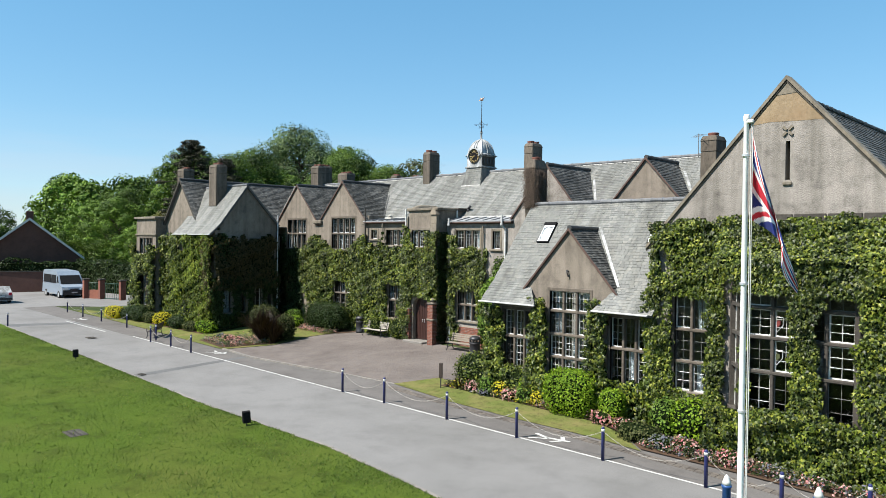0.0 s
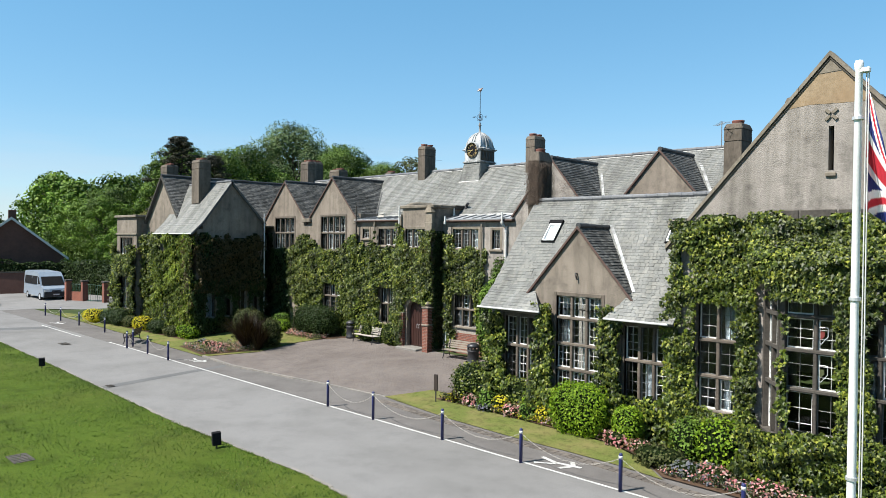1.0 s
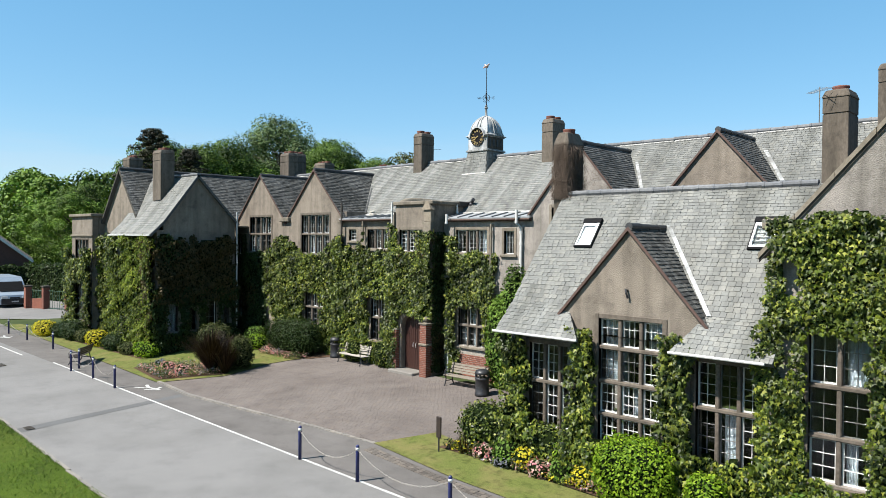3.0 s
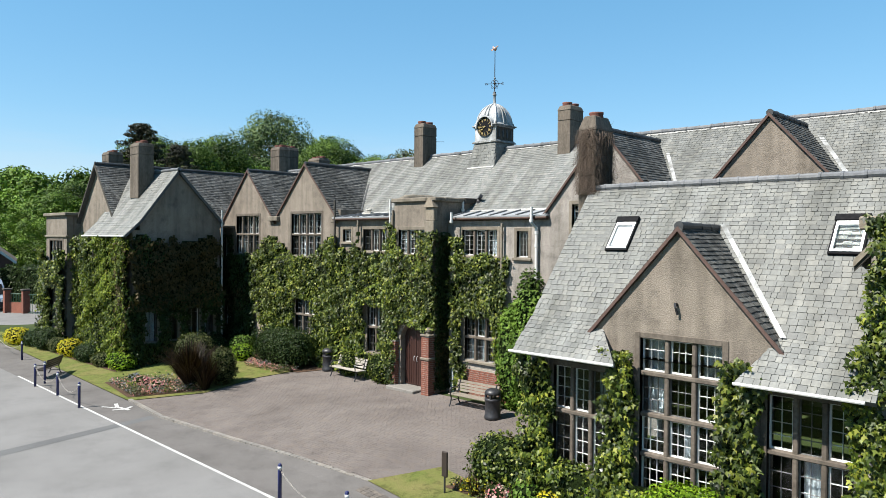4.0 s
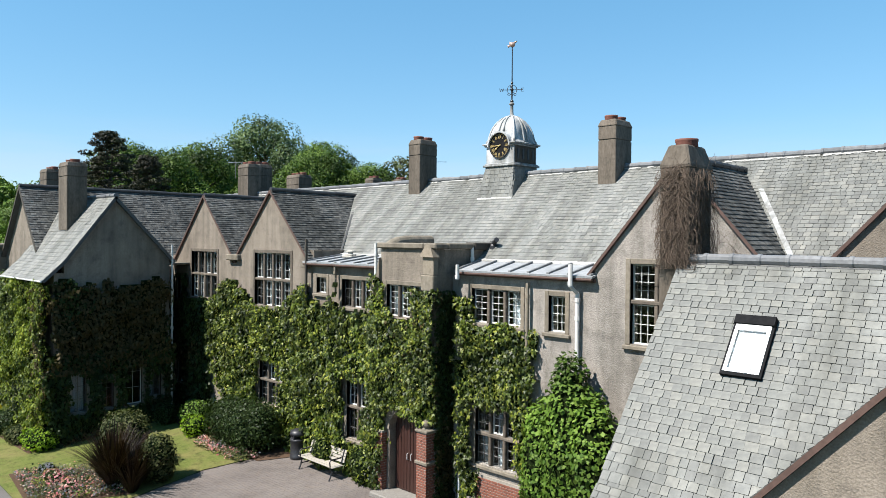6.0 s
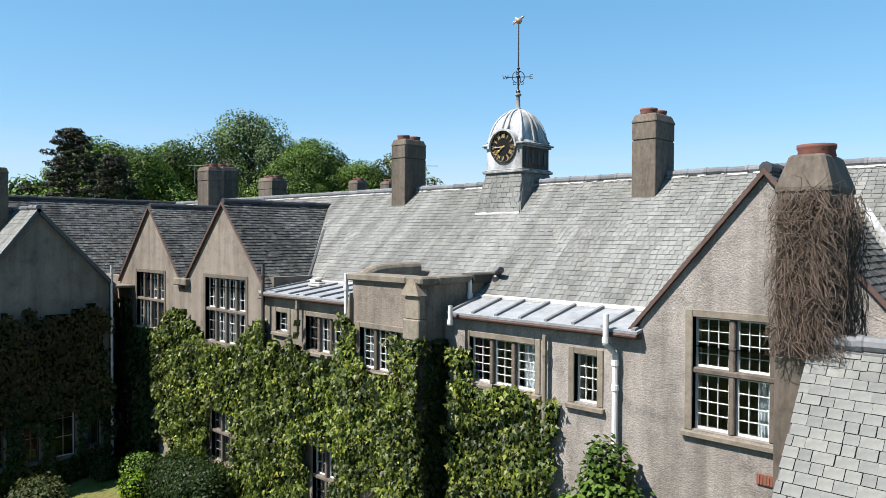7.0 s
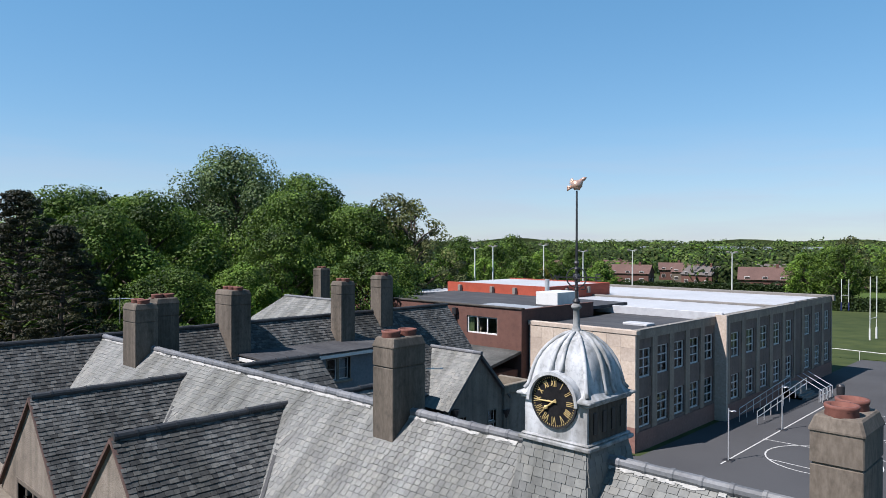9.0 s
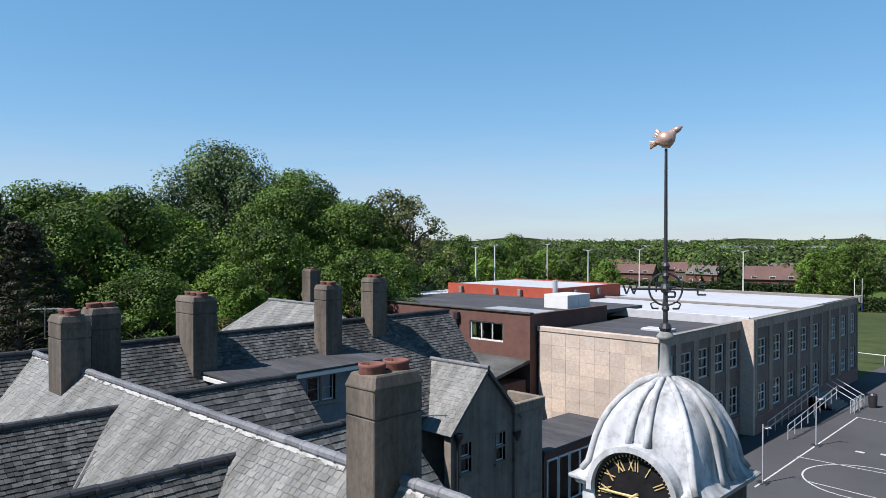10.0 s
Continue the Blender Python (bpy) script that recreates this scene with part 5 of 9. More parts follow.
BAY_PLAN = [(15.22, -1.7), (16.0, -2.72), (19.1, -2.72), (19.88, -1.7)]
for (a, b), cols, kw in zip(zip(BAY_PLAN, BAY_PLAN[1:]), (2, 4, 2), ({}, {"curtains": 0.15}, {})):
    P, w = facet(a, b)
    window(school, P, 0.13, 1.4, w - 0.13, 5.42, cols, (2.68, 3.68, 4.55), rng=wr, white=0.3, curtains=kw.get("curtains", 0.2), stone="stone_dark", bars=(2, 3))
    g = Geo()
    pbox(g, P, 0.0, 0.1, w, 1.26, -0.3, 0.0)
    part("bay_wall", g, "stone_dark", school)
g = Geo()
g.prism([(x, y, 5.75) for x, y in ((15.1, -1.7), (15.93, -2.85), (19.17, -2.85), (20.0, -1.7))], (0, 0, -0.2))
part("bay_roof", g, "stone_dark", school)
# stained glass shields in the bay: plain coloured shapes
P, w = facet(BAY_PLAN[1], BAY_PLAN[2])
for u, v, m in ((0.95, 4.1, "ruby"), (1.68, 4.1, "gold"), (0.95, 3.15, "moss_glass"), (1.68, 3.15, "galv")):
    g = Geo()
    pts = [(-0.16, 0.2), (0.16, 0.2), (0.16, -0.02), (0, -0.22), (-0.16, -0.02)]
    for p, q in zip(pts, pts[1:] + pts[:1]):
        g.tube([P(u + p[0], v + p[1], -0.11), P(u + q[0], v + q[1], -0.11)], 0.009, 5, 0)
    g.poly([P(u + 0.5 * a, v + 0.5 * b, -0.118) for a, b in pts], 1)
    part("glass_shield", g, ["galv", m], school)

# coping stones on the ivy-clad front and kneelers
for i in range(6):
    x = 15.2 + i * 0.92
    g = Geo()
    g.box((x, -1.75, 7.04), (x + 0.88, -1.66, 7.29), 0, 0.02)
    part("band_stone", g, "stone_dark", school)
for x0, x1, y0, z0 in ((12.38, 12.98, -1.85, 6.82), (-15.75, -14.85, 3.95, 7.42), (-10.35, -9.95, 3.9, 7.3)):
    g = Geo()
    g.box((x0, y0, z0), (x1, y0 + 0.4, z0 + 0.24), 0, 0.03)
    part("kneeler", g, "stone", school)
# smooth tan render in the head of the big gable, with a grey cap stone
g = Geo()
g.prism([(15.62, yB - 0.006, 9.99), (16.3, yB - 0.006, 10.06), (17.1, yB - 0.006, 10.02), (17.85, yB - 0.006, 10.0), (17.12, yB - 0.006, 10.84), (16.42, yB - 0.006, 10.82)], (0, 0.03, 0))
part("render_patch", g, "render_tan", school, "smooth tan render in the gable head")
g = Geo()
g.prism([(16.44, yB - 0.012, 10.84), (17.1, yB - 0.012, 10.86), (16.78, yB - 0.012, 11.22)], (0, 0.04, 0))
part("apex_stone", g, "stone", school, "grey stone at the apex")
# cross above the slit and hook on the dormer
for ax, az in ((-0.13, 0.13), (0.13, 0.13), (-0.13, -0.13), (0.13, -0.13)):
    g = Geo()
    d = Vector((ax, 0, az)).normalized()
    o = Vector((-d.z, 0, d.x)) * 0.032
    p, q = Vector((16.83, -1.745, 9.75)) + d * 0.045, Vector((16.83, -1.745, 9.75)) + d * 0.19
    g.prism([p - o, q - o * 1.2, q + o * 1.2, p + o], (0, 0.06, 0))
    part("wall_tie", g, "stone", school, "crossed stone tie above the slit window")
g = Geo()
g.box((16.71, -1.76, 8.14), (16.97, -1.6, 8.25), 0, 0.02)
part("slit_sill", g, "stone", school)
g = Geo()
g.tube([(8.95, -1.5, 5.28), (8.95, -1.6, 5.3), (8.97, -1.62, 5.22), (8.99, -1.56, 5.08)], [0.03, 0.03, 0.025, 0.03], 6)
part("wall_hook", g, "black", school)
g = Geo()
g.box((3.35, 4.45, 5.25), (3.63, 4.49, 5.42), 0, 0.004)
for k in range(5):
    g.box((3.38 + k * 0.05, 4.44, 5.27), (3.40 + k * 0.05, 4.455, 5.4))
part("air_brick", g, "brick", school)

# gutters and downpipes
def gutter(a, b, mat="white", r=0.034):
    g = Geo()
    g.tube([a, b], r, 8)
    part("gutter", g, mat, school, "white gutter")


gutter((5.0, -2.16, 3.93), (7.85, -2.16, 3.93))
gutter((10.4, -2.16, 3.93), (12.6, -2.16, 3.93))
gutter((-24.3, -2.0, 6.6), (-18.7, -2.0, 6.6))
for x, y, z1, z0, m in ((-0.66, 4.36, 7.2, 2.0, "stone"), (-2.95, 4.1, 7.62, 7.2, "white"), (-3.05, 4.36, 2.6, 0.7, "white"), (PX1 + 0.06, 5.25, 8.1, 7.66, "white"), (-9.95, 3.85, 8.3, 5.5, "stone_dark"), (-8.35, 3.9, 7.55, 6.5, "stone"), (-6.05, 3.72, 8.2, 7.2, "white"), (-18.75, 3.1, 8.0, 0.7, "galv")):
    g = Geo()
    g.tube([(x, y, z1), (x, y, z0)], 0.05, 8)
    for k in range(max(1, int((z1 - z0) / 1.6))):
        g.tube([(x, y, z1 - 0.3 - k * 1.6), (x, y, z1 - 0.4 - k * 1.6)], 0.066, 8)
    part("downpipe", g, m, school, "white painted cast-iron downpipe" if m == "white" else "weathered grey downpipe")
g = Geo()
g.tube([(0.80, 4.18, 7.74), (0.80, 4.18, 7.2), (0.88, 4.38, 7.0), (0.88, 4.38, 3.0)], 0.055, 10)
for z in (6.9, 6.45, 4.9):
    g.tube([(0.88, 4.38, z), (0.88, 4.38, z - 0.1)], 0.07, 10)
g.tube([(0.80, 4.18, 7.32), (0.80, 4.18, 7.22)], 0.07, 10)
part("downpipe", g, "white", school, "white painted downpipe bent under the eaves")

# skylights
def skylight(x0, x1, ylo, yhi, blind):
    def at(x, y, o):
        n = Vector((0, -1.27, 1)).normalized()
        return Vector((x, y, 8.0 - 1.27 * (1.25 - y))) + n * o

    def bar(g, xa, ya, xb, yb, o0, o1):
        g.prism([at(xa, ya, o1), at(xb, ya, o1), at(xb, yb, o1), at(xa, yb, o1)], at(0, 0, o0) - at(0, 0, o1))

    g = Geo()
    bar(g, x0, yhi - 0.075, x1, yhi + 0.02, 0.0, 0.13)
    bar(g, x0, ylo, x0 + 0.035, yhi - 0.077, 0.0, 0.085)
    bar(g, x1 - 0.035, ylo, x1, yhi - 0.077, 0.0, 0.085)
    bar(g, x0 + 0.037, ylo, x1 - 0.037, ylo + 0.03, 0.0, 0.085)
    ob = part("skylight", g, "clock_black", school, "pivoting roof window with dark frame")
    g = Geo()
    bar(g, x0 + 0.037, ylo + 0.032, x0 + 0.085, yhi - 0.077, 0.0, 0.1)
    bar(g, x1 - 0.085, ylo + 0.032, x1 - 0.037, yhi - 0.077, 0.0, 0.1)
    bar(g, x0 + 0.087, ylo + 0.032, x1 - 0.087, ylo + 0.065, 0.0, 0.1)
    bar(g, x0 + 0.087, yhi - 0.14, x1 - 0.087, yhi - 0.077, 0.0, 0.1)
    part("sash", g, "galv", ob, "grey metal sash")
    if blind:
        g = Geo()
        bar(g, x0 + 0.087, ylo + 0.067, x1 - 0.087, yhi - 0.142, 0.035, 0.05)
        part("blind", g, "blind", ob, "pale blind behind the glass")
    else:
        g = Geo()
        bar(g, x0 + 0.087, ylo + 0.067, x1 - 0.087, yhi - 0.142, 0.0, 0.02)
        part("shaft", g, "room", ob, "dark opening under the glass")
    g = Geo()
    bar(g, x0 + 0.087, ylo + 0.067, x1 - 0.087, yhi - 0.142, 0.075, 0.085)
    part("pane", g, "glass", ob).visible_shadow = False


skylight(6.36, 6.96, -0.07, 0.55, True)
skylight(11.4, 12.04, -0.06, 0.53, False)

# porch: arch, double door, brick piers
def arch_infill(x0, x1, zs, zt, y0, y1, rise):
    g = Geo()
    n = 14
    cx, r = (x0 + x1) / 2, (x1 - x0) / 2
    pts = [(cx - r * math.cos(math.pi * k / n), zs + rise * math.sin(math.pi * k / n)) for k in range(n + 1)]
    for (a, za), (b, zb) in zip(pts, pts[1:]):
        g.poly([(a, y0, za), (b, y0, zb), (b, y0, zt), (a, y0, zt)])
        g.poly([(a, y0, za), (a, y1, za), (b, y1, zb), (b, y0, zb)])
    g.weld()
    part("arch", g, "stone", school, "pointed sandstone door arch")
    for k in range(n):
        a0, a1 = math.pi * (k + 0.04) / n, math.pi * (k + 0.96) / n
        v = Geo()
        v.prism([(cx - rr * math.cos(t), y0 - 0.03, zs + rr * rise / r * math.sin(t)) for rr, t in ((r, a0), (r, a1), (r + 0.2, a1), (r + 0.2, a0))], (0, 0.1, 0))
        part("arch_stone", v, "stone", school)


arch_infill(-5.38, -4.05, 2.55, 3.25, 3.75, 4.1, 0.66)
for x0, x1, hx in ((-5.375, -4.725, -4.8), (-4.705, -4.055, -4.64)):
    g = Geo()
    g.box((x0, 3.99, 0.74), (x1, 4.05, 3.3), 0, 0.01)
    leaf = part("door", g, "door", school, "brown painted boarded door under a stone arch")
    for k in range(1, 5):
        x = x0 + (x1 - x0) * k / 5
        g = Geo()
        g.box((x - 0.008, 3.975, 0.8), (x + 0.008, 3.992, 3.0), 0, 0.003)
        part("batten", g, "door", leaf)
    g = Geo()
    g.tube([(hx, 3.99, 1.7), (hx, 3.94, 1.72), (hx, 3.94, 1.88), (hx, 3.99, 1.9)], 0.014, 6)
    part("handle", g, "galv", leaf)
g = Geo()
g.box((-5.68, 3.2, 0.45), (-4.07, 4.05, 0.72), 0, 0.03)
part("doorstep", g, "kerb", school, "pale stone doorstep")
BRICK_W, BRICK_H = 0.215, 0.065


def brick_block(name, x0, x1, y0, y1, z0, z1, faces="f", parent=None, courses=0.077):
    """A mortar core with single bricks on its front and sides."""
    core = Geo()
    core.box((x0 + 0.006, y0 + 0.006, z0), (x1 - 0.006, y1 - 0.006, z1))
    ob = part(name, core, "mortar", parent or school, "red brickwork")
    meshes = {}
    for axis, lo, hi in (("x", x0, x1), ("y", y0, y1)):
        if axis == "y" and "s" not in faces:
            continue
        rows = int((z1 - z0) / courses)
        for r in range(rows):
            p = lo - (BRICK_W / 2 if r % 2 else 0)
            while p < hi - 0.02:
                a, b = max(p, lo), min(p + BRICK_W, hi)
                if b - a > 0.04:
                    key = (axis, round(b - a, 2))
                    if key not in meshes:
                        m = Geo()
                        w = b - a
                        if axis == "x":
                            m.box((-w / 2, -0.004, -BRICK_H / 2), (w / 2, 0.06, BRICK_H / 2), 0, 0.006)
                        else:
                            m.box((-0.06, -w / 2, -BRICK_H / 2), (0.004, w / 2, BRICK_H / 2), 0, 0.006)
                        meshes[key] = m.mesh("brick", "brick")
                    bo = new("brick", meshes[key])
                    bo.parent = ob
                    zc = z0 + (r + 0.5) * courses
                    at = Vector(((a + b) / 2, y0, zc)) if axis == "x" else Vector((x1, (a + b) / 2, zc))
                    bo.location = at - origin_of(ob)
                p += BRICK_W + 0.01
    return ob


g = Geo()
g.lathe([(0.0, 0.0), (0.13, 0.0), (0.1, 0.05), (0.14, 0.11), (0.14, 0.18), (0.1, 0.24), (0.05, 0.28), (0.0, 0.29)], (-3.6, 3.57, 2.93), 12)
part("pier_finial", g, "stone", school, "weathered stone finial")
for z0, z1 in ((1.95, 2.05), (2.86, 2.94)):
    g = Geo()
    g.box((-3.85, 3.33, z0), (-3.35, 3.77, z1), 0, 0.02)
    part("pier_band", g, "stone", school)

# back roofs seen over the main ridge
g = Geo()
g.prism([(-25.0, 13.5, 9.45), (-25.0, 20.4, 9.45), (-21.93, 20.4, 9.37), (-21.93, 13.5, 9.37)], (0, 0, 0.07))
part("flat_dormer", g, "bitumen", school, "dark felt roof of the flat dormer")
school_wall("dormer_wall", wall_x(-22.2), [(13.7, 6.0), (20.2, 6.0), (20.2, 9.3), (13.7, 9.3)], [(16.5, 8.2, 17.7, 9.1)], "grey_render", 0.2)
school_wall("dormer_wall", wall_y(13.7), [(-25.0, 6.0), (-22.4, 6.0), (-22.4, 9.3), (-25.0, 9.3)], [], "grey_render", 0.2)
window(school, wall_x(-22.2), 16.5, 8.2, 17.7, 9.1, 2, (), 1.0, 0.2, wr, 0.06, (1, 2))
g = Geo()
g.box((-22.18, 13.5, 9.2), (-21.95, 20.4, 9.35), 0, 0.01)
g.box((-25.0, 13.5, 9.2), (-22.18, 13.65, 9.35), 0, 0.01)
part("fascia", g, "white", school, "white fascia of the flat dormer")


def rear_gable(cx, half, apex, rise, y1):
    sl = []
    for s in (-1, 1):
        sl.append([(cx, RY + 0.6, apex), (cx, y1, apex), (cx + s * half, y1 + 0.25, apex - rise * half), (cx + s * half, RY + 0.6, apex - rise * half)])
    roof("rear_gable_roof", sl, "slate_dark", 0.22, 0.32, [((cx, RY + 0.4, apex + 0.05), (cx, y1, apex + 0.05), "ridge_dark")])
    school_wall("gable_wall", lambda u, v, d=0.0: (u, y1 + d, v), [(cx - half, 0.5), (cx + half, 0.5), (cx + half, apex - rise * half), (cx, apex - 0.08), (cx - half, apex - rise * half)], [], "grey_render")


rear_gable(-20.2, 1.9, 9.72, 1.05, 14.6)
rear_gable(-14.7, 1.8, 9.6, 1.05, 13.9)
# hipped roof and small gabled wing beyond
roof("hip_roof", [
    [(-43, 21, 6.6), (-29.5, 21, 6.6), (-33.5, 25.5, 10.4), (-39, 25.5, 10.4)],
    [(-29.5, 21, 6.6), (-29.5, 31, 6.6), (-33.5, 25.5, 10.4)],
    [(-43, 21, 6.6), (-43, 31, 6.6), (-39, 25.5, 10.4)],
], "slate", 0.22, 0.24, [((-39, 25.5, 10.44), (-33.5, 25.5, 10.44), "ridge")])
school_wall("wall", wall_y(21.3), [(-42.5, 0.4), (-29.8, 0.4), (-29.8, 6.7), (-42.5, 6.7)], [])
roof("east_wing_roof", [
    [(-24.0, 24.2, 8.7), (-20.3, 24.2, 8.7), (-20.3, 21.9, 6.3), (-24.0, 21.9, 6.3)],
    [(-24.0, 24.2, 8.7), (-20.3, 24.2, 8.7), (-20.3, 26.5, 6.3), (-24.0, 26.5, 6.3)],
], "slate", 0.2, 0.22, [((-24.0, 24.2, 8.74), (-20.3, 24.2, 8.74), "ridge")])
school_wall("gable_wall", wall_x(-20.5), [(22.1, 0.5), (26.3, 0.5), (26.3, 6.5), (24.2, 8.6), (22.1, 6.5)], [(22.7, 4.6, 23.3, 5.8), (24.9, 4.6, 25.5, 5.8), (23.2, 1.6, 24.0, 3.0)], "render")
for u0, v0, u1, v1 in ((22.7, 4.6, 23.3, 5.8), (24.9, 4.6, 25.5, 5.8), (23.2, 1.6, 24.0, 3.0)):
    window(school, wall_x(-20.5), u0, v0, u1, v1, 1, ((v0 + v1) / 2,), 1.0, 0.3, wr, 0.07, (1, 1))
for y, zt in ((26.15, 5.6), (22.4, 6.2)):
    g = Geo()
    g.tube([(-20.4, y, zt), (-20.4, y, 0.6)], 0.06, 8)
    pipe = part("downpipe", g, "black", school, "black cast-iron downpipe")
    g = Geo()
    g.lathe([(0.07, -0.3), (0.2, 0.0), (0.22, 0.12), (0.0, 0.12)], (-20.36, y, zt), 10)
    part("hopper_head", g, "black", pipe)
g = Geo()
g.box((-22.2, 26.0, 0.5), (-20.35, 28.0, 6.5))
bay = part("rear_bay", g, "render", school, "rendered bay with a parapet")
g = Geo()
for a, b in (((-22.3, 25.9), (-20.25, 26.15)), ((-20.5, 26.15), (-20.25, 28.1)), ((-22.3, 27.85), (-20.5, 28.1))):
    g.box((*a, 6.5), (*b, 6.95), 0, 0.03)
part("parapet", g, "stone", bay)
link = base_empty("link_corridor", (-23, 32, 0.6), "low link corridor with white glazed front", "corridor")
g = Geo()
g.box((-24.6, 29.6, 0.5), (-21.4, 36.5, 3.75))
part("wall", g, "brown_brick", link)
g = Geo()
g.box((-24.8, 29.4, 3.75), (-21.2, 36.7, 3.95), 0, 0.02)
part("roof", g, "bitumen", link, "flat grey felt roof")
for k in range(5):
    g = Geo()
    y = 29.8 + k * 0.95
    pbox(g, wall_x(-21.4), y, 1.0, y + 0.9, 3.4, 0.0, 0.05)
    w = part("window", g, "white", link, "white framed window")
    p = Geo()
    pbox(p, wall_x(-21.35), y + 0.08, 1.1, y + 0.82, 3.3, 0.0, 0.008)
    part("pane", p, "glass", w)

# television aerials
def aerial(x, y, z, turn, n=7):
    e = base_empty("aerial", (x, y, z), "thin metal television aerial fixed to a chimney", "aerial", "aerials")
    c, s = math.cos(turn), math.sin(turn)
    g = Geo()
    g.tube([(x, y, z), (x, y, z + 0.9)], 0.014, 6)
    part("mast", g, "chain_steel", e)
    g = Geo()
    g.tube([(x - 0.35 * c, y - 0.35 * s, z + 0.82), (x + 0.45 * c, y + 0.45 * s, z + 0.82)], 0.009, 5)
    boom = part("boom", g, "galv", e)
    for k in range(n):
        t = -0.32 + 0.74 * k / (n - 1)
        w = 0.2 - 0.1 * k / n
        g = Geo()
        g.tube([(x + t * c - w * s, y + t * s + w * c, z + 0.82), (x + t * c + w * s, y + t * s - w * c, z + 0.82)], 0.006, 4)
        part("element", g, "galv", boom)


aerial(-8.9, 9.12, 10.55, 0.8, 5)
aerial(12.44, 1.76, 9.6, 2.4)
aerial(-22.2, 8.0, 11.35, 1.0)

# individual slates on the stretch of low roof that the flight passes nearest
o, u, v, n = plane_axes(LOW_SLOPES[0])
sr = random.Random(77)
kinds = {}
rot = Matrix((u, v, n)).transposed().to_4x4()
for cut, y, h, whole, (x, w) in list(slate_cells(LOW_SLOPES[0], 0.155, 0.16, sr, 0.3)):
    c = o + u * (sum(p[0] for p in cut) / len(cut)) + v * (sum(p[1] for p in cut) / len(cut))
    if not NEAR(c):
        continue
    hq = round(h, 2)
    if whole:
        key = (round(w / 0.02), hq)
        if key not in kinds:
            g = Geo()
            ww = key[0] * 0.02 / 2 - 0.004
            top = [(-ww, -h / 2, 0.026), (ww, -h / 2, 0.026), (ww, h / 2, 0.015), (-ww, h / 2, 0.015)]
            g.prism(top, (0, 0, -0.02))
            kinds[key] = g.mesh("slate", "slate_piece")
        me, at = kinds[key], o + u * (x + w / 2) + v * (y + h / 2)
        m = rot
    else:
        g = Geo()
        cc = (sum(p[0] for p in cut) / len(cut), sum(p[1] for p in cut) / len(cut))
        g.prism([(a - cc[0], b - cc[1], 0.015 + 0.011 * (1 - (b - y) / h)) for a, b in cut], (0, 0, -0.02))
        me, at, m = g.mesh("slate", "slate_piece"), o + u * cc[0] + v * cc[1], rot
    s = new("slate", me)
    s.parent = low_roof
    s.matrix_local = Matrix.Translation(at - origin_of(low_roof)) @ m @ pose(0, 0, sr.uniform(0, 0.006), sr.uniform(-0.6, 0.6), sr.uniform(-0.5, 0.5), sr.uniform(-0.5, 0.5))
brick_block("brick_pier", -3.8, -3.4, 3.37, 3.75, 0.6, 2.86, "fs")
brick_block("brick_pier", -5.85, -5.5, 3.55, 3.75, 0.6, 2.5, "fs")
brick_block("brick_plinth", -2.9, 0.6, 4.41, 4.478, 0.6, 1.75, "f")
# ---- clock tower on the main ridge ----
TX, TY = -4.67, 8.6
tower = base_empty("clock_tower", (TX, TY, 9.6), "white lead-domed clock tower on a slate-hung base", "clock tower")
tr = random.Random(31)
S0, SF, S1 = 0.84, 1.0, 0.605
Z0, Z1, Z2 = 9.2, 10.84, 11.56
g = Geo()
lo = [(TX + a * S0, TY + b * SF, Z0) for a, b in ((-1, -1), (1, -1), (1, 1), (-1, 1))]
hi = [(TX + a * S1, TY + b * S1, Z1) for a, b in ((-1, -1), (1, -1), (1, 1), (-1, 1))]
for i in range(4):
    j = (i + 1) % 4
    g.poly([lo[i], lo[j], hi[j], hi[i]])
g.poly(hi)
base = part("tower_base", g, "deck", tower, "slate-hung tower base")
g = Geo()
for i in range(4):
    slate_roof(g, [lo[i], lo[(i + 1) % 4], hi[(i + 1) % 4], hi[i]], 0.14, 0.18, tr, 0.01, 0.0)
part("slating", g, "slate", base, kind="stuff")
g = Geo()
g.box((TX - S1, TY - S1, Z1), (TX + S1, TY + S1, Z2))
body = part("clock_stage", g, "white_metal", tower, "white painted clock stage")
g = Geo()
for z0, z1, e in ((Z1 - 0.02, Z1 + 0.05, 0.09), (Z1 + 0.05, Z1 + 0.09, 0.05)):
    g.box((TX - S1 - e, TY - S1 - e, z0), (TX + S1 + e, TY + S1 + e, z1), 0, 0.015)
part("moulding", g, "white_metal", body)
GAP = 0.47
for s in (-1, 1):
    g = Geo()
    for z0, z1, e in ((Z2 - 0.05, Z2, 0.06), (Z2, Z2 + 0.05, 0.11)):
        g.box((TX + s * GAP, TY - S1 - e, z0), (TX + s * (S1 + e), TY + S1 + e, z1), 0, 0.015)
    part("cornice", g, "white_metal", body)
g = Geo()
for z0, z1, e in ((Z2 - 0.05, Z2, 0.06), (Z2, Z2 + 0.05, 0.11)):
    g.box((TX - GAP, TY, z0), (TX + GAP, TY + S1 + e, z1), 0, 0.015)
part("cornice", g, "white_metal", body)
# dark louvred side with slots
g = Geo()
g.box((TX + S1 - 0.02, TY - S1 + 0.05, Z1 + 0.1), (TX + S1 + 0.012, TY + S1 - 0.05, Z2 - 0.06))
side = part("side_panel", g, "bark", body, "dark timber louvre panel")
for k in range(4):
    g = Geo()
    y = TY - 0.405 + k * 0.27
    g.box((TX + S1 + 0.012, y - 0.05, Z1 + 0.22), (TX + S1 + 0.03, y + 0.05, Z2 - 0.16), 0, 0.005)
    part("louvre", g, "black", side)

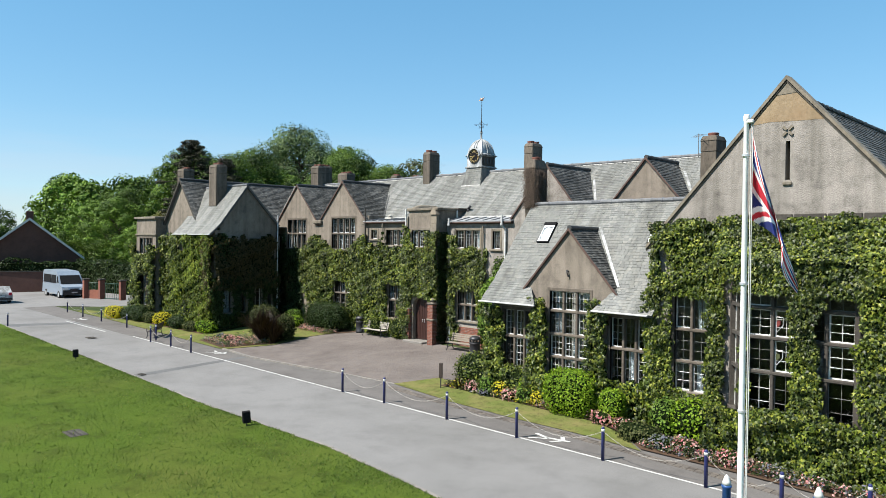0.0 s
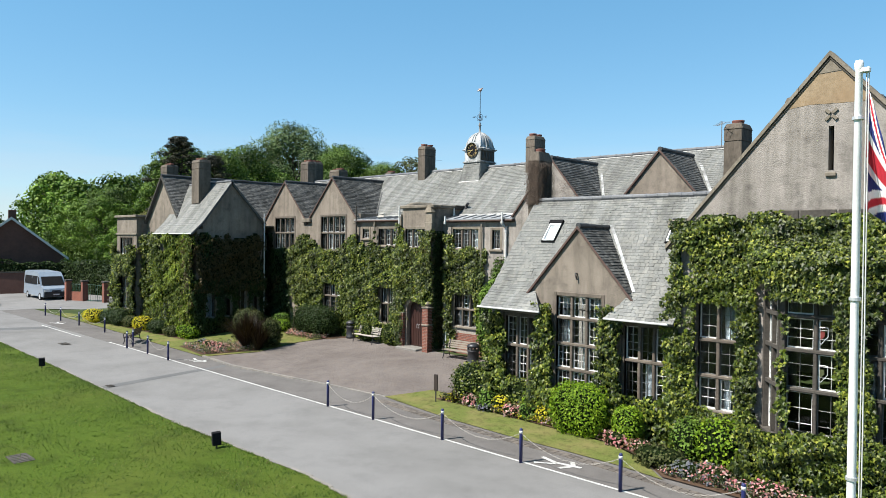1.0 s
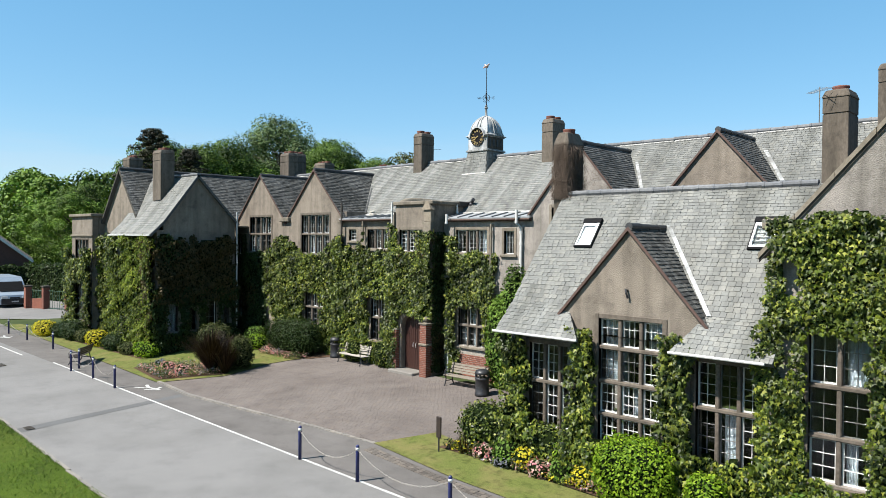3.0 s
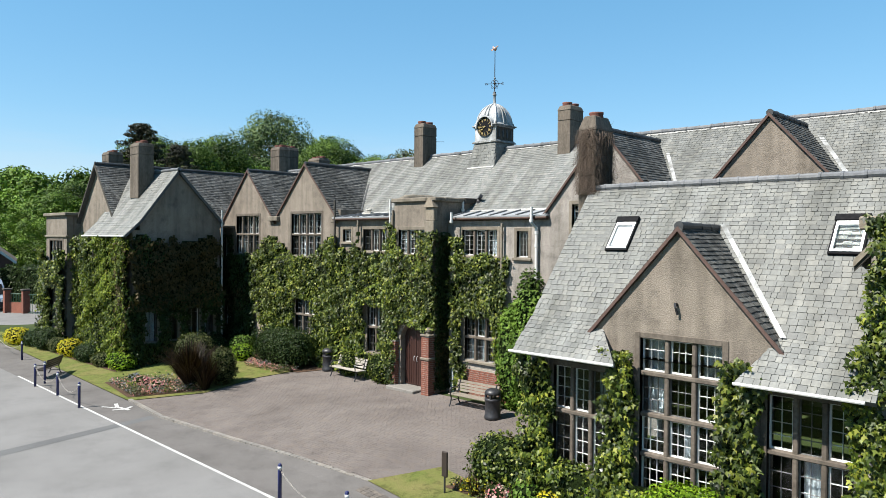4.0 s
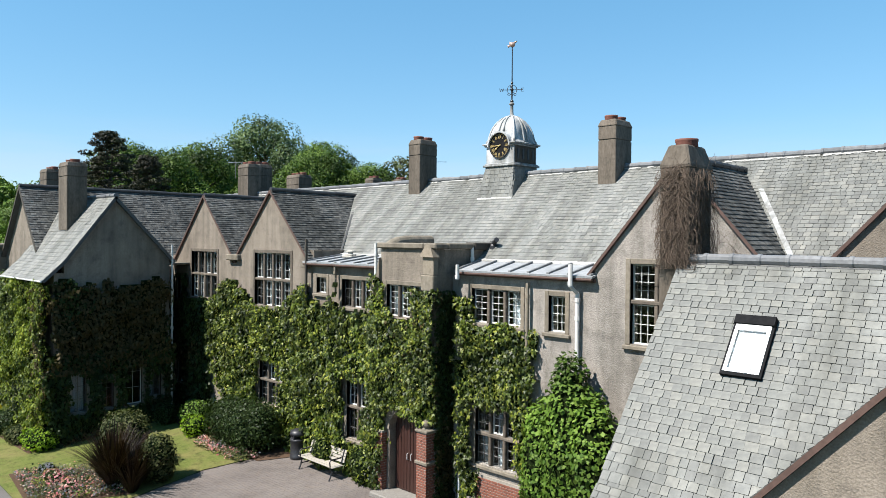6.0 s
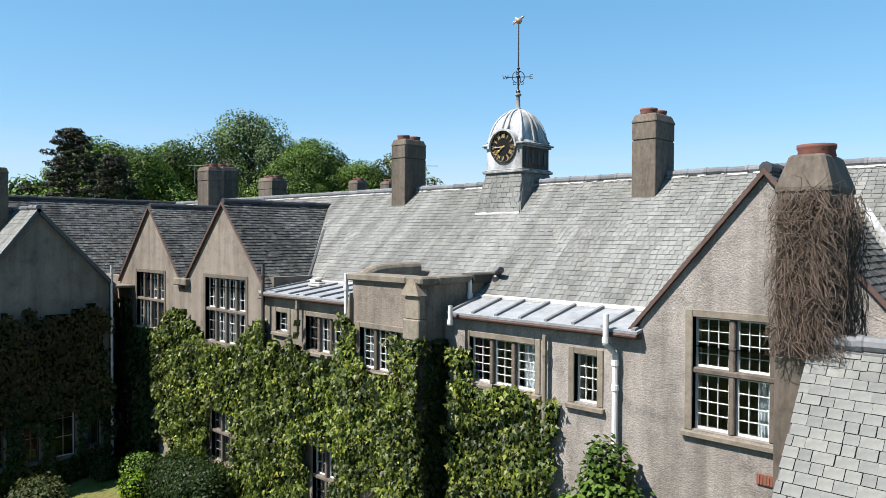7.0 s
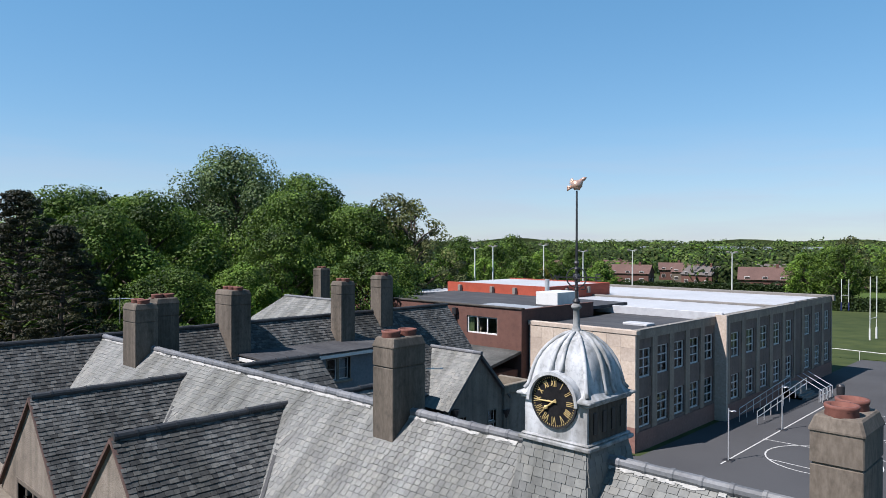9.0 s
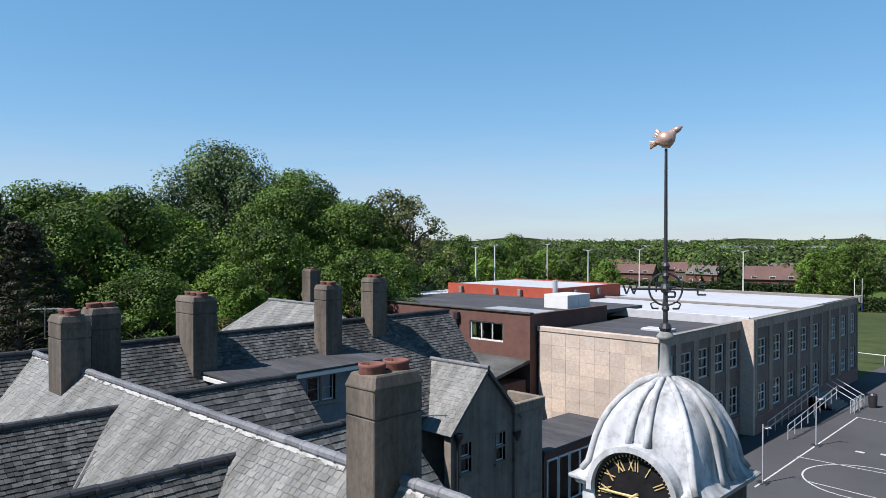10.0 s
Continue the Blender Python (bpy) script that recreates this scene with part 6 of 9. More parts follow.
# dome: square with rounded flanks, swept to a neck
PROFILE = [(0.718, 0.0), (0.653, 0.04), (0.605, 0.12), (0.584, 0.25), (0.562, 0.38), (0.525, 0.52), (0.470, 0.65), (0.394, 0.77), (0.300, 0.87), (0.196, 0.93), (0.100, 0.965), (0.055, 0.985)]


def dome_point(a, r, k):
    """Plan between a square and a circle; k is the squareness."""
    c, s = math.cos(a), math.sin(a)
    q = (abs(c) ** k + abs(s) ** k) ** (-1 / k)
    return r * q * c, r * q * s


g = Geo()
N = 48
rings = []
for i, (r, z) in enumerate(PROFILE):
    k = 9.0 - 6.5 * min(1.0, i / 8)
    ring = []
    for j in range(N):
        x, y = dome_point(2 * math.pi * j / N + math.pi / N, r, k)
        if y < -0.4 and abs(x) < GAP:
            y = max(y, -S1 + 0.06)
        ring.append((TX + x, TY + y, Z2 + 0.05 + z))
    rings.append(ring)
for a, b in zip(rings, rings[1:]):
    for j in range(N):
        l = (j + 1) % N
        g.poly([a[j], a[l], b[l], b[j]])
g.poly(rings[-1])
g.weld()
dome = part("dome", g, "white_metal", tower, "white lead dome with rolled ribs", True)
for q in range(12):
    a = math.pi / 4 + q * math.pi / 6
    off = 0.0 if q % 3 == 0 else 0.06
    ang = a + (0.09 if q % 3 == 1 else (-0.09 if q % 3 == 2 else 0.0))
    g = Geo()
    pts = []
    for i, (r, z) in enumerate(PROFILE[1:]):
        k = 9.0 - 6.5 * min(1.0, (i + 1) / 8)
        x, y = dome_point(ang, r + 0.012, k)
        if not (y < 0 and abs(x) < GAP and z < 0.36):
            pts.append((TX + x, TY + y, Z2 + 0.055 + z))
    g.tube(pts, [0.036] * (len(pts) - 2) + [0.03, 0.02], 8)
    part("rib", g, "white_metal", dome, "", True)
g = Geo()
g.lathe([(0.1, 0), (0.075, 0.04), (0.06, 0.1), (0.05, 0.36), (0.06, 0.385), (0.088, 0.405), (0.09, 0.43), (0.065, 0.46), (0.04, 0.485), (0.0, 0.5)], (TX, TY, Z2 + 1.03), 16)
part("neck", g, "white_metal", tower, "white turned neck", True)

# clock face with gilt numerals, hood over it
CY, CZ, CR = TY - S1 - 0.015, 11.52, 0.41


def ring_arc(g, r0, r1, a0, a1, y, n=40, mat=0, depth=0.0):
    for i in range(n):
        t0, t1 = a0 + (a1 - a0) * i / n, a0 + (a1 - a0) * (i + 1) / n
        q = [(TX + r * math.sin(t), y, CZ + r * math.cos(t)) for r, t in ((r0, t0), (r0, t1), (r1, t1), (r1, t0))]
        if depth:
            g.prism(q, (0, depth, 0), mat)
        else:
            g.poly(q, mat)


g = Geo()
g.prism([(TX + CR * math.sin(2 * math.pi * k / 48), CY - 0.02, CZ + CR * math.cos(2 * math.pi * k / 48)) for k in range(48)], (0, 0.34, 0))
face = part("clock_face", g, "clock_black", tower, "black clock face with gilt Roman numerals")
g = Geo()
ring_arc(g, CR, CR + 0.025, 0, 2 * math.pi, CY - 0.03, 48, 0, 0.3)
part("bezel", g, "black", face)
g = Geo()
ring_arc(g, CR + 0.025, CR + 0.08, -1.62, 1.62, CY - 0.1, 36, 0, 0.55)
g.weld()
part("hood", g, "white_metal", tower, "white lead hood over the clock")
STROKES = {"I": [((0, 0), (0, 1))], "V": [((-0.3, 1), (0, 0)), ((0.3, 1), (0, 0))], "X": [((-0.3, 0), (0.3, 1)), ((0.3, 0), (-0.3, 1))]}
ADV = {"I": 0.34, "V": 0.72, "X": 0.76}
for h, txt in enumerate(["XII", "I", "II", "III", "IIII", "V", "VI", "VII", "VIII", "IX", "X", "XI"]):
    a = 2 * math.pi * h / 12
    g = Geo()
    total = sum(ADV[c] for c in txt)
    p = -total / 2
    s = 0.115
    for c in txt:
        p += ADV[c] / 2
        for q0, q1 in STROKES[c]:
            pts = []
            for qx, qz in (q0, q1):
                lx, lz = (p + qx) * s * 0.72, CR - 0.165 + qz * s
                pts.append((TX + lx * math.cos(a) + lz * math.sin(a), CY - 0.026, CZ - lx * math.sin(a) + lz * math.cos(a)))
            g.tube(pts, 0.0068, 4)
        p += ADV[c] / 2
    part("numeral", g, "gilt", face)
g = Geo()
for k in range(60):
    a = 2 * math.pi * k / 60
    g.tube([(TX + r * math.sin(a), CY - 0.024, CZ + r * math.cos(a)) for r in (CR - 0.035, CR - 0.01)], 0.006, 4)
part("minute_ring", g, "gilt", face, kind="stuff")
for ang, ln, w in ((math.radians(233), 0.25, 0.016), (math.radians(269), 0.375, 0.015)):
    g = Geo()
    pts = [(TX + r * math.sin(ang), CY - 0.04, CZ + r * math.cos(ang)) for r in (-0.06, 0.0, ln * 0.55, ln * 0.72, ln)]
    g.tube(pts, [w, w, w * 0.8, w * (2.4 if ln < 0.3 else 0.8), w * 0.3], 6)
    part("clock_hand", g, "gilt", face)

# weather vane
vane = base_empty("weather_vane", (TX, TY, 13.15), "black iron weather vane with a gilt bird on a tall rod", "weather vane")
g = Geo()
g.tube([(TX, TY, 13.0), (TX, TY, 13.6), (TX, TY, 13.9), (TX, TY, 14.95)], [0.026, 0.024, 0.02, 0.015], 10)
rod = part("rod", g, "black", vane)
for z, r in ((13.1, 0.065), (13.3, 0.04), (13.51, 0.06), (13.64, 0.04), (13.74, 0.045)):
    g = Geo()
    g.lathe([(0.0, -r), (r * 0.7, -r * 0.7), (r, 0), (r * 0.7, r * 0.7), (0.0, r)], (TX, TY, z), 12)
    part("knop", g, "black", rod)
VT = math.radians(35)
dx, dy = math.cos(VT), math.sin(VT)
for s in range(4):
    a = VT + s * math.pi / 2
    g = Geo()
    ax, ay = math.cos(a), math.sin(a)
    g.tube([(TX, TY, 13.5), (TX + ax * 0.33, TY + ay * 0.33, 13.5)], 0.011, 6)
    g.tube([(TX + ax * r, TY + ay * r, 13.5 + z) for r, z in ((0.07, -0.2), (0.13, -0.2), (0.15, -0.15), (0.11, -0.13))], 0.01, 6)
    arm = part("arm", g, "black", vane)
    cx, cy, cz = TX + ax * 0.355, TY + ay * 0.355, 13.5
    rx, ry = -ay, ax
    lines = {0: [((-0.05, -0.07), (-0.05, 0.07)), ((-0.05, 0.07), (0.06, 0.07)), ((-0.05, 0), (0.04, 0)), ((-0.05, -0.07), (0.06, -0.07))],
             1: [((-0.06, -0.07), (-0.06, 0.07)), ((-0.06, 0.07), (0.06, -0.07)), ((0.06, -0.07), (0.06, 0.07))],
             2: [((-0.1, 0.07), (-0.05, -0.07)), ((-0.05, -0.07), (0, 0.05)), ((0, 0.05), (0.05, -0.07)), ((0.05, -0.07), (0.1, 0.07))],
             3: [((0.06, 0.06), (-0.05, 0.06)), ((-0.05, 0.06), (-0.05, 0.0)), ((-0.05, 0.0), (0.05, 0.0)), ((0.05, 0.0), (0.05, -0.07)), ((0.05, -0.07), (-0.06, -0.07))]}[s]
    g = Geo()
    ux, uy = (dx, dy) if s % 2 else (dx, dy)
    for p, q in lines:
        g.tube([(cx + ux * p[0] * 0.75, cy + uy * p[0] * 0.75, cz + p[1] * 0.75), (cx + ux * q[0] * 0.75, cy + uy * q[0] * 0.75, cz + q[1] * 0.75)], 0.01, 5)
    part("letter", g, "black", arm)
g = Geo()
ring = [(TX + dx * 0.165 * math.cos(t), TY + dy * 0.165 * math.cos(t), 13.5 + 0.165 * math.sin(t)) for t in [2 * math.pi * k / 28 for k in range(29)]]
g.tube(ring, 0.011, 6, 0, False)
part("hoop", g, "black", vane)
# bird: body, spread wing, tail and beak
g = Geo()
bz = 15.0
B = lambda a, z, o=0.0: (TX + 0.52 * (dx * a - dy * o), TY + 0.52 * (dy * a + dx * o), bz + 0.52 * z)
g.tube([B(-0.16, 0.0), B(-0.1, 0.05), B(0.0, 0.08), B(0.08, 0.14), B(0.13, 0.21), B(0.17, 0.25)], [0.02, 0.07, 0.095, 0.07, 0.04, 0.03], 10)
g.tube([B(0.15, 0.24), B(0.24, 0.29), B(0.31, 0.33)], [0.035, 0.03, 0.006], 8)
for k in range(5):
    z0, z1 = 0.1, 0.30 - 0.06 * k
    g.prism([B(0.02 - 0.03 * k, z0, 0.03), B(-0.05 - 0.03 * k, z0, 0.03), B(-0.22 - 0.02 * k, z1 - 0.03, 0.05 + 0.01 * k), B(-0.14 + 0.015 * k, z1 + 0.01, 0.05 + 0.01 * k)], (-dy * 0.012, dx * 0.012, 0))
for k in range(3):
    g.prism([B(-0.12, 0.0), B(-0.12, 0.05), B(-0.32, 0.06 - 0.05 * k), B(-0.3, -0.01 - 0.05 * k)], (-dy * 0.012, dx * 0.012, 0))
g.tube([B(0, -0.07), B(0, 0.02)], [0.05, 0.02], 8)
part("bird", g, "copper", vane, "gilt copper bird with spread wing", True)
# ---- ivy and other plants ----
def ivy_patch(P, normal, u0, v0, u1, v1, holes=(), density=200, size=0.13, thick=0.22, seed=1, edge=0.22, mats=("ivy",), shape=LOBED, parent=None, extra=None, base=0.03, label=""):
    """Climbing leaves over a matted bed on one wall, ragged at the edges and round openings."""
    rs = np.random.RandomState(seed)
    n = int((u1 - u0) * (v1 - v0) * density * (2.0 if shape is LOBED else 1.6))
    u, v = rs.uniform(u0, u1, n), rs.uniform(v0, v1, n)

    def keep(u, v, soft):
        e = edge * (wave(u * 2.3, v * 2.3, seed) * 0.7 + wave(u * 7, v * 7, seed + 3) * 0.3)
        k = (u > u0 + edge + e - soft) & (u < u1 - edge - e + soft) & (v < v1 - edge + 1.4 * e + soft) & (v > v0 + 0.02)
        he = 0.06 + 0.09 * wave(u * 5, v * 5, seed + 7)
        for a, b, c, d in holes:
            k &= ~((u > a - he + soft) & (u < c + he - soft) & (v > b + 0.1 * wave(u * 4, v, seed) + soft) & (v < d + he - soft))
        if extra is not None:
            k &= extra(u, v)
        return k

    k = keep(u, v, 0.05)
    u, v = u[k], v[k]
    def swell(u, v):
        return np.clip(0.45 + 0.45 * wave(u * 1.5, v * 0.9, seed + 11) + 0.4 * wave(u * 4.2, v * 3.4, seed + 2), 0.0, 1.3)

    bulge = swell(u, v)
    d = base + thick * (0.12 + 1.1 * bulge + rs.uniform(-0.22, 0.36, len(u)))
    pos = np.array([np.broadcast_to(np.asarray(c, float), u.shape) for c in P(u, v, d)]).T
    nor = np.array(normal, float)[None] + rs.normal(size=(len(u), 3)) * 0.5 + np.array([0, 0, 0.4])[None]
    mat_of = None
    if len(mats) > 1:
        mat_of = (wave(u * 0.9, v * 0.5, seed + 20) + rs.normal(size=len(u)) * 0.25 > 0.55).astype(int)
    me = leaf_mesh("ivy_leaves", pos, nor, (0.74 if shape is LOBED else 0.75) * size * rs.uniform(0.55, 1.35, len(u)), list(mats), shape, 0.85, rs, 0.3, mat_of)
    # matted bed behind the leaves, coloured near-black as the shade in their gaps
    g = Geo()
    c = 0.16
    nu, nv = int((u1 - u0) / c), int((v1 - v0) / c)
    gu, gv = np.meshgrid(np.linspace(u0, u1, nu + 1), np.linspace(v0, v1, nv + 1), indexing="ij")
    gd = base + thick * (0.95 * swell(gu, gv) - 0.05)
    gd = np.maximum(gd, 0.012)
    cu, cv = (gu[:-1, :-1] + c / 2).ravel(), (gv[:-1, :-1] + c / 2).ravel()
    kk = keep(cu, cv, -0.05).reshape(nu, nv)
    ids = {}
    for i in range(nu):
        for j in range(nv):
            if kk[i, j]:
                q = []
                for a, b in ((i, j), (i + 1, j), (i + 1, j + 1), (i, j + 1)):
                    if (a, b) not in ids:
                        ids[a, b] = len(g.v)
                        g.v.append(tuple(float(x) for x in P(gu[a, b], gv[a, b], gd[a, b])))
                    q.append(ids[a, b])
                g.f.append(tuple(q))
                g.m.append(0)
    return me, g


def ivy(name_at, patches, label, group="ivy on the school"):
    e = base_empty("ivy", name_at, label, "ivy", group)
    for args, kw in patches:
        me, g = ivy_patch(*args, **kw)
        part("leaves", me, None, e, kind="stuff")
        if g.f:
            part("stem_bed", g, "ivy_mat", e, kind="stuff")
    return e


FY, FX = (0, -1, 0), (1, 0, 0)
ivy((16.8, -1.8, 0.1), [
    ((wall_y(yB), FY, 12.35, 0.1, 21.1, 7.35), dict(holes=[BIG[0], (15.1, -1, 20.1, 5.5), (12.9, 5.35, 13.15, 6.1), (12.85, 3.6, 13.0, 4.5)], density=440, size=0.135, thick=0.3, seed=2, mats=("ivy", "ivy_bright"))),
    ((wall_y(-1.95), FY, 15.0, 5.3, 21.0, 7.25), dict(density=440, size=0.135, thick=0.5, seed=3, mats=("ivy", "ivy_bright"), base=0.03)),
    ((wall_y(-2.86), FY, 15.5, 4.95, 19.6, 6.15), dict(density=440, size=0.135, thick=0.22, seed=31)),
    ((lambda u, v, d=0.0: (u, -2.98 + 0.72 * v - 0.7 * d, 5.75 + 0.7 * v + 0.7 * d), (0, -0.7, 0.7), 15.1, 0.0, 20.2, 1.6), dict(density=420, size=0.135, thick=0.25, seed=32)),
    ((wall_y(-2.74), FY, 17.2, 0.5, 18.35, 5.7), dict(density=440, size=0.13, thick=0.25, seed=4)),
    ((wall_y(-2.74), FY, 18.9, 0.2, 21.1, 6.2), dict(density=420, size=0.13, thick=0.3, seed=5, mats=("ivy", "ivy_bright"))),
    ((wall_y(-2.74), FY, 15.85, 1.0, 16.4, 4.9), dict(density=220, size=0.15, thick=0.15, seed=6)),
    ((wall_y(-2.8), FY, 15.0, 0.0, 21.2, 1.9), dict(density=460, size=0.135, thick=0.65, seed=7, mats=("ivy", "ivy_bright"))),
], "dense green creeper covering the big gable front")
ivy((8.9, -1.6, 0.2), [
    ((wall_y(yW), FY, 4.9, 0.1, 6.1, 4.05), dict(density=300, size=0.16, thick=0.45, seed=8)),
    ((wall_y(yW), FY, 7.2, 0.1, 8.3, 4.5), dict(density=320, size=0.16, thick=0.5, seed=9)),
    ((wall_y(yW), FY, 9.75, 0.1, 11.0, 4.4), dict(density=320, size=0.16, thick=0.45, seed=10)),
    ((wall_y(yW), FY, 12.1, 0.1, 12.9, 5.0), dict(density=300, size=0.16, thick=0.4, seed=12)),
    ((wall_y(yW), FY, 4.7, 0.1, 12.8, 1.75), dict(density=220, size=0.16, thick=0.6, seed=13, edge=0.3)),
], "green creeper climbing between the low range windows")
ivy((-1.5, 3.7, 0.6), [
    ((wall_y(yR), FY, -3.3, 0.8, -0.2, 6.2), dict(holes=[(-2.54, 1.9, -1.02, 3.65), (-2.3, 0, 0.3, 2.05)], density=230, size=0.15, thick=0.28, seed=14)),
    ((wall_y(yR), FY, -3.35, 5.4, -2.45, 7.0), dict(density=230, size=0.15, thick=0.35, seed=15)),
    ((wall_y(yP), FY, -6.05, 3.0, -3.45, 6.3), dict(holes=[(-5.3, 2.0, -4.15, 3.2), (-4.5, 3.4, -4.2, 5.2)], density=240, size=0.15, thick=0.28, seed=16, mats=("ivy", "ivy_brown"))),
    ((wall_y(yP), FY, -6.35, 0.75, -5.38, 7.3), dict(holes=[(-5.55, 6.1, -3.5, 7.2)], density=260, size=0.15, thick=0.3, seed=17)),
    ((wall_y(yP), FY, -4.4, 3.1, -3.25, 7.0), dict(density=280, size=0.15, thick=0.35, seed=18, edge=0.1)),
    # east side of the porch: dark leaf colours stand in for its shade
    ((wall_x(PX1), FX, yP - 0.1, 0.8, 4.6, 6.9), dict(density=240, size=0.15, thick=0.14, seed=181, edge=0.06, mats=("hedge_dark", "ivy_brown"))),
], "green creeper round the arched porch, leaf colours darkened for shade on its east side")


def left_top(u, v):
    top = 5.9 + 0.75 * np.exp(-((u + 15.3) / 1.0) ** 2) + 0.85 * np.exp(-((u + 10.3) / 0.75) ** 2) + 0.7 * np.exp(-((u + 8.3) / 0.35) ** 2) + 0.5 * np.exp(-((u + 6.0) / 0.3) ** 2)
    return (v < top + 0.25 * wave(u * 6, v * 3, 5)) & (u > -17.0 + 0.5 * wave(v * 2.2, u * 0.1, 9) - 0.35 * (v - 4))


ivy((-11, 4.1, 0.6), [
    ((wall_y(yG), FY, -17.3, 0.5, -9.8, 7.3), dict(holes=G_WIN, density=210, size=0.16, thick=0.35, seed=19, extra=left_top)),
    ((wall_y(yL), FY, -10.6, 0.5, -5.3, 7.2), dict(holes=BAY_L, density=220, size=0.16, thick=0.35, seed=20, extra=left_top)),
], "thick green creeper over the school front")
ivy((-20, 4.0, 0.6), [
    # dark leaf colours put the shade of the corner into the creeper
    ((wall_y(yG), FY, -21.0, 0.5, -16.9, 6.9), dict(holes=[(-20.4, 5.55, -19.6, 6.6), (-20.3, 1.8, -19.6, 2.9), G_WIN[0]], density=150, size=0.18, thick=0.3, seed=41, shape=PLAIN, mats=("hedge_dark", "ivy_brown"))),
], "creeper in the corner by the wing, leaf colours darkened for shade")
ivy((-21.5, -1.6, 0.4), [
    ((wall_y(-1.5), FY, -24.7, 0.2, -18.6, 6.75), dict(holes=[(-23.6, 5.5, -22.8, 6.5)], density=330, size=0.15, thick=0.5, seed=22, shape=PLAIN, mats=("ivy_bright", "ivy"))),
    ((wall_y(-1.62), FY, -20.3, 0.2, -18.65, 6.5), dict(density=300, size=0.14, thick=0.35, seed=23, shape=PLAIN, mats=("ivy_brown", "ivy_bright"))),
    # east wall: brown and dark leaf colours stand in for its shade
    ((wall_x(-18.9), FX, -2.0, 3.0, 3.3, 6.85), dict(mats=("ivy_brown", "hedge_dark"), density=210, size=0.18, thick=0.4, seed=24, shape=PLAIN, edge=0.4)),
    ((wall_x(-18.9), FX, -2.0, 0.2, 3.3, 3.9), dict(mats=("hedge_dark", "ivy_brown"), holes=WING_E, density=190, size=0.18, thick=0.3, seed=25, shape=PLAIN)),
], "mixed green and withered creeper on the gabled wing, leaf colours darkened for shade on its east side")
ivy((-28, -1.2, 0.3), [
    ((wall_y(-0.8), FY, -28.6, 0.2, -23.4, 6.9), dict(density=230, size=0.17, thick=0.5, seed=26, shape=PLAIN, edge=0.4)),
    ((wall_y(-1.55), FY, -32.2, 0.2, -27.3, 6.2), dict(holes=[(-30.9, 5.1, -28.7, 6.3), (-30.2, 1.2, -28.7, 3.6)], density=230, size=0.17, thick=0.5, seed=27, shape=PLAIN, edge=0.4)),
], "green creeper on the far bay")

# bare twigs on the low range chimney
cr = random.Random(41)
g = Geo()
for k in range(1700):
    if cr.random() < 0.62:
        p = Vector((cr.uniform(4.74, 5.27), 1.12 - cr.uniform(0, 0.13), 7.95 + 1.7 * cr.random() ** 0.8))
    else:
        p = Vector((5.27 + cr.uniform(0, 0.14), cr.uniform(1.1, 2.0), cr.uniform(7.9, 9.6)))
    d = Vector((cr.gauss(0, 0.3), cr.gauss(0, 0.12), cr.gauss(-0.7, 0.45)))
    pts = [p]
    for s in range(4):
        d = (d + Vector((cr.gauss(0, 0.4), cr.gauss(0, 0.2), cr.gauss(-0.1, 0.35)))).normalized()
        q = pts[-1] + d * cr.uniform(0.05, 0.13)
        if 4.72 < q.x < 5.25 and 1.15 < q.y < 2.05:
            q.y = 1.12
        q.x, q.y, q.z = max(4.68, min(q.x, 5.42)), max(q.y, 0.93), max(q.z, 7.85)
        pts.append(q)
    g.tube(pts, [0.0042, 0.004, 0.0036, 0.003, 0.0015], 3, 0, False)
twigs = base_empty("dead_creeper", (5.05, 0.9, 7.6), "tangle of bare brown creeper stems round the chimney", "creeper")
part("stem_tangle", g, "twig", twigs, kind="stuff")
g = Geo()
for k in range(90):
    p = Vector((cr.uniform(3.9, 4.8), 4.43, cr.uniform(6.3, 9.2)))
    d = Vector((cr.gauss(0.1, 0.4), 0, cr.gauss(-0.3, 0.7)))
    pts = [p]
    for s in range(4):
        d = (d + Vector((cr.gauss(0, 0.4), 0, cr.gauss(0, 0.4)))).normalized()
        pts.append(pts[-1] + d * cr.uniform(0.1, 0.25))
    g.tube(pts, 0.0028, 3, 0, False)
part("wall_creeper", g, "twig", twigs, kind="stuff")


# shrubs
def blob_points(rs, n, rx, ry, h, boxy, under=0.1):
    """Points and outward directions on an uneven rounded shrub that stands on z = 0."""
    d = rs.normal(size=(n, 3))
    d /= np.linalg.norm(d, axis=1, keepdims=True)
    q = (np.abs(d) ** boxy).sum(1, keepdims=True) ** (-1 / boxy)
    p = d * q
    s = 1 + 0.10 * wave(p[:, 0] * 4 + 1, p[:, 1] * 4 + p[:, 2] * 3, rs.uniform(0, 9)) + 0.05 * wave(p[:, 0] * 11, p[:, 2] * 11, rs.uniform(0, 9))
    p *= (s * rs.uniform(0.86, 1.04, n))[:, None]
    z = (p[:, 2] + 1 - under) / (2 - under) * h
    return np.stack([p[:, 0] * rx, p[:, 1] * ry, z], -1)[z > 0.0], d[z > 0.0]




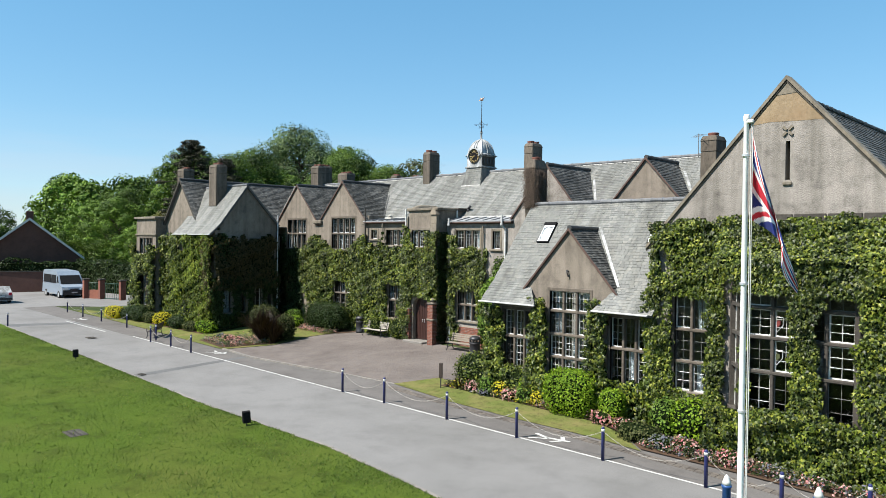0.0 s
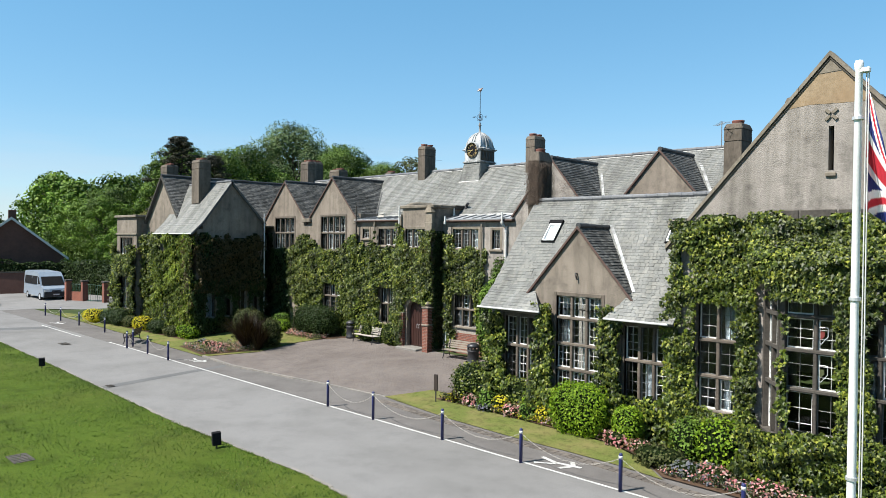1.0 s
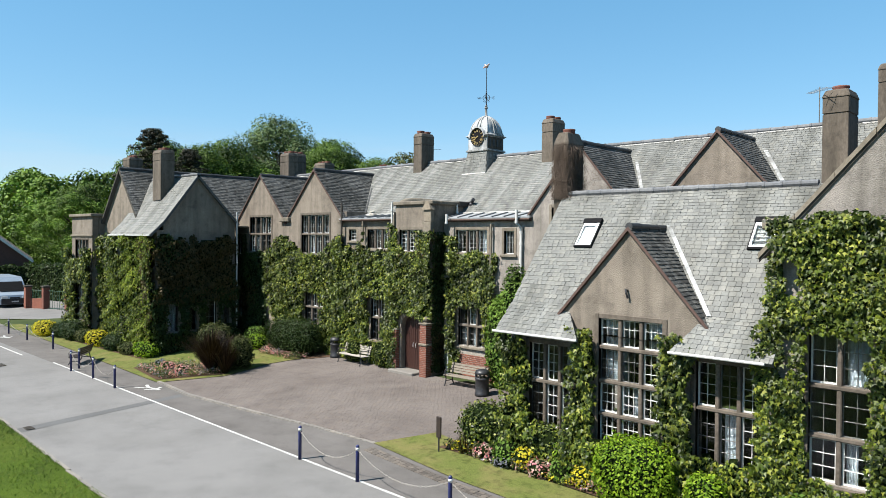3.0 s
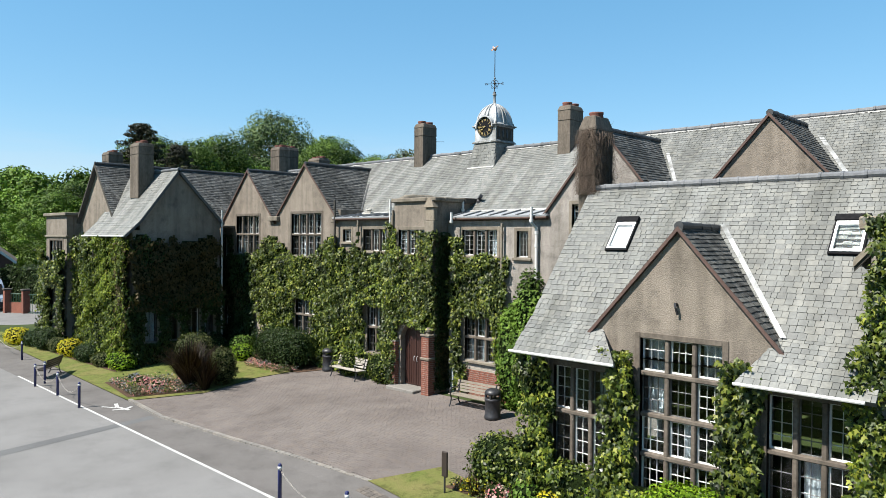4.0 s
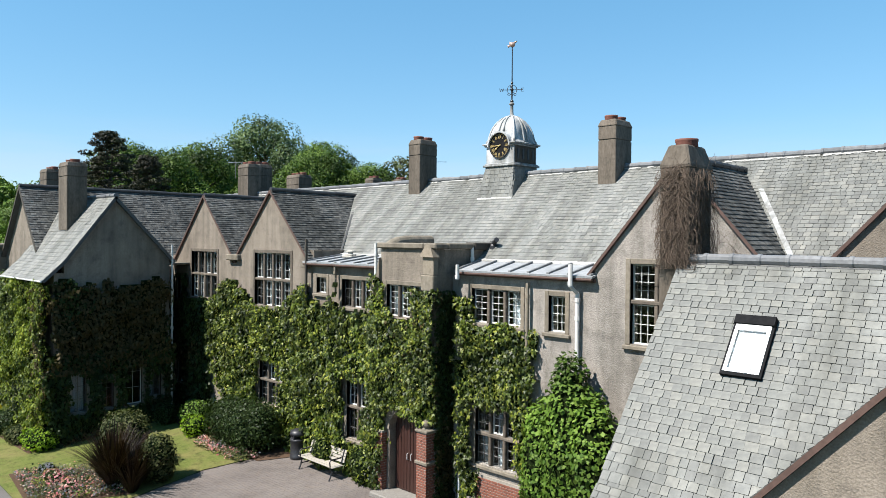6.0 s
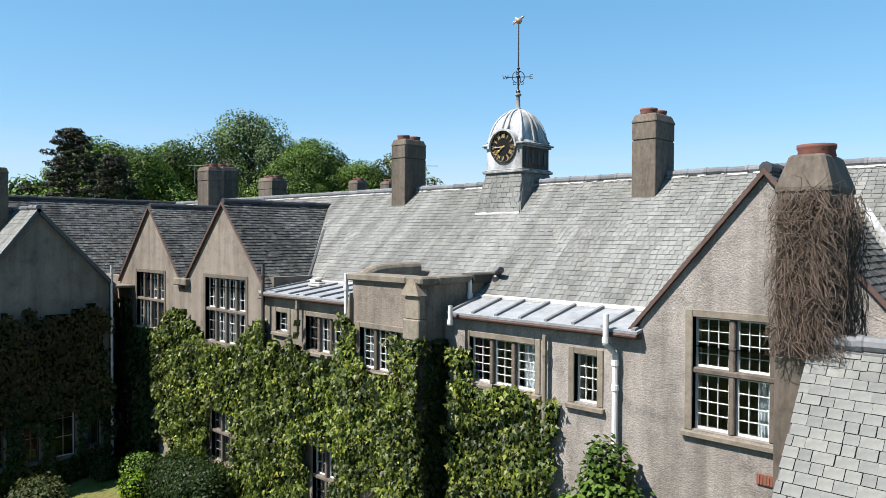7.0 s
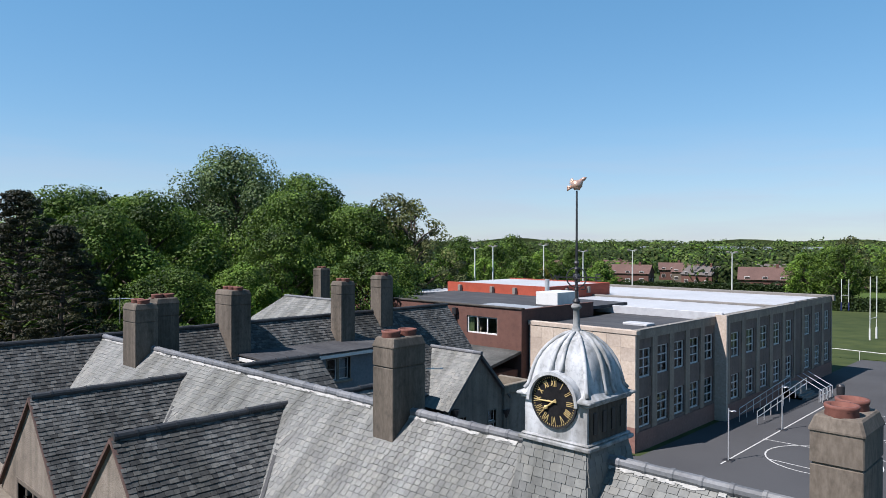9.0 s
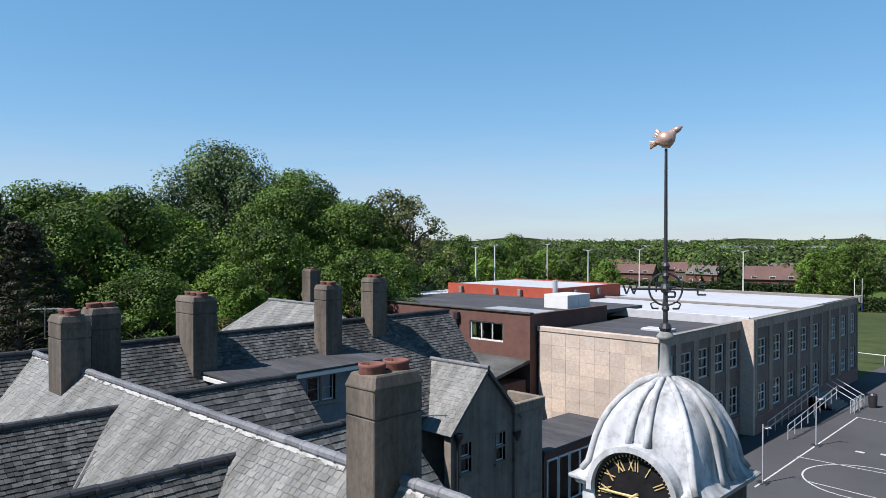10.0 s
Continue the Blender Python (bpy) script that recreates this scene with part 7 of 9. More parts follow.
def shrub(x, y, rx, ry, h, mat, label, seed, boxy=2.4, density=230, size=0.09, group="shrubs", name="shrub", core="ivy_mat", category="shrub"):
    rs = np.random.RandomState(seed)
    e = base_empty(name, (x, y, hz(x, y)), label, category, group)
    n = int(density * (rx * ry + (rx + ry) * h) * 3.2)
    p, d = blob_points(rs, n, rx, ry, h, boxy)
    nor = d + rs.normal(size=d.shape) * 0.45 + np.array([0, 0, 0.3])
    part("foliage", leaf_mesh("foliage", p, nor, size * rs.uniform(0.6, 1.3, len(p)), mat, PLAIN, 0.2, rs, 0.25), None, e, kind="stuff", local=True)
    g = Geo()
    nu, nv = 14, 9
    for j in range(nv):
        for i in range(nu):
            q = []
            for a, b in ((i, j), (i + 1, j), (i + 1, j + 1), (i, j + 1)):
                t, f = 2 * math.pi * (a % nu) / nu, math.pi * b / nv
                dd = np.array([math.cos(t) * math.sin(f), math.sin(t) * math.sin(f), -math.cos(f)])
                k = float((np.abs(dd) ** boxy).sum() ** (-1 / boxy)) * 0.86
                q.append((dd[0] * k * rx, dd[1] * k * ry, max(0.0, (dd[2] * k + 0.95) / 1.95 * h)))
            g.poly(q)
    g.weld()
    # core colour carries the inner shade of the shrub
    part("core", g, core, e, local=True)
    return e


shrub(9.65, -2.2, 1.0, 0.7, 1.6, "hedge", "clipped bright green round-cornered bush in the border", 51, 3.4, 620, 0.075)
shrub(11.45, -2.35, 0.45, 0.4, 1.2, "hedge", "small clipped yellow-green bush in the border", 52, 3.0, 560, 0.075)
shrub(-12.95, 3.1, 1.9, 0.9, 1.8, "hedge_dark", "dark clipped round hedge before the school front", 53, 3.2, 230, 0.09)
shrub(-12.1, -0.4, 0.6, 0.55, 1.6, "olive", "loose grey-green shrub behind the spiky plant", 54, 2.2, 260, 0.09)
shrub(-14.3, -0.6, 0.85, 0.75, 2.0, "olive", "tall clipped grey-green shrub", 55, 3.0, 260, 0.09)
for x, y, rx, ry, h, m, lab, sd in (
    (-25.0, -2.3, 0.9, 0.6, 0.95, "yellow", "rounded shrub in bright yellow flower", 56), (-32.3, -2.9, 1.2, 0.7, 0.95, "yellow", "rounded shrub in bright yellow flower", 57),
    (-22.8, -2.2, 1.1, 0.6, 0.9, "hedge_dark", "low dark green shrub beside the wing", 58), (-20.8, -2.1, 0.8, 0.6, 0.7, "olive", "low green shrub with yellow tips", 59), (-19.2, -1.9, 0.9, 0.6, 0.85, "hedge", "low yellow-green shrub beside the wing", 60),
    (-28.7, -2.4, 1.3, 0.7, 1.2, "hedge_dark", "dark green shrub by the wall", 61), (-27.0, -2.3, 0.8, 0.5, 0.8, "olive", "low olive shrub by the wall", 62), (-30.5, -2.5, 1.0, 0.6, 0.9, "hedge_dark", "dark low shrub by the wall", 63),
    (-17.0, 3.3, 0.7, 0.6, 1.0, "lime", "yellow-green shrub by the wall", 64), (-15.6, 2.6, 0.6, 0.5, 0.8, "hedge", "low yellow-green leafy shrub", 65), (-18.2, 2.6, 0.6, 0.5, 0.9, "hedge_dark", "dark shrub by the wall", 66),
    (4.3, -1.6, 0.9, 0.7, 1.5, "ivy", "leafy green shrub at the corner of the low range", 67), (5.2, -1.7, 0.6, 0.4, 1.1, "hedge_dark", "dark green leafy shrub", 68), (6.4, -1.65, 0.9, 0.4, 1.3, "ivy", "leafy green shrub under the window", 69),
    (7.6, -1.7, 0.8, 0.4, 1.0, "hedge", "green shrub under the window", 70), (5.6, -2.2, 0.4, 0.35, 0.75, "lime", "small yellow-green shrub in the border", 71), (7.45, -2.15, 0.35, 0.3, 0.6, "lime", "small green shrub with yellow edge", 72),
    (6.15, -2.1, 0.45, 0.3, 0.62, "yellow", "low plant covered in yellow flowers", 301), (8.15, -2.15, 0.35, 0.3, 0.6, "yellow", "low plant covered in yellow flowers", 302),
    (4.75, -2.2, 0.4, 0.25, 0.5, "pink", "low plant with pink flowers", 303), (6.85, -2.3, 0.4, 0.25, 0.5, "pink", "low plant with pink flowers", 304), (11.25, -2.65, 0.45, 0.25, 0.5, "pink", "low plant with pink flowers", 305),
    (12.1, -2.75, 0.4, 0.25, 0.45, "pink", "low plant with pink flowers", 306), (13.95, -3.55, 0.45, 0.3, 0.45, "lavender", "low grey-blue flowering plant in the border", 307), (14.75, -3.5, 0.55, 0.3, 0.45, "pink", "low plant with pink and white flowers", 308),
    (5.6, -2.35, 0.35, 0.2, 0.4, "lavender", "low grey-blue flowering plant in the border", 309), (16.2, -3.65, 0.55, 0.3, 0.45, "pink", "low plant with pink and white flowers", 310),
    (13.0, -3.3, 0.8, 0.5, 0.6, "olive", "low heathery shrub in the border", 73), (14.4, -2.5, 0.7, 0.5, 1.4, "hedge", "leafy green shrub below the window", 74), (13.4, -2.3, 0.5, 0.5, 1.2, "lime", "large-leaved dark shrub below the window", 75),
    (-14.7, -2.75, 0.6, 0.3, 0.5, "pink", "low plant with pink flowers in the corner bed", 321), (-13.55, -2.6, 0.45, 0.3, 0.45, "pink", "low plant with pink flowers in the corner bed", 322), (-15.75, -2.65, 0.4, 0.3, 0.45, "lavender", "low grey-blue flowering plant in the corner bed", 323), (-12.6, 3.3, 0.5, 0.4, 0.6, "pink", "small pink flowering plant", 76), (-8.6, 3.65, 0.5, 0.3, 1.1, "ivy", "green climber foot by the bench", 77), (-6.5, 3.6, 0.6, 0.3, 1.3, "ivy", "green climber foot by the porch", 78),
):
    shrub(x, y, rx, ry, h, m, lab, sd, 2.3, 210, 0.09)
# tall leafy climber between porch wing and low range
for x, y, rx, ry, h, sd in ((1.0, 3.9, 0.7, 0.5, 4.9, 81), (0.15, 4.0, 0.6, 0.4, 3.7, 82), (1.75, 3.8, 0.65, 0.5, 4.1, 83)):
    shrub(x, y, rx, ry, h, "lime", "tall bright green wall shrub", sd, 2.2, 230, 0.12, "wall shrubs", "wall_shrub")


def flower_bed(name, outline, label, seed, kinds, n, h=0.32, size=0.06):
    """Many small flowers and leaves, joined."""
    rs = np.random.RandomState(seed)
    xs, ys = [p[0] for p in outline], [p[1] for p in outline]
    P_, N_, S_, K_ = [], [], [], []
    tries = 0
    while len(P_) < n and tries < n * 8:
        tries += 1
        x, y = rs.uniform(min(xs), max(xs)), rs.uniform(min(ys), max(ys))
        inside = False
        for (xa, ya), (xb, yb) in zip(outline, outline[1:] + outline[:1]):
            if (ya > y) != (yb > y) and x < (xb - xa) * (y - ya) / (yb - ya) + xa:
                inside = not inside
        if not inside:
            continue
        c = 0.5 + 0.5 * float(wave(x * 3.1, y * 3.7, seed))
        hh = h * (0.35 + 0.9 * c)
        P_.append((x, y, hz(x, y) + 0.05 + hh * rs.uniform(0.15, 1.0)))
        K_.append(int(min(len(kinds) - 1, max(0, (0.5 + 0.62 * float(wave(x * 1.3, y * 1.9, seed + 5)) + rs.normal() * 0.14) * len(kinds)))))
        S_.append(size * rs.uniform(0.6, 1.6))
    N_ = rs.normal(size=(len(P_), 3)) * 0.5 + np.array([0, -0.3, 0.9])
    me = leaf_mesh(name, np.array(P_), N_, np.array(S_), list(kinds), PLAIN, 0.0, rs, 0.2, np.array(K_))
    tagged(part(name, me, None), label, "flower bed", "flower beds", "stuff")


flower_bed("flower_bed", [(-13.4, -3.8), (-11.8, -1.6), (-12.9, -1.1), (-15.4, -1.7), (-16.8, -3.4)], "corner bed of pink, white and grey-blue flowers", 91, ["pink", "hedge_dark", "olive", "lavender", "pink", "ivy"], 5200)
flower_bed("flower_bed", [(3.4, -1.9), (5.2, -1.95), (11.0, -1.95), (12.4, -2.6), (12.4, -3.1), (11.0, -2.5), (5.2, -2.45), (3.2, -2.35)], "mixed border of pink, yellow and grey flowers", 92, ["lavender", "ivy", "pink", "olive", "hedge_dark", "yellow", "ivy"], 6200)
flower_bed("flower_bed", [(12.3, -2.8), (14.5, -3.0), (19, -3.7), (23.5, -4.2), (23.5, -4.5), (16.5, -4.0), (13.5, -3.95), (12.6, -3.2)], "border of pink and lavender flowers below the creeper", 93, ["pink", "lavender", "olive", "hedge_dark", "pink", "lavender"], 7000)
flower_bed("flower_bed", [(-11.2, 2.8), (-14.6, 2.5), (-14.4, 1.9), (-11.3, 2.0)], "narrow bed of pink and grey flowers", 94, ["lavender", "pink", "olive"], 1500)

# spiky bronze plant
def spiky(x, y, h, n, seed):
    rs = random.Random(seed)
    e = base_empty("phormium", (x, y, hz(x, y)), "large bronze spiky strap-leaved plant", "plant")
    g = Geo()
    for k in range(n):
        a, lean = rs.uniform(0, 2 * math.pi), rs.uniform(0.05, 0.85)
        ln = h * rs.uniform(0.65, 1.1)
        ca, sa = math.cos(a), math.sin(a)
        w = rs.uniform(0.02, 0.04)
        prev = None
        for s in range(5):
            t = s / 4
            r = 0.12 + ln * (lean * 0.55 * t + 0.35 * lean * t * t)
            z = ln * (t - 0.42 * lean * t * t)
            ww = w * (1 - t * 0.9)
            cur = ((r * ca - sa * ww, r * sa + ca * ww, z), (r * ca + sa * ww, r * sa - ca * ww, z))
            if prev:
                g.poly([prev[0], prev[1], cur[1], cur[0]])
            prev = cur
    g.weld()
    part("strap_leaves", g, "bronze", e, kind="stuff", local=True)


spiky(-12.7, -1.6, 2.15, 900, 3)
spiky(-11.9, -1.35, 1.7, 220, 6)
spiky(4.0, -2.2, 0.6, 60, 4)

# grass blades along the lawn close to the flight
rs = np.random.RandomState(71)
n = 150000
x = rs.uniform(-30, 17, n)
y = np.interp(x, [p[0] for p in LAWN_EDGE], [p[1] for p in LAWN_EDGE]) - 0.1 - rs.uniform(size=n) ** 1.6 * 13.0
k = rs.uniform(-1, 1, n) * 0.7 + wave(x * 0.8, y * 0.9, 4) + 0.5 * wave(x * 3.1, y * 3.3, 8) > -0.25
x, y = x[k], y[k]
n = len(x)
pos = np.stack([x, y, np.full(n, 0.03)], -1)
nor = rs.normal(size=(n, 3)) * 0.5 + np.array([0, -1, 0.3])
me = leaf_mesh("grass", pos, nor, 0.06 * rs.uniform(0.6, 1.5, n), "lawn_blade", (((-0.2, 0), (0.2, 0), (0, 1.0)),), -0.9, rs, 0.0)
tagged(part("grass", me, None), "short green grass blades along the lawn edge", "grass", "", "stuff")

# paving blocks of the forecourt
pr = random.Random(61)
pave = [(-12.7, -3.9), (-9.5, -4.15), (-5.3, -3.75), (-2, -3.35), (1.0, -3.15), (5.3, -3.45), (5.0, -1.6), (2.1, 1.2), (1.9, 3.7), (-9.6, 3.9), (-11.1, 3.3), (-11.7, 1.0), (-11.3, -1.6)]


def inside(x, y, outline):
    k = False
    for (xa, ya), (xb, yb) in zip(outline, outline[1:] + outline[:1]):
        if (ya > y) != (yb > y) and x < (xb - xa) * (y - ya) / (yb - ya) + xa:
            k = not k
    return k


g = Geo()
BW, BH = 0.2, 0.105
iy = 0
y = -4.2
while y < 3.9:
    x = -12.8 + (BW / 2 if iy % 2 else 0)
    while x < 5.4:
        if inside(x + BW / 2, y + BH / 2, pave):
            z = 0.018 + pr.uniform(0, 0.002)
            t = pr.uniform(-0.001, 0.001)
            q = [(x + 0.003, y + 0.003), (x + BW - 0.003, y + 0.003), (x + BW - 0.003, y + BH - 0.003), (x + 0.003, y + BH - 0.003)]
            g.prism([(a, b, hz(a, b) + z + t * (i > 1)) for i, (a, b) in enumerate(q)], (0, 0, -0.02), 0, False)
        x += BW
    y += BH
    iy += 1
tagged(part("paving", g, "sett"), "weathered pinkish-grey block paving of the forecourt", "paving", "", "stuff")
# ---- loose things in front of the school ----
def bollard_at(x, y):
    e = base_empty("bollard", (x, y, hz(x, y)), "slim navy metal bollard with a white band", "bollard", "bollards along the drive")
    g = Geo()
    g.lathe([(0.05, 0), (0.05, 0.93), (0.046, 0.97), (0.03, 0.995), (0.0, 1.0)], (0, 0, 0), 14)
    part("post", g, "navy", e, "", True, local=True)
    g = Geo()
    g.lathe([(0.0525, 0.85), (0.0525, 0.93)], (0, 0, 0), 14)
    part("band", g, "white", e, "white band", True, local=True)
    return e


BOLLARDS_R = [(0.68, -5.78), (3.37, -5.78), (6.82, -5.78), (10.02, -5.79), (13.25, -5.79), (16.36, -5.79), (18.4, -6.2), (20.1, -5.6)]
BOLLARDS_L = [(-13.1, -5.85), (-15.9, -5.75), (-18.5, -5.85), (-26.25, -4.3), (-31.2, -4.28), (-35.2, -4.28), (-39.5, -4.1)]
first = bollard_at(*BOLLARDS_R[0])
for x, y in BOLLARDS_R[1:] + BOLLARDS_L + [(-18.9, -5.35), (-31.8, -10.3)]:
    copy_thing(first, Matrix.Translation((x, y, hz(x, y))))


def chain(a, b, sag=0.45):
    g = Geo()
    a, b = Vector((*a, hz(*a) + 0.86)), Vector((*b, hz(*b) + 0.86))
    n = max(8, int((b - a).length / 0.085))
    d = (b - a) / n
    for i in range(n):
        t = (i + 0.5) / n
        c = a.lerp(b, t) - Vector((0, 0, sag * 4 * t * (1 - t)))
        slope = Vector((d.x, d.y, -sag * 4 * (1 - 2 * t) / n))
        o = slope.cross(Vector((0, 0, 1))).normalized() if i % 2 else slope.cross(Vector((1, 0.3, 0))).normalized()
        f = slope.normalized()
        ln = slope.length * 0.62
        ring = [c + f * ln * math.cos(q) + o * 0.02 * math.sin(q) for q in [2 * math.pi * k / 8 for k in range(9)]]
        g.tube(ring, 0.005, 4, 0, False)
    tagged(part("chain", g, "chain_pale"), "sagging pale link chain between bollards", "chain", "chains between bollards")


for row in (BOLLARDS_R[:2], BOLLARDS_R[2:], BOLLARDS_L[:3], BOLLARDS_L[3:]):
    for a, b in zip(row, row[1:]):
        chain(a, b)
chain(BOLLARDS_R[1], BOLLARDS_R[2])


def bench(x, y, turn, wood, label, length=1.75):
    e = base_empty("bench", (x, y, hz(x, y)), label, "bench", "benches")
    e.rotation_euler = (0, 0, turn)
    for k in range(4):
        g = Geo()
        g.box((-length / 2, -0.22 + k * 0.115, 0.41), (length / 2, -0.125 + k * 0.115, 0.44), 0, 0.006)
        part("seat_slat", g, wood, e, local=True)
    for k in range(4):
        g = Geo()
        z = 0.5 + k * 0.1
        o = 0.235 + k * 0.032
        g.prism([(-length / 2, o, z), (length / 2, o, z), (length / 2, o + 0.026, z + 0.08), (-length / 2, o + 0.026, z + 0.08)], (0, 0.024, -0.006))
        part("back_slat", g, wood, e, local=True)
    for s in (-1, 1):
        xx = s * (length / 2 - 0.12)
        g = Geo()
        g.tube([(xx, -0.27, 0.0), (xx, -0.2, 0.12), (xx, -0.16, 0.3), (xx, -0.22, 0.42)], 0.024, 6)
        g.tube([(xx, 0.34, 0.0), (xx, 0.25, 0.15), (xx, 0.2, 0.4), (xx, 0.27, 0.6), (xx, 0.36, 0.9)], 0.024, 6)
        g.tube([(xx, -0.18, 0.2), (xx, 0.23, 0.2)], 0.018, 6)
        g.tube([(xx, -0.22, 0.395), (xx, 0.22, 0.395)], 0.02, 6)
        g.tube([(xx, -0.22, 0.42), (xx, -0.24, 0.6), (xx, -0.18, 0.66), (xx, 0.1, 0.65), (xx, 0.29, 0.68)], 0.022, 6)
        part("end_frame", g, "black", e, "black cast-iron bench end", local=True)
    return e


bench(-8.35, 3.35, 0.0, "wood_pale", "pale slatted wooden bench with black iron ends", 1.9)
bench(-1.0, 3.2, 0.05, "wood", "weathered brown slatted bench with black iron ends", 1.9)
bench(-20.6, -4.75, math.radians(-40), "wood_dark", "dark slatted bench with black iron ends beside the drive", 1.7)


def litter_bin(x, y):
    e = base_empty("litter_bin", (x, y, hz(x, y)), "round black litter bin with domed top", "litter bin", "litter bins")
    g = Geo()
    g.lathe([(0.27, 0), (0.29, 0.05), (0.29, 0.12), (0.265, 0.15), (0.265, 0.62), (0.285, 0.64), (0.285, 0.7), (0.25, 0.72)], (0, 0, 0), 22)
    body = part("bin_body", g, "black", e, "", True, local=True)
    g = Geo()
    g.lathe([(0.285, 0.84), (0.285, 0.9), (0.24, 0.98), (0.12, 1.03), (0.0, 1.04)], (0, 0, 0), 22)
    part("lid", g, "black", e, "domed lid", True, local=True)
    for k in range(4):
        a = k * math.pi / 2 + 0.4
        g = Geo()
        g.box((0.25 * math.cos(a) - 0.03, 0.25 * math.sin(a) - 0.03, 0.7), (0.25 * math.cos(a) + 0.03, 0.25 * math.sin(a) + 0.03, 0.86))
        part("lid_post", g, "black", e, local=True)
    return e


b0 = litter_bin(0.35, 2.75)
copy_thing(b0, Matrix.Translation((-10.15, 3.7, hz(-10.15, 3.7))))


def spotlight(x, y, turn):
    e = base_empty("spotlight", (x, y, 0.03), "black ground floodlight on a short stake at the lawn edge", "spotlight", "lawn floodlights")
    e.rotation_euler = (0, 0, turn)
    g = Geo()
    g.tube([(0, 0, 0), (0, 0, 0.28)], 0.025, 8)
    part("stake", g, "black", e, local=True)
    g = Geo()
    g.prism([(-0.13, -0.06, 0.1), (0.13, -0.06, 0.1), (0.13, 0.0, 0.46), (-0.13, 0.0, 0.46)], (0, 0.1, 0.03))
    part("housing", g, "clock_black", e, local=True)
    g = Geo()
    for k in range(5):
        g.box((-0.11 + k * 0.05, 0.06, 0.16), (-0.097 + k * 0.05, 0.14, 0.44))
    part("fin", g, "black", e, local=True)


spotlight(-14.7, -11.3, 1.4)
spotlight(2.95, -11.5, 1.4)

# little noticeboard in the border
e = base_empty("plant_sign", (3.3, -2.6, hz(3.3, -2.6)), "small dark post sign standing in the border", "sign")
g = Geo()
g.tube([(3.3, -2.6, 0.1), (3.3, -2.6, 0.95)], 0.025, 8)
part("post", g, "black", e)
g = Geo()
g.box((3.2, -2.63, 0.55), (3.4, -2.57, 1.2), 0, 0.02)
part("board", g, "wood_dark", e)

# flagpole and hanging flag
PX_, PY_ = 20.8, -14.55
pole = base_empty("flagpole", (PX_, PY_, 0.03), "tall white tapered flagpole on the lawn", "flagpole")
g = Geo()
g.lathe([(0.044, 0), (0.042, 2.0), (0.032, 7.95), (0.038, 7.96), (0.038, 8.02), (0.03, 8.04), (0.0, 8.045)], (PX_, PY_, 0.0), 18)
part("shaft", g, "flag_white", pole, "", True)
g = Geo()
g.box((PX_, PY_ - 0.03, 7.92), (PX_ + 0.095, PY_ + 0.02, 7.97), 0, 0.01)
part("truck", g, "white", pole)
for k in range(5):
    z = 0.9 + k * 1.65
    g = Geo()
    g.lathe([(0.05, z), (0.05, z + 0.03)], (PX_, PY_, 0.0), 14)
    part("collar", g, "galv", pole)
g = Geo()
g.tube([(PX_ + 0.06, PY_ + 0.01, 7.93), (PX_ + 0.06, PY_ + 0.01, 4.5), (PX_ + 0.06, PY_ + 0.01, 1.2)], 0.006, 5)
g.tube([(PX_ + 0.078, PY_ + 0.015, 7.93), (PX_ + 0.08, PY_ + 0.015, 4.5), (PX_ + 0.065, PY_ + 0.01, 1.2)], 0.006, 5)
part("halyard", g, "white", pole)
# flag: hangs from its upper hoist corner, folded by its own weight
flag = base_empty("flag", (PX_ + 0.12, PY_, 6.9), "limp red, white and blue flag hanging from the pole", "flag")


def flag_mat(s, t):
    """Colour of the crossed flag at s along and t up, both 0 to 1."""
    x, y = (s - 0.5) * 2.0, (t - 0.5)
    if abs(x) < 0.10 or abs(y) < 0.10:
        return 0
    if abs(x) < 0.167 or abs(y) < 0.167:
        return 1
    d = abs(abs(y) * 2 - abs(x)) / math.sqrt(5) * 2
    if d < 0.067:
        return 0
    return 1 if d < 0.2 else 2


def flag_point(s, t):
    fold = math.sin(s * 13 + t * 2.2) * 0.085 * min(1, s * 6) + math.sin(s * 29 + 1.3 + t) * 0.03 * min(1, s * 6)
    drop = 2.0 * s
    across = 0.6 * s ** 1.15 + (1 - t) * (0.05 + 0.10 * math.sin(s * 6)) * (0.6 + s)
    gather = (1 - t) * (1.05 * (1 - s) ** 1.5 + 0.12)
    wx = across + fold * 0.5
    z = 7.86 - drop - gather
    depth = fold + 0.1 * (1 - t) * math.sin(7 * s + 0.5)
    return (PX_ + 0.07 + 0.78 * wx - 0.71 * depth, PY_ + 0.62 * wx + 0.71 * depth, z)


g = Geo()
NS, NT = 96, 52
for i in range(NS + 1):
    for j in range(NT + 1):
        g.v.append(flag_point(i / NS, j / NT))
for i in range(NS):
    for j in range(NT):
        a = i * (NT + 1) + j
        g.f.append((a, a + NT + 1, a + NT + 2, a + 1))
        g.m.append(flag_mat((i + 0.5) / NS, (j + 0.5) / NT))
part("cloth", g, ["flag_red", "flag_white", "flag_blue"], flag, "", True)

# blue sign by the pole
sign = base_empty("school_sign", (20.0, -12.3, 0.03), "blue signboard between round blue posts with white caps", "sign")
for x, y in ((19.72, -12.42), (20.95, -11.95)):
    g = Geo()
    g.lathe([(0.065, 0), (0.065, 2.4), (0.08, 2.42), (0.08, 2.46)], (x, y, 0.03), 16)
    post = part("post", g, "blue_sign", sign, "round blue post", True)
    g = Geo()
    g.lathe([(0.075, 2.46), (0.06, 2.52), (0.03, 2.6), (0.0, 2.63)], (x, y, 0.03), 16)
    part("cap", g, "white", post, "white pointed cap", True)
g = Geo()
g.prism([(19.8, -12.39, 1.0), (20.87, -11.98, 1.0), (20.87, -11.98, 2.28), (19.8, -12.39, 2.28)], (-0.02, 0.05, 0))
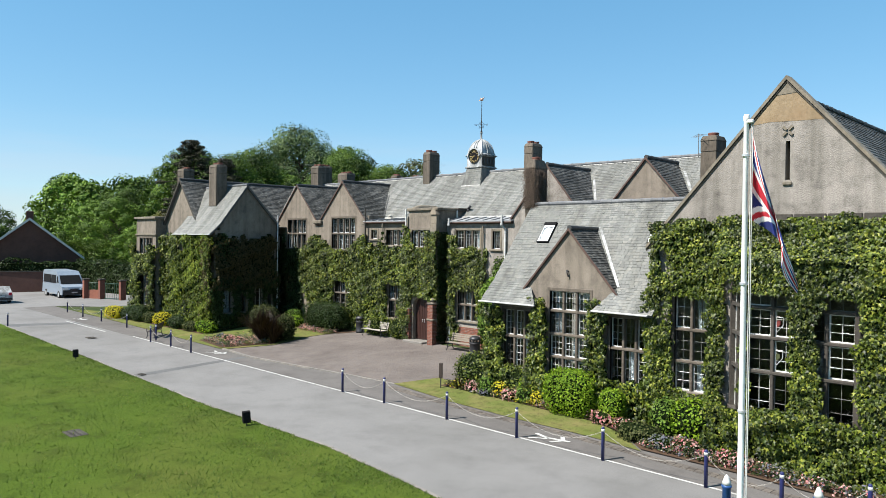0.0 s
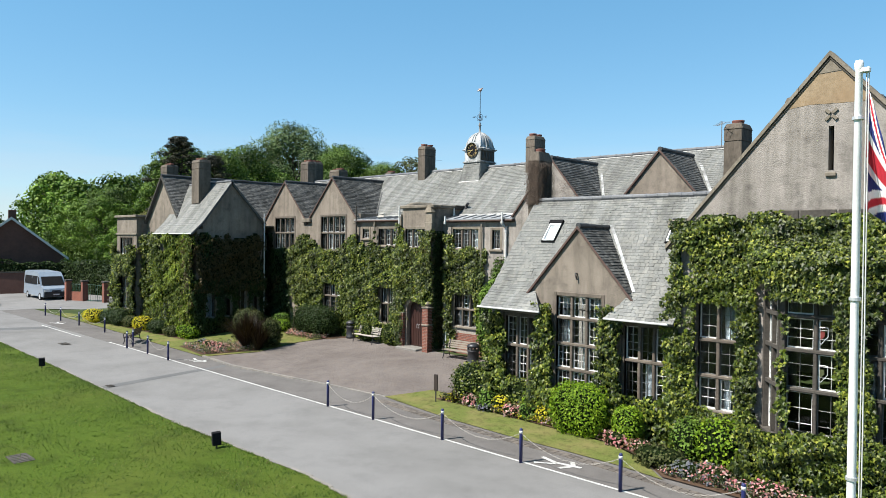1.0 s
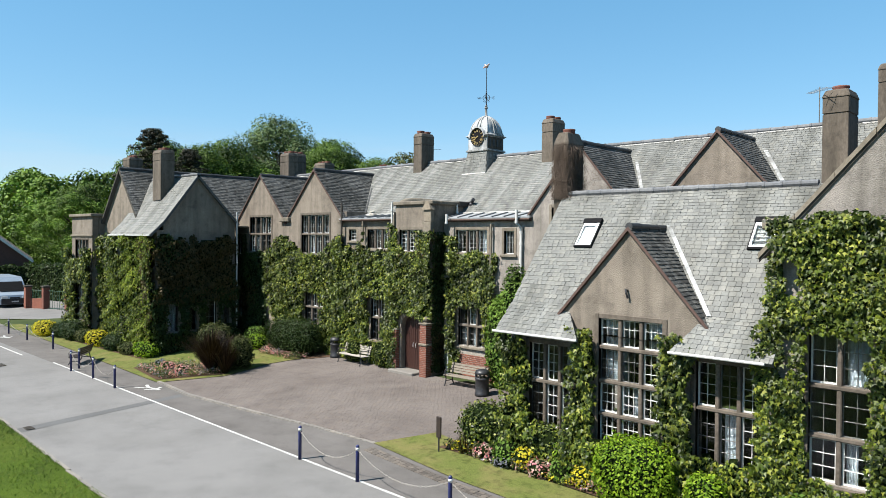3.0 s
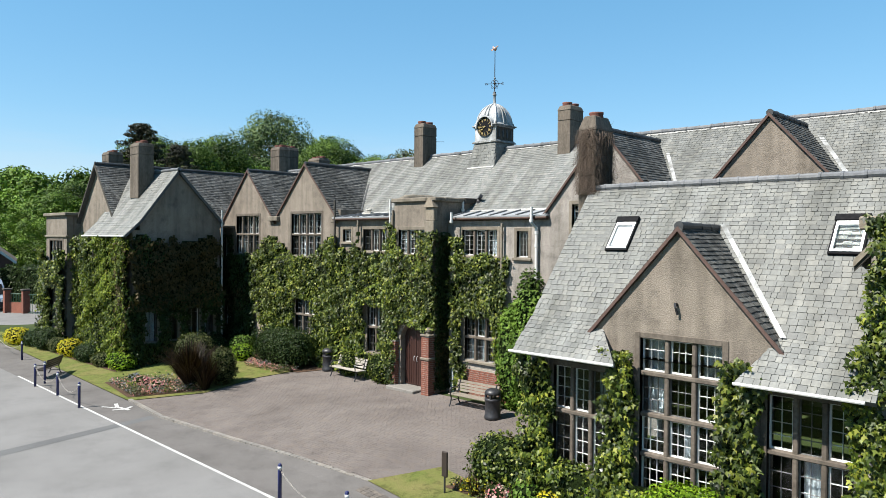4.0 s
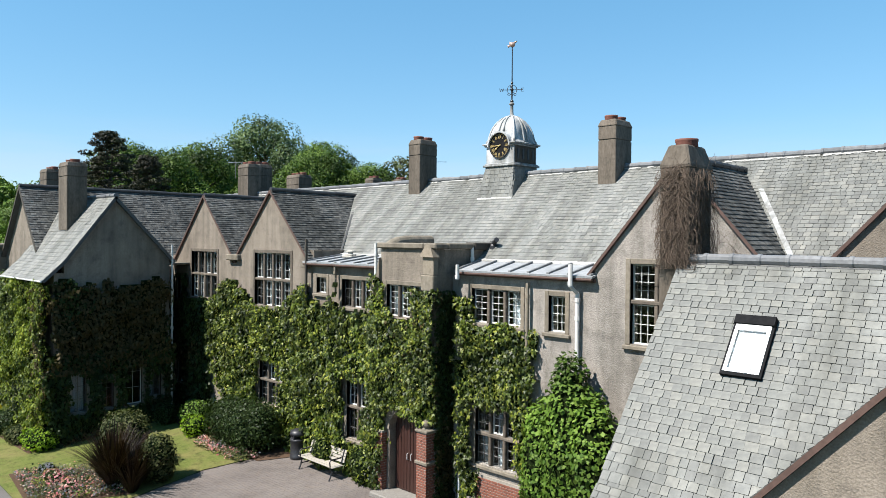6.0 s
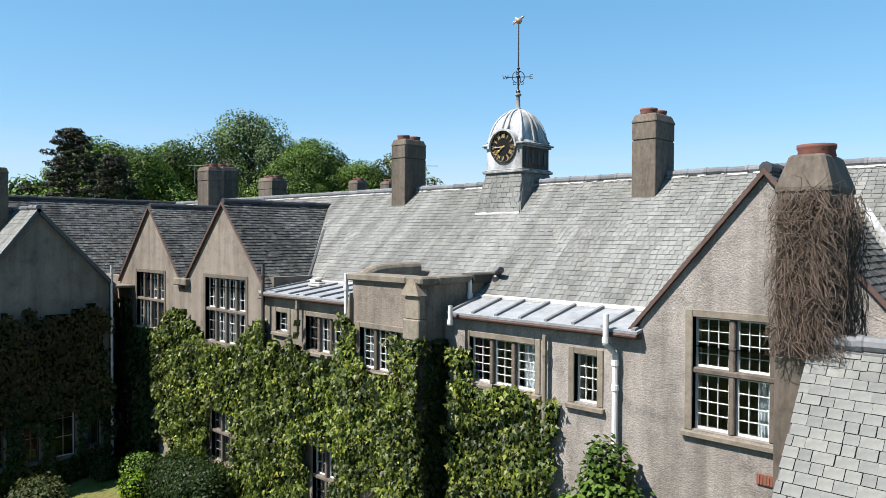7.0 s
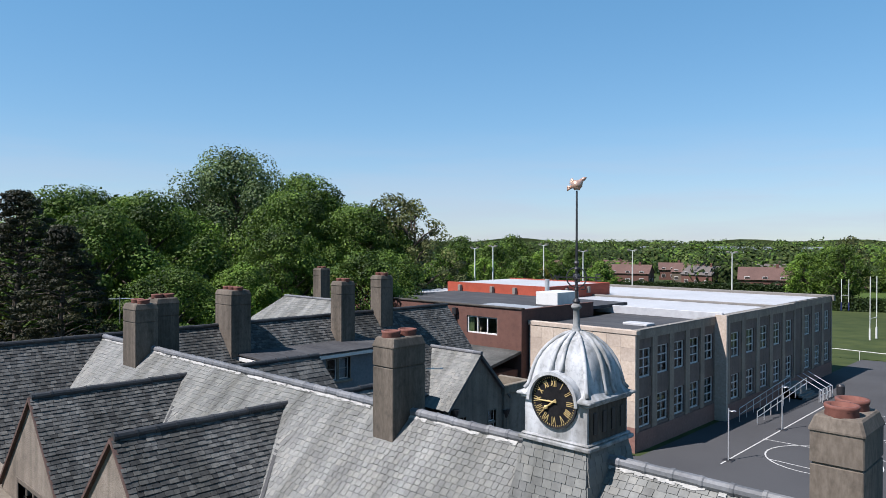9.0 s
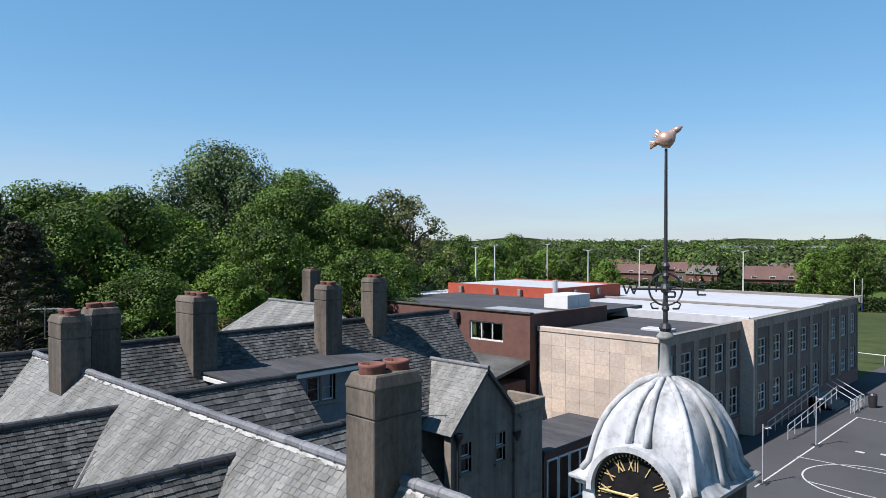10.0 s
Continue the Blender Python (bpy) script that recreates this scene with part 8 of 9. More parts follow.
part("board", g, "blue_sign", sign)


# vehicles
def wheel_at(parent, x, y, r, side):
    g = Geo()
    n = 20
    prof = [(r * 0.62, -0.1), (r * 0.93, -0.1), (r, -0.06), (r, 0.06), (r * 0.93, 0.1), (r * 0.62, 0.1)]
    for (r0, w0), (r1, w1) in zip(prof, prof[1:]):
        for k in range(n):
            a, b = 2 * math.pi * k / n, 2 * math.pi * (k + 1) / n
            g.poly([(x + r0 * math.cos(a), y + w0, r + r0 * math.sin(a)), (x + r0 * math.cos(b), y + w0, r + r0 * math.sin(b)), (x + r1 * math.cos(b), y + w1, r + r1 * math.sin(b)), (x + r1 * math.cos(a), y + w1, r + r1 * math.sin(a))])
    g.weld()
    w = part("wheel", g, "tyre", parent, "black tyre", True, local=True)
    g = Geo()
    g.prism([(x + r * 0.62 * math.cos(2 * math.pi * k / n), y + side * 0.09, r + r * 0.62 * math.sin(2 * math.pi * k / n)) for k in range(n)], (0, -side * 0.15, 0))
    part("rim", g, "galv", w, "grey rim", local=True)


def vehicle(name, at, turn, length, width, profile, glass, mat, label, category, wheels, r, lights):
    """Side profile (x from the nose back, z) swept over the width, narrower at the roof."""
    e = base_empty(name, at, label, category)
    e.rotation_euler = (0, 0, turn)
    g = Geo()
    zmax = max(p[1] for p in profile)
    half = lambda z: width / 2 * (1 - 0.10 * max(0, (z - zmax * 0.5)) / (zmax * 0.5))
    L = [(x, -half(z), z) for x, z in profile]
    R = [(x, half(z), z) for x, z in profile]
    g.poly(L[::-1])
    g.poly(R)
    for i in range(len(L)):
        j = (i + 1) % len(L)
        g.poly([L[i], L[j], R[j], R[i]])
    g.weld()
    part("body", g, mat, e, local=True)
    for q in glass:
        for s in (-1, 1):
            p = Geo()
            p.prism([(x, s * (half(z) + 0.012), z) for x, z in q], (0, -s * 0.02, 0))
            part("side_window", p, "clock_black", e, "dark side window", local=True)
    for x0, z0, x1, z1, inset in lights["screen"]:
        p = Geo()
        p.prism([(x0 + 0.01, -half(z0) + inset, z0), (x0 + 0.01, half(z0) - inset, z0), (x1 + 0.01, half(z1) - inset, z1), (x1 + 0.01, -half(z1) + inset, z1)], (0.015, 0, 0.01))
        part("windscreen", p, "clock_black", e, "dark windscreen", local=True)
    for x, z, dy, w, h, m, nm in lights["lamps"]:
        for s in (-1, 1):
            p = Geo()
            p.box((x - 0.02, s * dy - w / 2, z - h / 2), (x + 0.03, s * dy + w / 2, z + h / 2), 0, 0.01)
            part(nm, p, m, e, local=True)
    for x, z, w, h, m, nm in lights["plates"]:
        p = Geo()
        p.box((x - 0.01, -w / 2, z - h / 2), (x + 0.035, w / 2, z + h / 2), 0, 0.008)
        part(nm, p, m, e, local=True)
    for x in wheels:
        for s in (-1, 1):
            wheel_at(e, x, s * (width / 2 - 0.08), r, s)
    return e


van_profile = [(0.05, 0.35), (0.08, 0.75), (-0.05, 1.05), (-0.75, 1.28), (-1.35, 2.05), (-1.75, 2.38), (-5.4, 2.45), (-5.62, 2.3), (-5.65, 0.4)]
bus = vehicle("minibus", (-53.2, 0.75, 0.0), 0.0, 5.6, 2.0, van_profile,
        [[(-0.95, 1.4), (-1.55, 1.4), (-1.6, 2.0), (-1.35, 1.95)], [(-1.75, 1.35), (-3.2, 1.35), (-3.2, 2.05), (-1.8, 2.05)], [(-3.3, 1.35), (-5.3, 1.35), (-5.3, 2.05), (-3.3, 2.05)]],
        "silver", "silver high-roofed minibus parked in the car park", "minibus", (-0.95, -4.5), 0.34,
        {"screen": [(-0.72, 1.32, -1.33, 2.02, 0.12)], "lamps": [(0.05, 0.88, 0.72, 0.42, 0.2, "white", "headlight")],
         "plates": [(0.06, 0.58, 1.86, 0.42, "black", "bumper"), (0.075, 0.56, 0.5, 0.1, "white", "number_plate"), (0.03, 0.85, 0.7, 0.12, "black", "grille")]})
bus.scale = (1.15, 1.15, 1.15)
car_profile = [(0.0, 0.3), (0.05, 0.6), (-0.1, 0.85), (-1.1, 1.0), (-1.85, 1.5), (-3.6, 1.58), (-4.25, 1.05), (-4.35, 0.85), (-4.35, 0.3)]
vehicle("car", (-55.4, -6.2, 0.0), math.pi, 4.3, 1.8, car_profile,
        [[(-1.3, 1.02), (-2.5, 1.02), (-2.5, 1.45), (-1.9, 1.43)], [(-2.6, 1.02), (-3.9, 1.05), (-3.6, 1.47), (-2.6, 1.46)]],
        "white_metal", "white estate car parked in the car park", "car", (-0.85, -3.45), 0.32,
        {"screen": [(-1.12, 1.02, -1.83, 1.47, 0.12)], "lamps": [(-4.36, 0.9, 0.7, 0.25, 0.25, "flag_red", "tail_light")],
         "plates": [(-4.37, 0.7, 0.5, 0.1, "white", "number_plate"), (-4.36, 0.45, 1.7, 0.2, "black", "bumper")]})
# ---- later school blocks behind ----
fr = random.Random(101)
block = base_empty("classroom_block", (-24, 55, 0.6), "two-storey stone-clad classroom block with flat roofs", "school building")
ZB, ZT = 0.6, 8.4


def block_part(name, g, mat, label="", smooth=False):
    return part(name, g, mat, block, label)


def pane_window(parent, P, u0, v0, u1, v1, cols=2, rows=3):
    g = Geo()
    t = 0.07
    us = [u0 + t + (u1 - u0 - 2 * t) * k / cols for k in range(cols + 1)]
    zs = [v0 + t + (v1 - v0 - 2 * t) * k / rows for k in range(rows + 1)]
    lights = [(us[k] + 0.03, zs[q] + 0.03, us[k + 1] - 0.03, zs[q + 1] - 0.03) for k in range(cols) for q in range(rows)]
    wall_panel(g, lambda u, v, o=0.0: P(u, v, o - 0.1), [(u0, v0), (u1, v0), (u1, v1), (u0, v1)], lights, 0.09)
    g.weld()
    w = part("window", g, "white", parent)
    p = Geo()
    pbox(p, P, u0 + 0.02, v0 + 0.02, u1 - 0.02, v1 - 0.02, -0.16, -0.15)
    part("pane", p, "glass", w).visible_shadow = False
    return w


# east facade: recessed window bays between piers
def east_front(x0, y0, y1, bays, top, skip=()):
    P = wall_x(x0)
    n = (y1 - y0) / bays
    holes, wins = [], []
    for b in range(bays):
        if b in skip:
            continue
        c = y0 + n * (b + 0.5)
        for v0, v1 in ((2.1, 4.0), (5.3, 7.2)):
            holes.append((c - 0.78, v0, c + 0.78, v1))
            wins.append((c - 0.78, v0, c + 0.78, v1))
    g = Geo()
    wall_panel(g, wall_x(x0 - 0.08), [(y0, 1.9), (y1, 1.9), (y1, top), (y0, top)], holes, 0.3)
    g.weld()
    block_part("facade", g, "panel_brown", "brown stone infill between the piers")
    g = Geo()
    pbox(g, P, y0, ZB - 0.3, y1, 1.88, -0.5, 0.0)
    block_part("plinth", g, "panel_pink", "pinkish stone plinth")
    for b in range(bays + 1):
        c = y0 + n * b
        g = Geo()
        pbox(g, P, max(y0, c - 0.34), 1.9, min(y1, c + 0.34), top - 0.45, -0.075, 0.0)
        block_part("pier", g, "pier_stone", "tan stone pier, colour darkened for the shaded east face")
    g = Geo()
    pbox(g, P, y0, top - 0.45, y1, top + 0.10, -0.3, 0.02)
    block_part("parapet", g, "pier_stone", "tan stone parapet, colour darkened for the shaded east face")
    g = Geo()
    pbox(g, P, y0, top + 0.10, y1, top + 0.17, -0.32, 0.06)
    block_part("coping", g, "kerb", "thin pale coping")
    for q in wins:
        pane_window(block, wall_x(x0 - 0.08), *q)


east_front(-20.5, 39.47, 51.6, 5, 8.3)
east_front(-19.6, 51.6, 66.5, 5, 8.45)
east_front(-19.9, 66.5, 78.5, 4, 8.45, (0,))
# front face in stone panels
g = Geo()
g.box((-28.9, 39.42, 0.3), (-20.66, 39.7, 8.14))
front = block_part("front_wall", g, "mortar")
cols, rows = 8, 9
for i in range(cols):
    for j in range(rows):
        w, h = 8.38 / cols, (8.2 - 0.6) / rows
        x, z = -28.88 + i * w, 0.55 + j * h
        p = Geo()
        p.box((x + 0.005, 39.3, z + 0.004), (x + w - 0.005, 39.46, z + h - 0.004), 0, 0.003)
        part("cladding_panel", p, "panel" if j > 1 else "panel_pink", front)
g = Geo()
g.box((-29.0, 39.25, 8.15), (-20.4, 39.75, 8.45), 0, 0.03)
block_part("parapet", g, "panel")
g = Geo()
g.box((-19.93, 51.3, 0.3), (-19.62, 51.58, 8.6))
g.box((-20.5, 51.3, 0.3), (-19.93, 51.58, 8.6))
block_part("return_wall", g, "panel", "sunlit return of the projecting part")
g = Geo()
g.box((-29.0, 39.7, 7.9), (-20.8, 51.5, 8.12))
block_part("flat_roof", g, "bitumen", "dark felt flat roof")
g = Geo()
g.box((-58, 51.6, 8.1), (-19.95, 78.2, 8.42))
block_part("flat_roof", g, "membrane", "bright white membrane roof")
for a, b, m in (((-58, 51.45, 8.1), (-20.0, 51.7, 8.75), "membrane"), ((-58, 62.8, 8.42), (-20.0, 63.1, 8.62), "kerb"), ((-58, 78.0, 8.1), (-19.6, 78.5, 8.7), "kerb"), ((-20.25, 51.7, 8.42), (-19.92, 78.2, 8.62), "kerb")):
    g = Geo()
    g.box(a, b, 0, 0.03)
    block_part("roof_kerb", g, m)
g = Geo()
g.box((-57.8, 66, 0.5), (-20.2, 78.4, 8.1))
block_part("rear_mass", g, "panel")
g = Geo()
g.box((-24.3, 44.3, 8.12), (-22.4, 45.5, 8.3), 0, 0.03)
block_part("rooflight", g, "membrane", "low white rooflight")
g = Geo()
g.box((-33.9, 46.8, 8.3), (-31.7, 49.9, 9.9), 0, 0.03)
plant = block_part("plant_cabinet", g, "white", "white rooftop plant cabinet")
g = Geo()
g.box((-31.72, 48.3, 8.4), (-31.68, 48.36, 9.8))
part("cabinet_seam", g, "galv", plant)
# red upper storey behind
g = Geo()
g.box((-52, 55, 8.4), (-38.5, 55.3, 9.7))
g.box((-38.8, 55.3, 8.4), (-38.5, 66, 9.7))
g.box((-52, 66, 8.4), (-38.5, 66.3, 9.7))
block_part("red_upstand", g, "red_wall", "orange-red clad roof upstand")
g = Geo()
g.box((-52, 55.3, 9.5), (-38.8, 66, 9.6))
block_part("flat_roof", g, "membrane")
for x, y in ((-50, 54.9), (-45.5, 54.9), (-42.5, 54.9), (-38.4, 58), (-38.4, 62)):
    g = Geo()
    g.box((x - 0.18, y - 0.25, 8.8), (x + 0.18, y + 0.1, 9.45), 0, 0.03)
    block_part("flue_cowl", g, "kerb")
g = Geo()
g.tube([(-37.2, 53.0, 8.4), (-37.2, 53.0, 10.6)], 0.22, 12)
block_part("flue", g, "galv", "steel rooftop flue")
# steps and rails at the east entrance
for k in range(6):
    g = Geo()
    g.box((-19.6, 63.0 - 0.0, 0.5), (-17.9 + 0.3 * (6 - k) - 1.5, 66.2, 0.65 + 0.17 * (k + 1)), 0, 0.01)
    block_part("step", g, "kerb")
rail = base_empty("handrail", (-18, 58, 0.65), "galvanised steel handrails along the entrance ramp", "handrail")
for x, y0, y1, z0, z1 in ((-17.6, 52, 63, 0.65, 1.6), (-18.9, 52, 63, 0.65, 1.6), (-16.6, 63.0, 66.2, 0.65, 0.65)):
    n = 8
    for k in range(n + 1):
        t = k / n
        y, z = y0 + (y1 - y0) * t, z0 + (z1 - z0) * t
        g = Geo()
        g.tube([(x, y, z), (x, y, z + 1.0)], 0.03, 6)
        part("post", g, "galv", rail)
    for hgt in (0.55, 1.0):
        g = Geo()
        g.tube([(x, y0, z0 + hgt), (x, y1, z1 + hgt)], 0.03, 6)
        part("rail", g, "galv", rail)
for k in range(3):
    y = 63.2 + k * 1.4
    g = Geo()
    g.tube([(-18.4, y, 2.7), (-16.4, y, 1.65), (-16.4, y, 0.65)], 0.03, 6)
    part("rail", g, "galv", rail)

# brown brick block
bb = base_empty("brick_block", (-38, 42, 0.6), "brown brick flat-roofed extension with white windows", "school building")
g = Geo()
BWIN = [(-34.3, 7.2, -31.3, 8.15 + 0.35), (-38.0, 7.2, -36.4, 8.5), (-34.3, 3.2, -31.3, 4.6)]
wall_panel(g, wall_y(38.6), [(-50, 0.3), (-29.05, 0.3), (-29.05, 9.25), (-50, 9.25)], BWIN, 0.3)
g.weld()
part("wall", g, "brown_brick", bb)
g = Geo()
g.box((-29.35, 38.9, 0.3), (-29.05, 48, 9.25))
part("wall", g, "brown_brick", bb)
g = Geo()
g.box((-50, 38.9, 8.6), (-29.4, 54, 8.85))
part("flat_roof", g, "bitumen", bb)
g = Geo()
g.box((-50, 38.5, 9.25), (-29.0, 38.95, 9.36), 0, 0.02)
part("coping", g, "stone_dark", bb)
g = Geo()
g.box((-36.0, 39.5, 8.85), (-29.5, 44.0, 9.0))
part("roof_patch", g, "lead", bb)
for u0, v0, u1, v1 in BWIN:
    pane_window(bb, wall_y(38.6), u0, v0, u1, v1, 3, 1)
g = Geo()
g.tube([(-35.4, 38.45, 9.0), (-35.4, 38.45, 4.0)], 0.09, 8)
g.box((-35.6, 38.3, 8.5), (-35.2, 38.6, 9.0), 0, 0.02)
part("downpipe", g, "black", bb)
g = Geo()
g.prism([(-35.5, 33.0, 5.2), (-29.1, 33.0, 5.2), (-29.1, 38.6, 6.3), (-35.5, 38.6, 6.3)], (0, 0, -0.2))
part("lean_to_roof", g, "slate_dark", bb, "grey lean-to roof")
g = Geo()
g.box((-35.3, 33.2, 0.4), (-29.3, 38.5, 5.0))
part("lean_to", g, "brown_brick", bb)

# ---- poles, posts and fences ----
def lamp_mast(x, y, h):
    e = base_empty("floodlight_mast", (x, y, 0.6), "slim grey floodlight mast with two lamps", "floodlight", "pitch floodlights")
    g = Geo()
    g.tube([(x, y, 0.6), (x, y, h)], [0.16, 0.09], 8)
    part("mast", g, "white", e)
    g = Geo()
    g.box((x - 0.9, y - 0.05, h - 0.1), (x + 0.9, y + 0.05, h), 0, 0.01)
    part("crossarm", g, "galv", e)
    for s in (-0.7, 0.7):
        g = Geo()
        g.box((x + s - 0.28, y - 0.25, h - 0.02), (x + s + 0.28, y + 0.2, h + 0.25), 0, 0.04)
        part("lamp", g, "kerb", e)


for x, y, h in ((-84.3, 96.0, 12.9), (-82.5, 99, 13.2), (-68.8, 107.9, 12.4), (-61.4, 112.3, 12.6), (-46.6, 119.4, 12.3), (-74.6, 103.9, 13.5)):
    lamp_mast(x, y, h)


def rugby_posts(x, y, w=5.6, h=11.0, turn=0.35):
    e = base_empty("rugby_posts", (x, y, 0.6), "tall white rugby goal posts on the field", "goal posts", "rugby posts")
    c, s = math.cos(turn), math.sin(turn)
    for k in (-1, 1):
        g = Geo()
        px, py = x + k * c * w / 2, y + k * s * w / 2
        g.tube([(px, py, 0.6), (px, py, 0.6 + h)], 0.06, 8)
        post = part("post", g, "white", e)
        g = Geo()
        g.lathe([(0.13, 0), (0.13, 1.6)], (px, py, 0.6), 12)
        part("pad", g, "navy" if y > 140 else "white", post)
    g = Geo()
    g.tube([(x - c * w / 2, y - s * w / 2, 3.6), (x + c * w / 2, y + s * w / 2, 3.6)], 0.05, 8)
    part("crossbar", g, "white", e)


rugby_posts(-23.5, 110.7, 2.6, 8.8, 1.49)
rugby_posts(-38.4, 154.6, 1.4, 6.2, 0.7)
fence = base_empty("pitch_rail", (-10, 89, 0.6), "white rail fence beside the field", "fence")
for k in range(14):
    x = -23 + k * 3.0
    y = 89.6 - 0.3 * k
    g = Geo()
    g.tube([(x, y, 0.6), (x, y, 1.75)], 0.04, 6)
    part("post", g, "white", fence)
g = Geo()
g.tube([(-23, 89.6, 1.72), (16, 85.7, 1.72)], 0.04, 6)
part("rail", g, "white", fence)
for x, y in ((-15.65, 42.0), (-15.8, 51.8)):
    e = base_empty("ball_post", (x, y, 0.65), "slim netball post with a ring on the playground", "netball post", "netball posts")
    g = Geo()
    g.tube([(x, y, 0.65), (x, y, 3.9)], 0.04, 8)
    part("post", g, "galv", e)
    g = Geo()
    g.tube([(x + 0.25 + 0.19 * math.cos(a), y + 0.19 * math.sin(a), 3.75) for a in [2 * math.pi * k / 16 for k in range(17)]], 0.016, 5, 0, False)
    part("ring", g, "galv", e)
    g = Geo()
    g.box((x - 0.3, y - 0.3, 0.66), (x + 0.3, y + 0.3, 0.7), 0, 0.01)
    part("base_plate", g, "black", e)
e = base_empty("litter_bin", (-16.0, 64.5, 0.65), "dark round litter bin on the playground", "litter bin", "litter bins")
g = Geo()
g.lathe([(0.3, 0), (0.33, 0.5), (0.33, 1.0), (0.25, 1.15), (0.0, 1.2)], (-15.9, 66.5, 0.65), 14)
part("bin_body", g, "black", e)

# ---- houses ----
def house(name, x, y, turn, w, d, eaves, ridge, wall, roof_m, label, windows=True, base=0.0, gable_trim=False):
    e = base_empty(name, (x, y, base), label, "house", "houses beyond the grounds")
    e.rotation_euler = (0, 0, turn)
    g = Geo()
    prof = [(-d / 2, 0), (d / 2, 0), (d / 2, eaves), (0, ridge), (-d / 2, eaves)]
    a = [(-w / 2, u, v) for u, v in prof]
    b = [(w / 2, u, v) for u, v in prof]
    g.poly(a[::-1])
    g.poly(b)
    for i in range(5):
        j = (i + 1) % 5
        g.poly([a[i], a[j], b[j], b[i]])
    g.weld()
    part("wall", g, wall, e, local=True)
    g = Geo()
    sl = (ridge - eaves) / (d / 2)
    for s in (-1, 1):
        q = [(-w / 2 - 0.3, 0, ridge + 0.12), (w / 2 + 0.3, 0, ridge + 0.12), (w / 2 + 0.3, s * (d / 2 + 0.4), eaves + 0.12 - sl * 0.4), (-w / 2 - 0.3, s * (d / 2 + 0.4), eaves + 0.12 - sl * 0.4)]
        roof_deck(g, q, 0.15)
    r = part("roof", g, roof_m, e, local=True)
    g = Geo()
    g.box((w * 0.2, -0.4, ridge - 0.6), (w * 0.2 + 0.8, 0.4, ridge + 1.0), 0, 0.03)
    part("chimney", g, wall, r, local=True)
    if gable_trim:
        for s in (-1, 1):
            g = Geo()
            g.prism([(w / 2 + 0.31, 0, ridge + 0.15), (w / 2 + 0.31, s * (d / 2 + 0.42), eaves + 0.15 - sl * 0.42), (w / 2 + 0.31, s * (d / 2 + 0.42), eaves - 0.15 - sl * 0.42), (w / 2 + 0.31, 0, ridge - 0.15)], (0.06, 0, 0))
            part("bargeboard", g, "white", e, "white bargeboard", local=True)
    if windows:
        for s in (-1, 1):
            for k in range(3):
                for z in ((1.0, 2.2),) if eaves < 3.6 else ((1.0, 2.2), (3.5, 4.6)):
                    g = Geo()
                    u = -w / 2 + w * (k + 0.5) / 3
                    g.box((u - 0.7, s * (d / 2) - 0.05, z[0]), (u + 0.7, s * (d / 2) + 0.05, z[1]), 0, 0.02)
                    wn = part("window", g, "white", e, local=True)
                    p = Geo()
                    p.box((u - 0.62, s * (d / 2 + 0.05) - 0.01, z[0] + 0.08), (u + 0.62, s * (d / 2 + 0.05) + 0.01, z[1] - 0.08))
                    part("pane", p, "room", wn, local=True)
        for u in (-d / 4, d / 4):
            g = Geo()
            g.box((w / 2 - 0.05, u - 0.6, 1.0), (w / 2 + 0.05, u + 0.6, 2.2), 0, 0.02)
            wn = part("window", g, "white", e, local=True)
            p = Geo()
            p.box((w / 2 + 0.04, u - 0.52, 1.08), (w / 2 + 0.06, u + 0.52, 2.12))
            part("pane", p, "room", wn, local=True)
    return e


house("bungalow", -72.7, 1.8, math.radians(-15), 12, 10.4, 4.1, 8.3, "brown_brick", "roof_brown", "brown brick bungalow with white bargeboards", False, 0.0, True)
house("bungalow", -88, -14, math.radians(-38), 14, 12, 5.0, 8.9, "brown_brick", "roof_brown", "brown brick bungalow with white bargeboards", False, 0.0, True)
hr = random.Random(131)
for x, y, t in ((-117, 211, 0.3), (-132, 224, 0.6), (-107, 234, 0.2), (-95, 218, -0.35), (-81, 230, 0.4), (-71, 203, 0.3), (-84, 246, 0.1), (-121, 249, 0.5), (-142, 241, 0.2), (-61, 239, 0.4), (-152, 203, 0.5), (-102, 260, 0.2), (-165, 231, 0.1), (-185, 190, 0.4)):
    house("house", x, y, t + hr.uniform(-0.2, 0.2), hr.uniform(9, 15), hr.uniform(7, 8.5), 3.9, hr.uniform(6.2, 7.2), fr.choice(["brown_brick", "wall_tan", "brown_brick"]), fr.choice(["roof_red", "roof_red", "roof_brown"]), "red brick house with a tiled roof", True, 0.0)
# long low white sheds far off
for x, y, w in ((-330, 640, 40), (-255, 660, 60), (-190, 690, 45)):
    e = base_empty("shed", (x, y, 0), "long low pale shed far across the fields", "shed", "far sheds")
    g = Geo()
    g.box((x - w / 2, y - 8, 0), (x + w / 2, y + 8, 7))
    part("wall", g, "membrane", e)
    g = Geo()
    g.prism([(x - w / 2 - 1, y - 9, 7), (x + w / 2 + 1, y - 9, 7), (x + w / 2 + 1, y, 9.5), (x - w / 2 - 1, y, 9.5)], (0, 0, 0.4))
    part("roof", g, "grey_render", e)

# boundary walls by the car park
bw = base_empty("boundary_wall", (-64, -4, 0), "dark red brick boundary wall of the car park", "wall")
g = Geo()
g.prism([(-72, -16, 0), (-62.5, 3.5, 0), (-62.5, 3.5, 2.3), (-72, -16, 2.3)], (-0.3, 0.15, 0))
part("wall", g, "brown_brick", bw)
g = Geo()
g.prism([(-72.1, -16, 2.3), (-62.4, 3.5, 2.3), (-62.4, 3.5, 2.42), (-72.1, -16, 2.42)], (-0.42, 0.2, 0))
part("coping", g, "stone_dark", bw)
g = Geo()
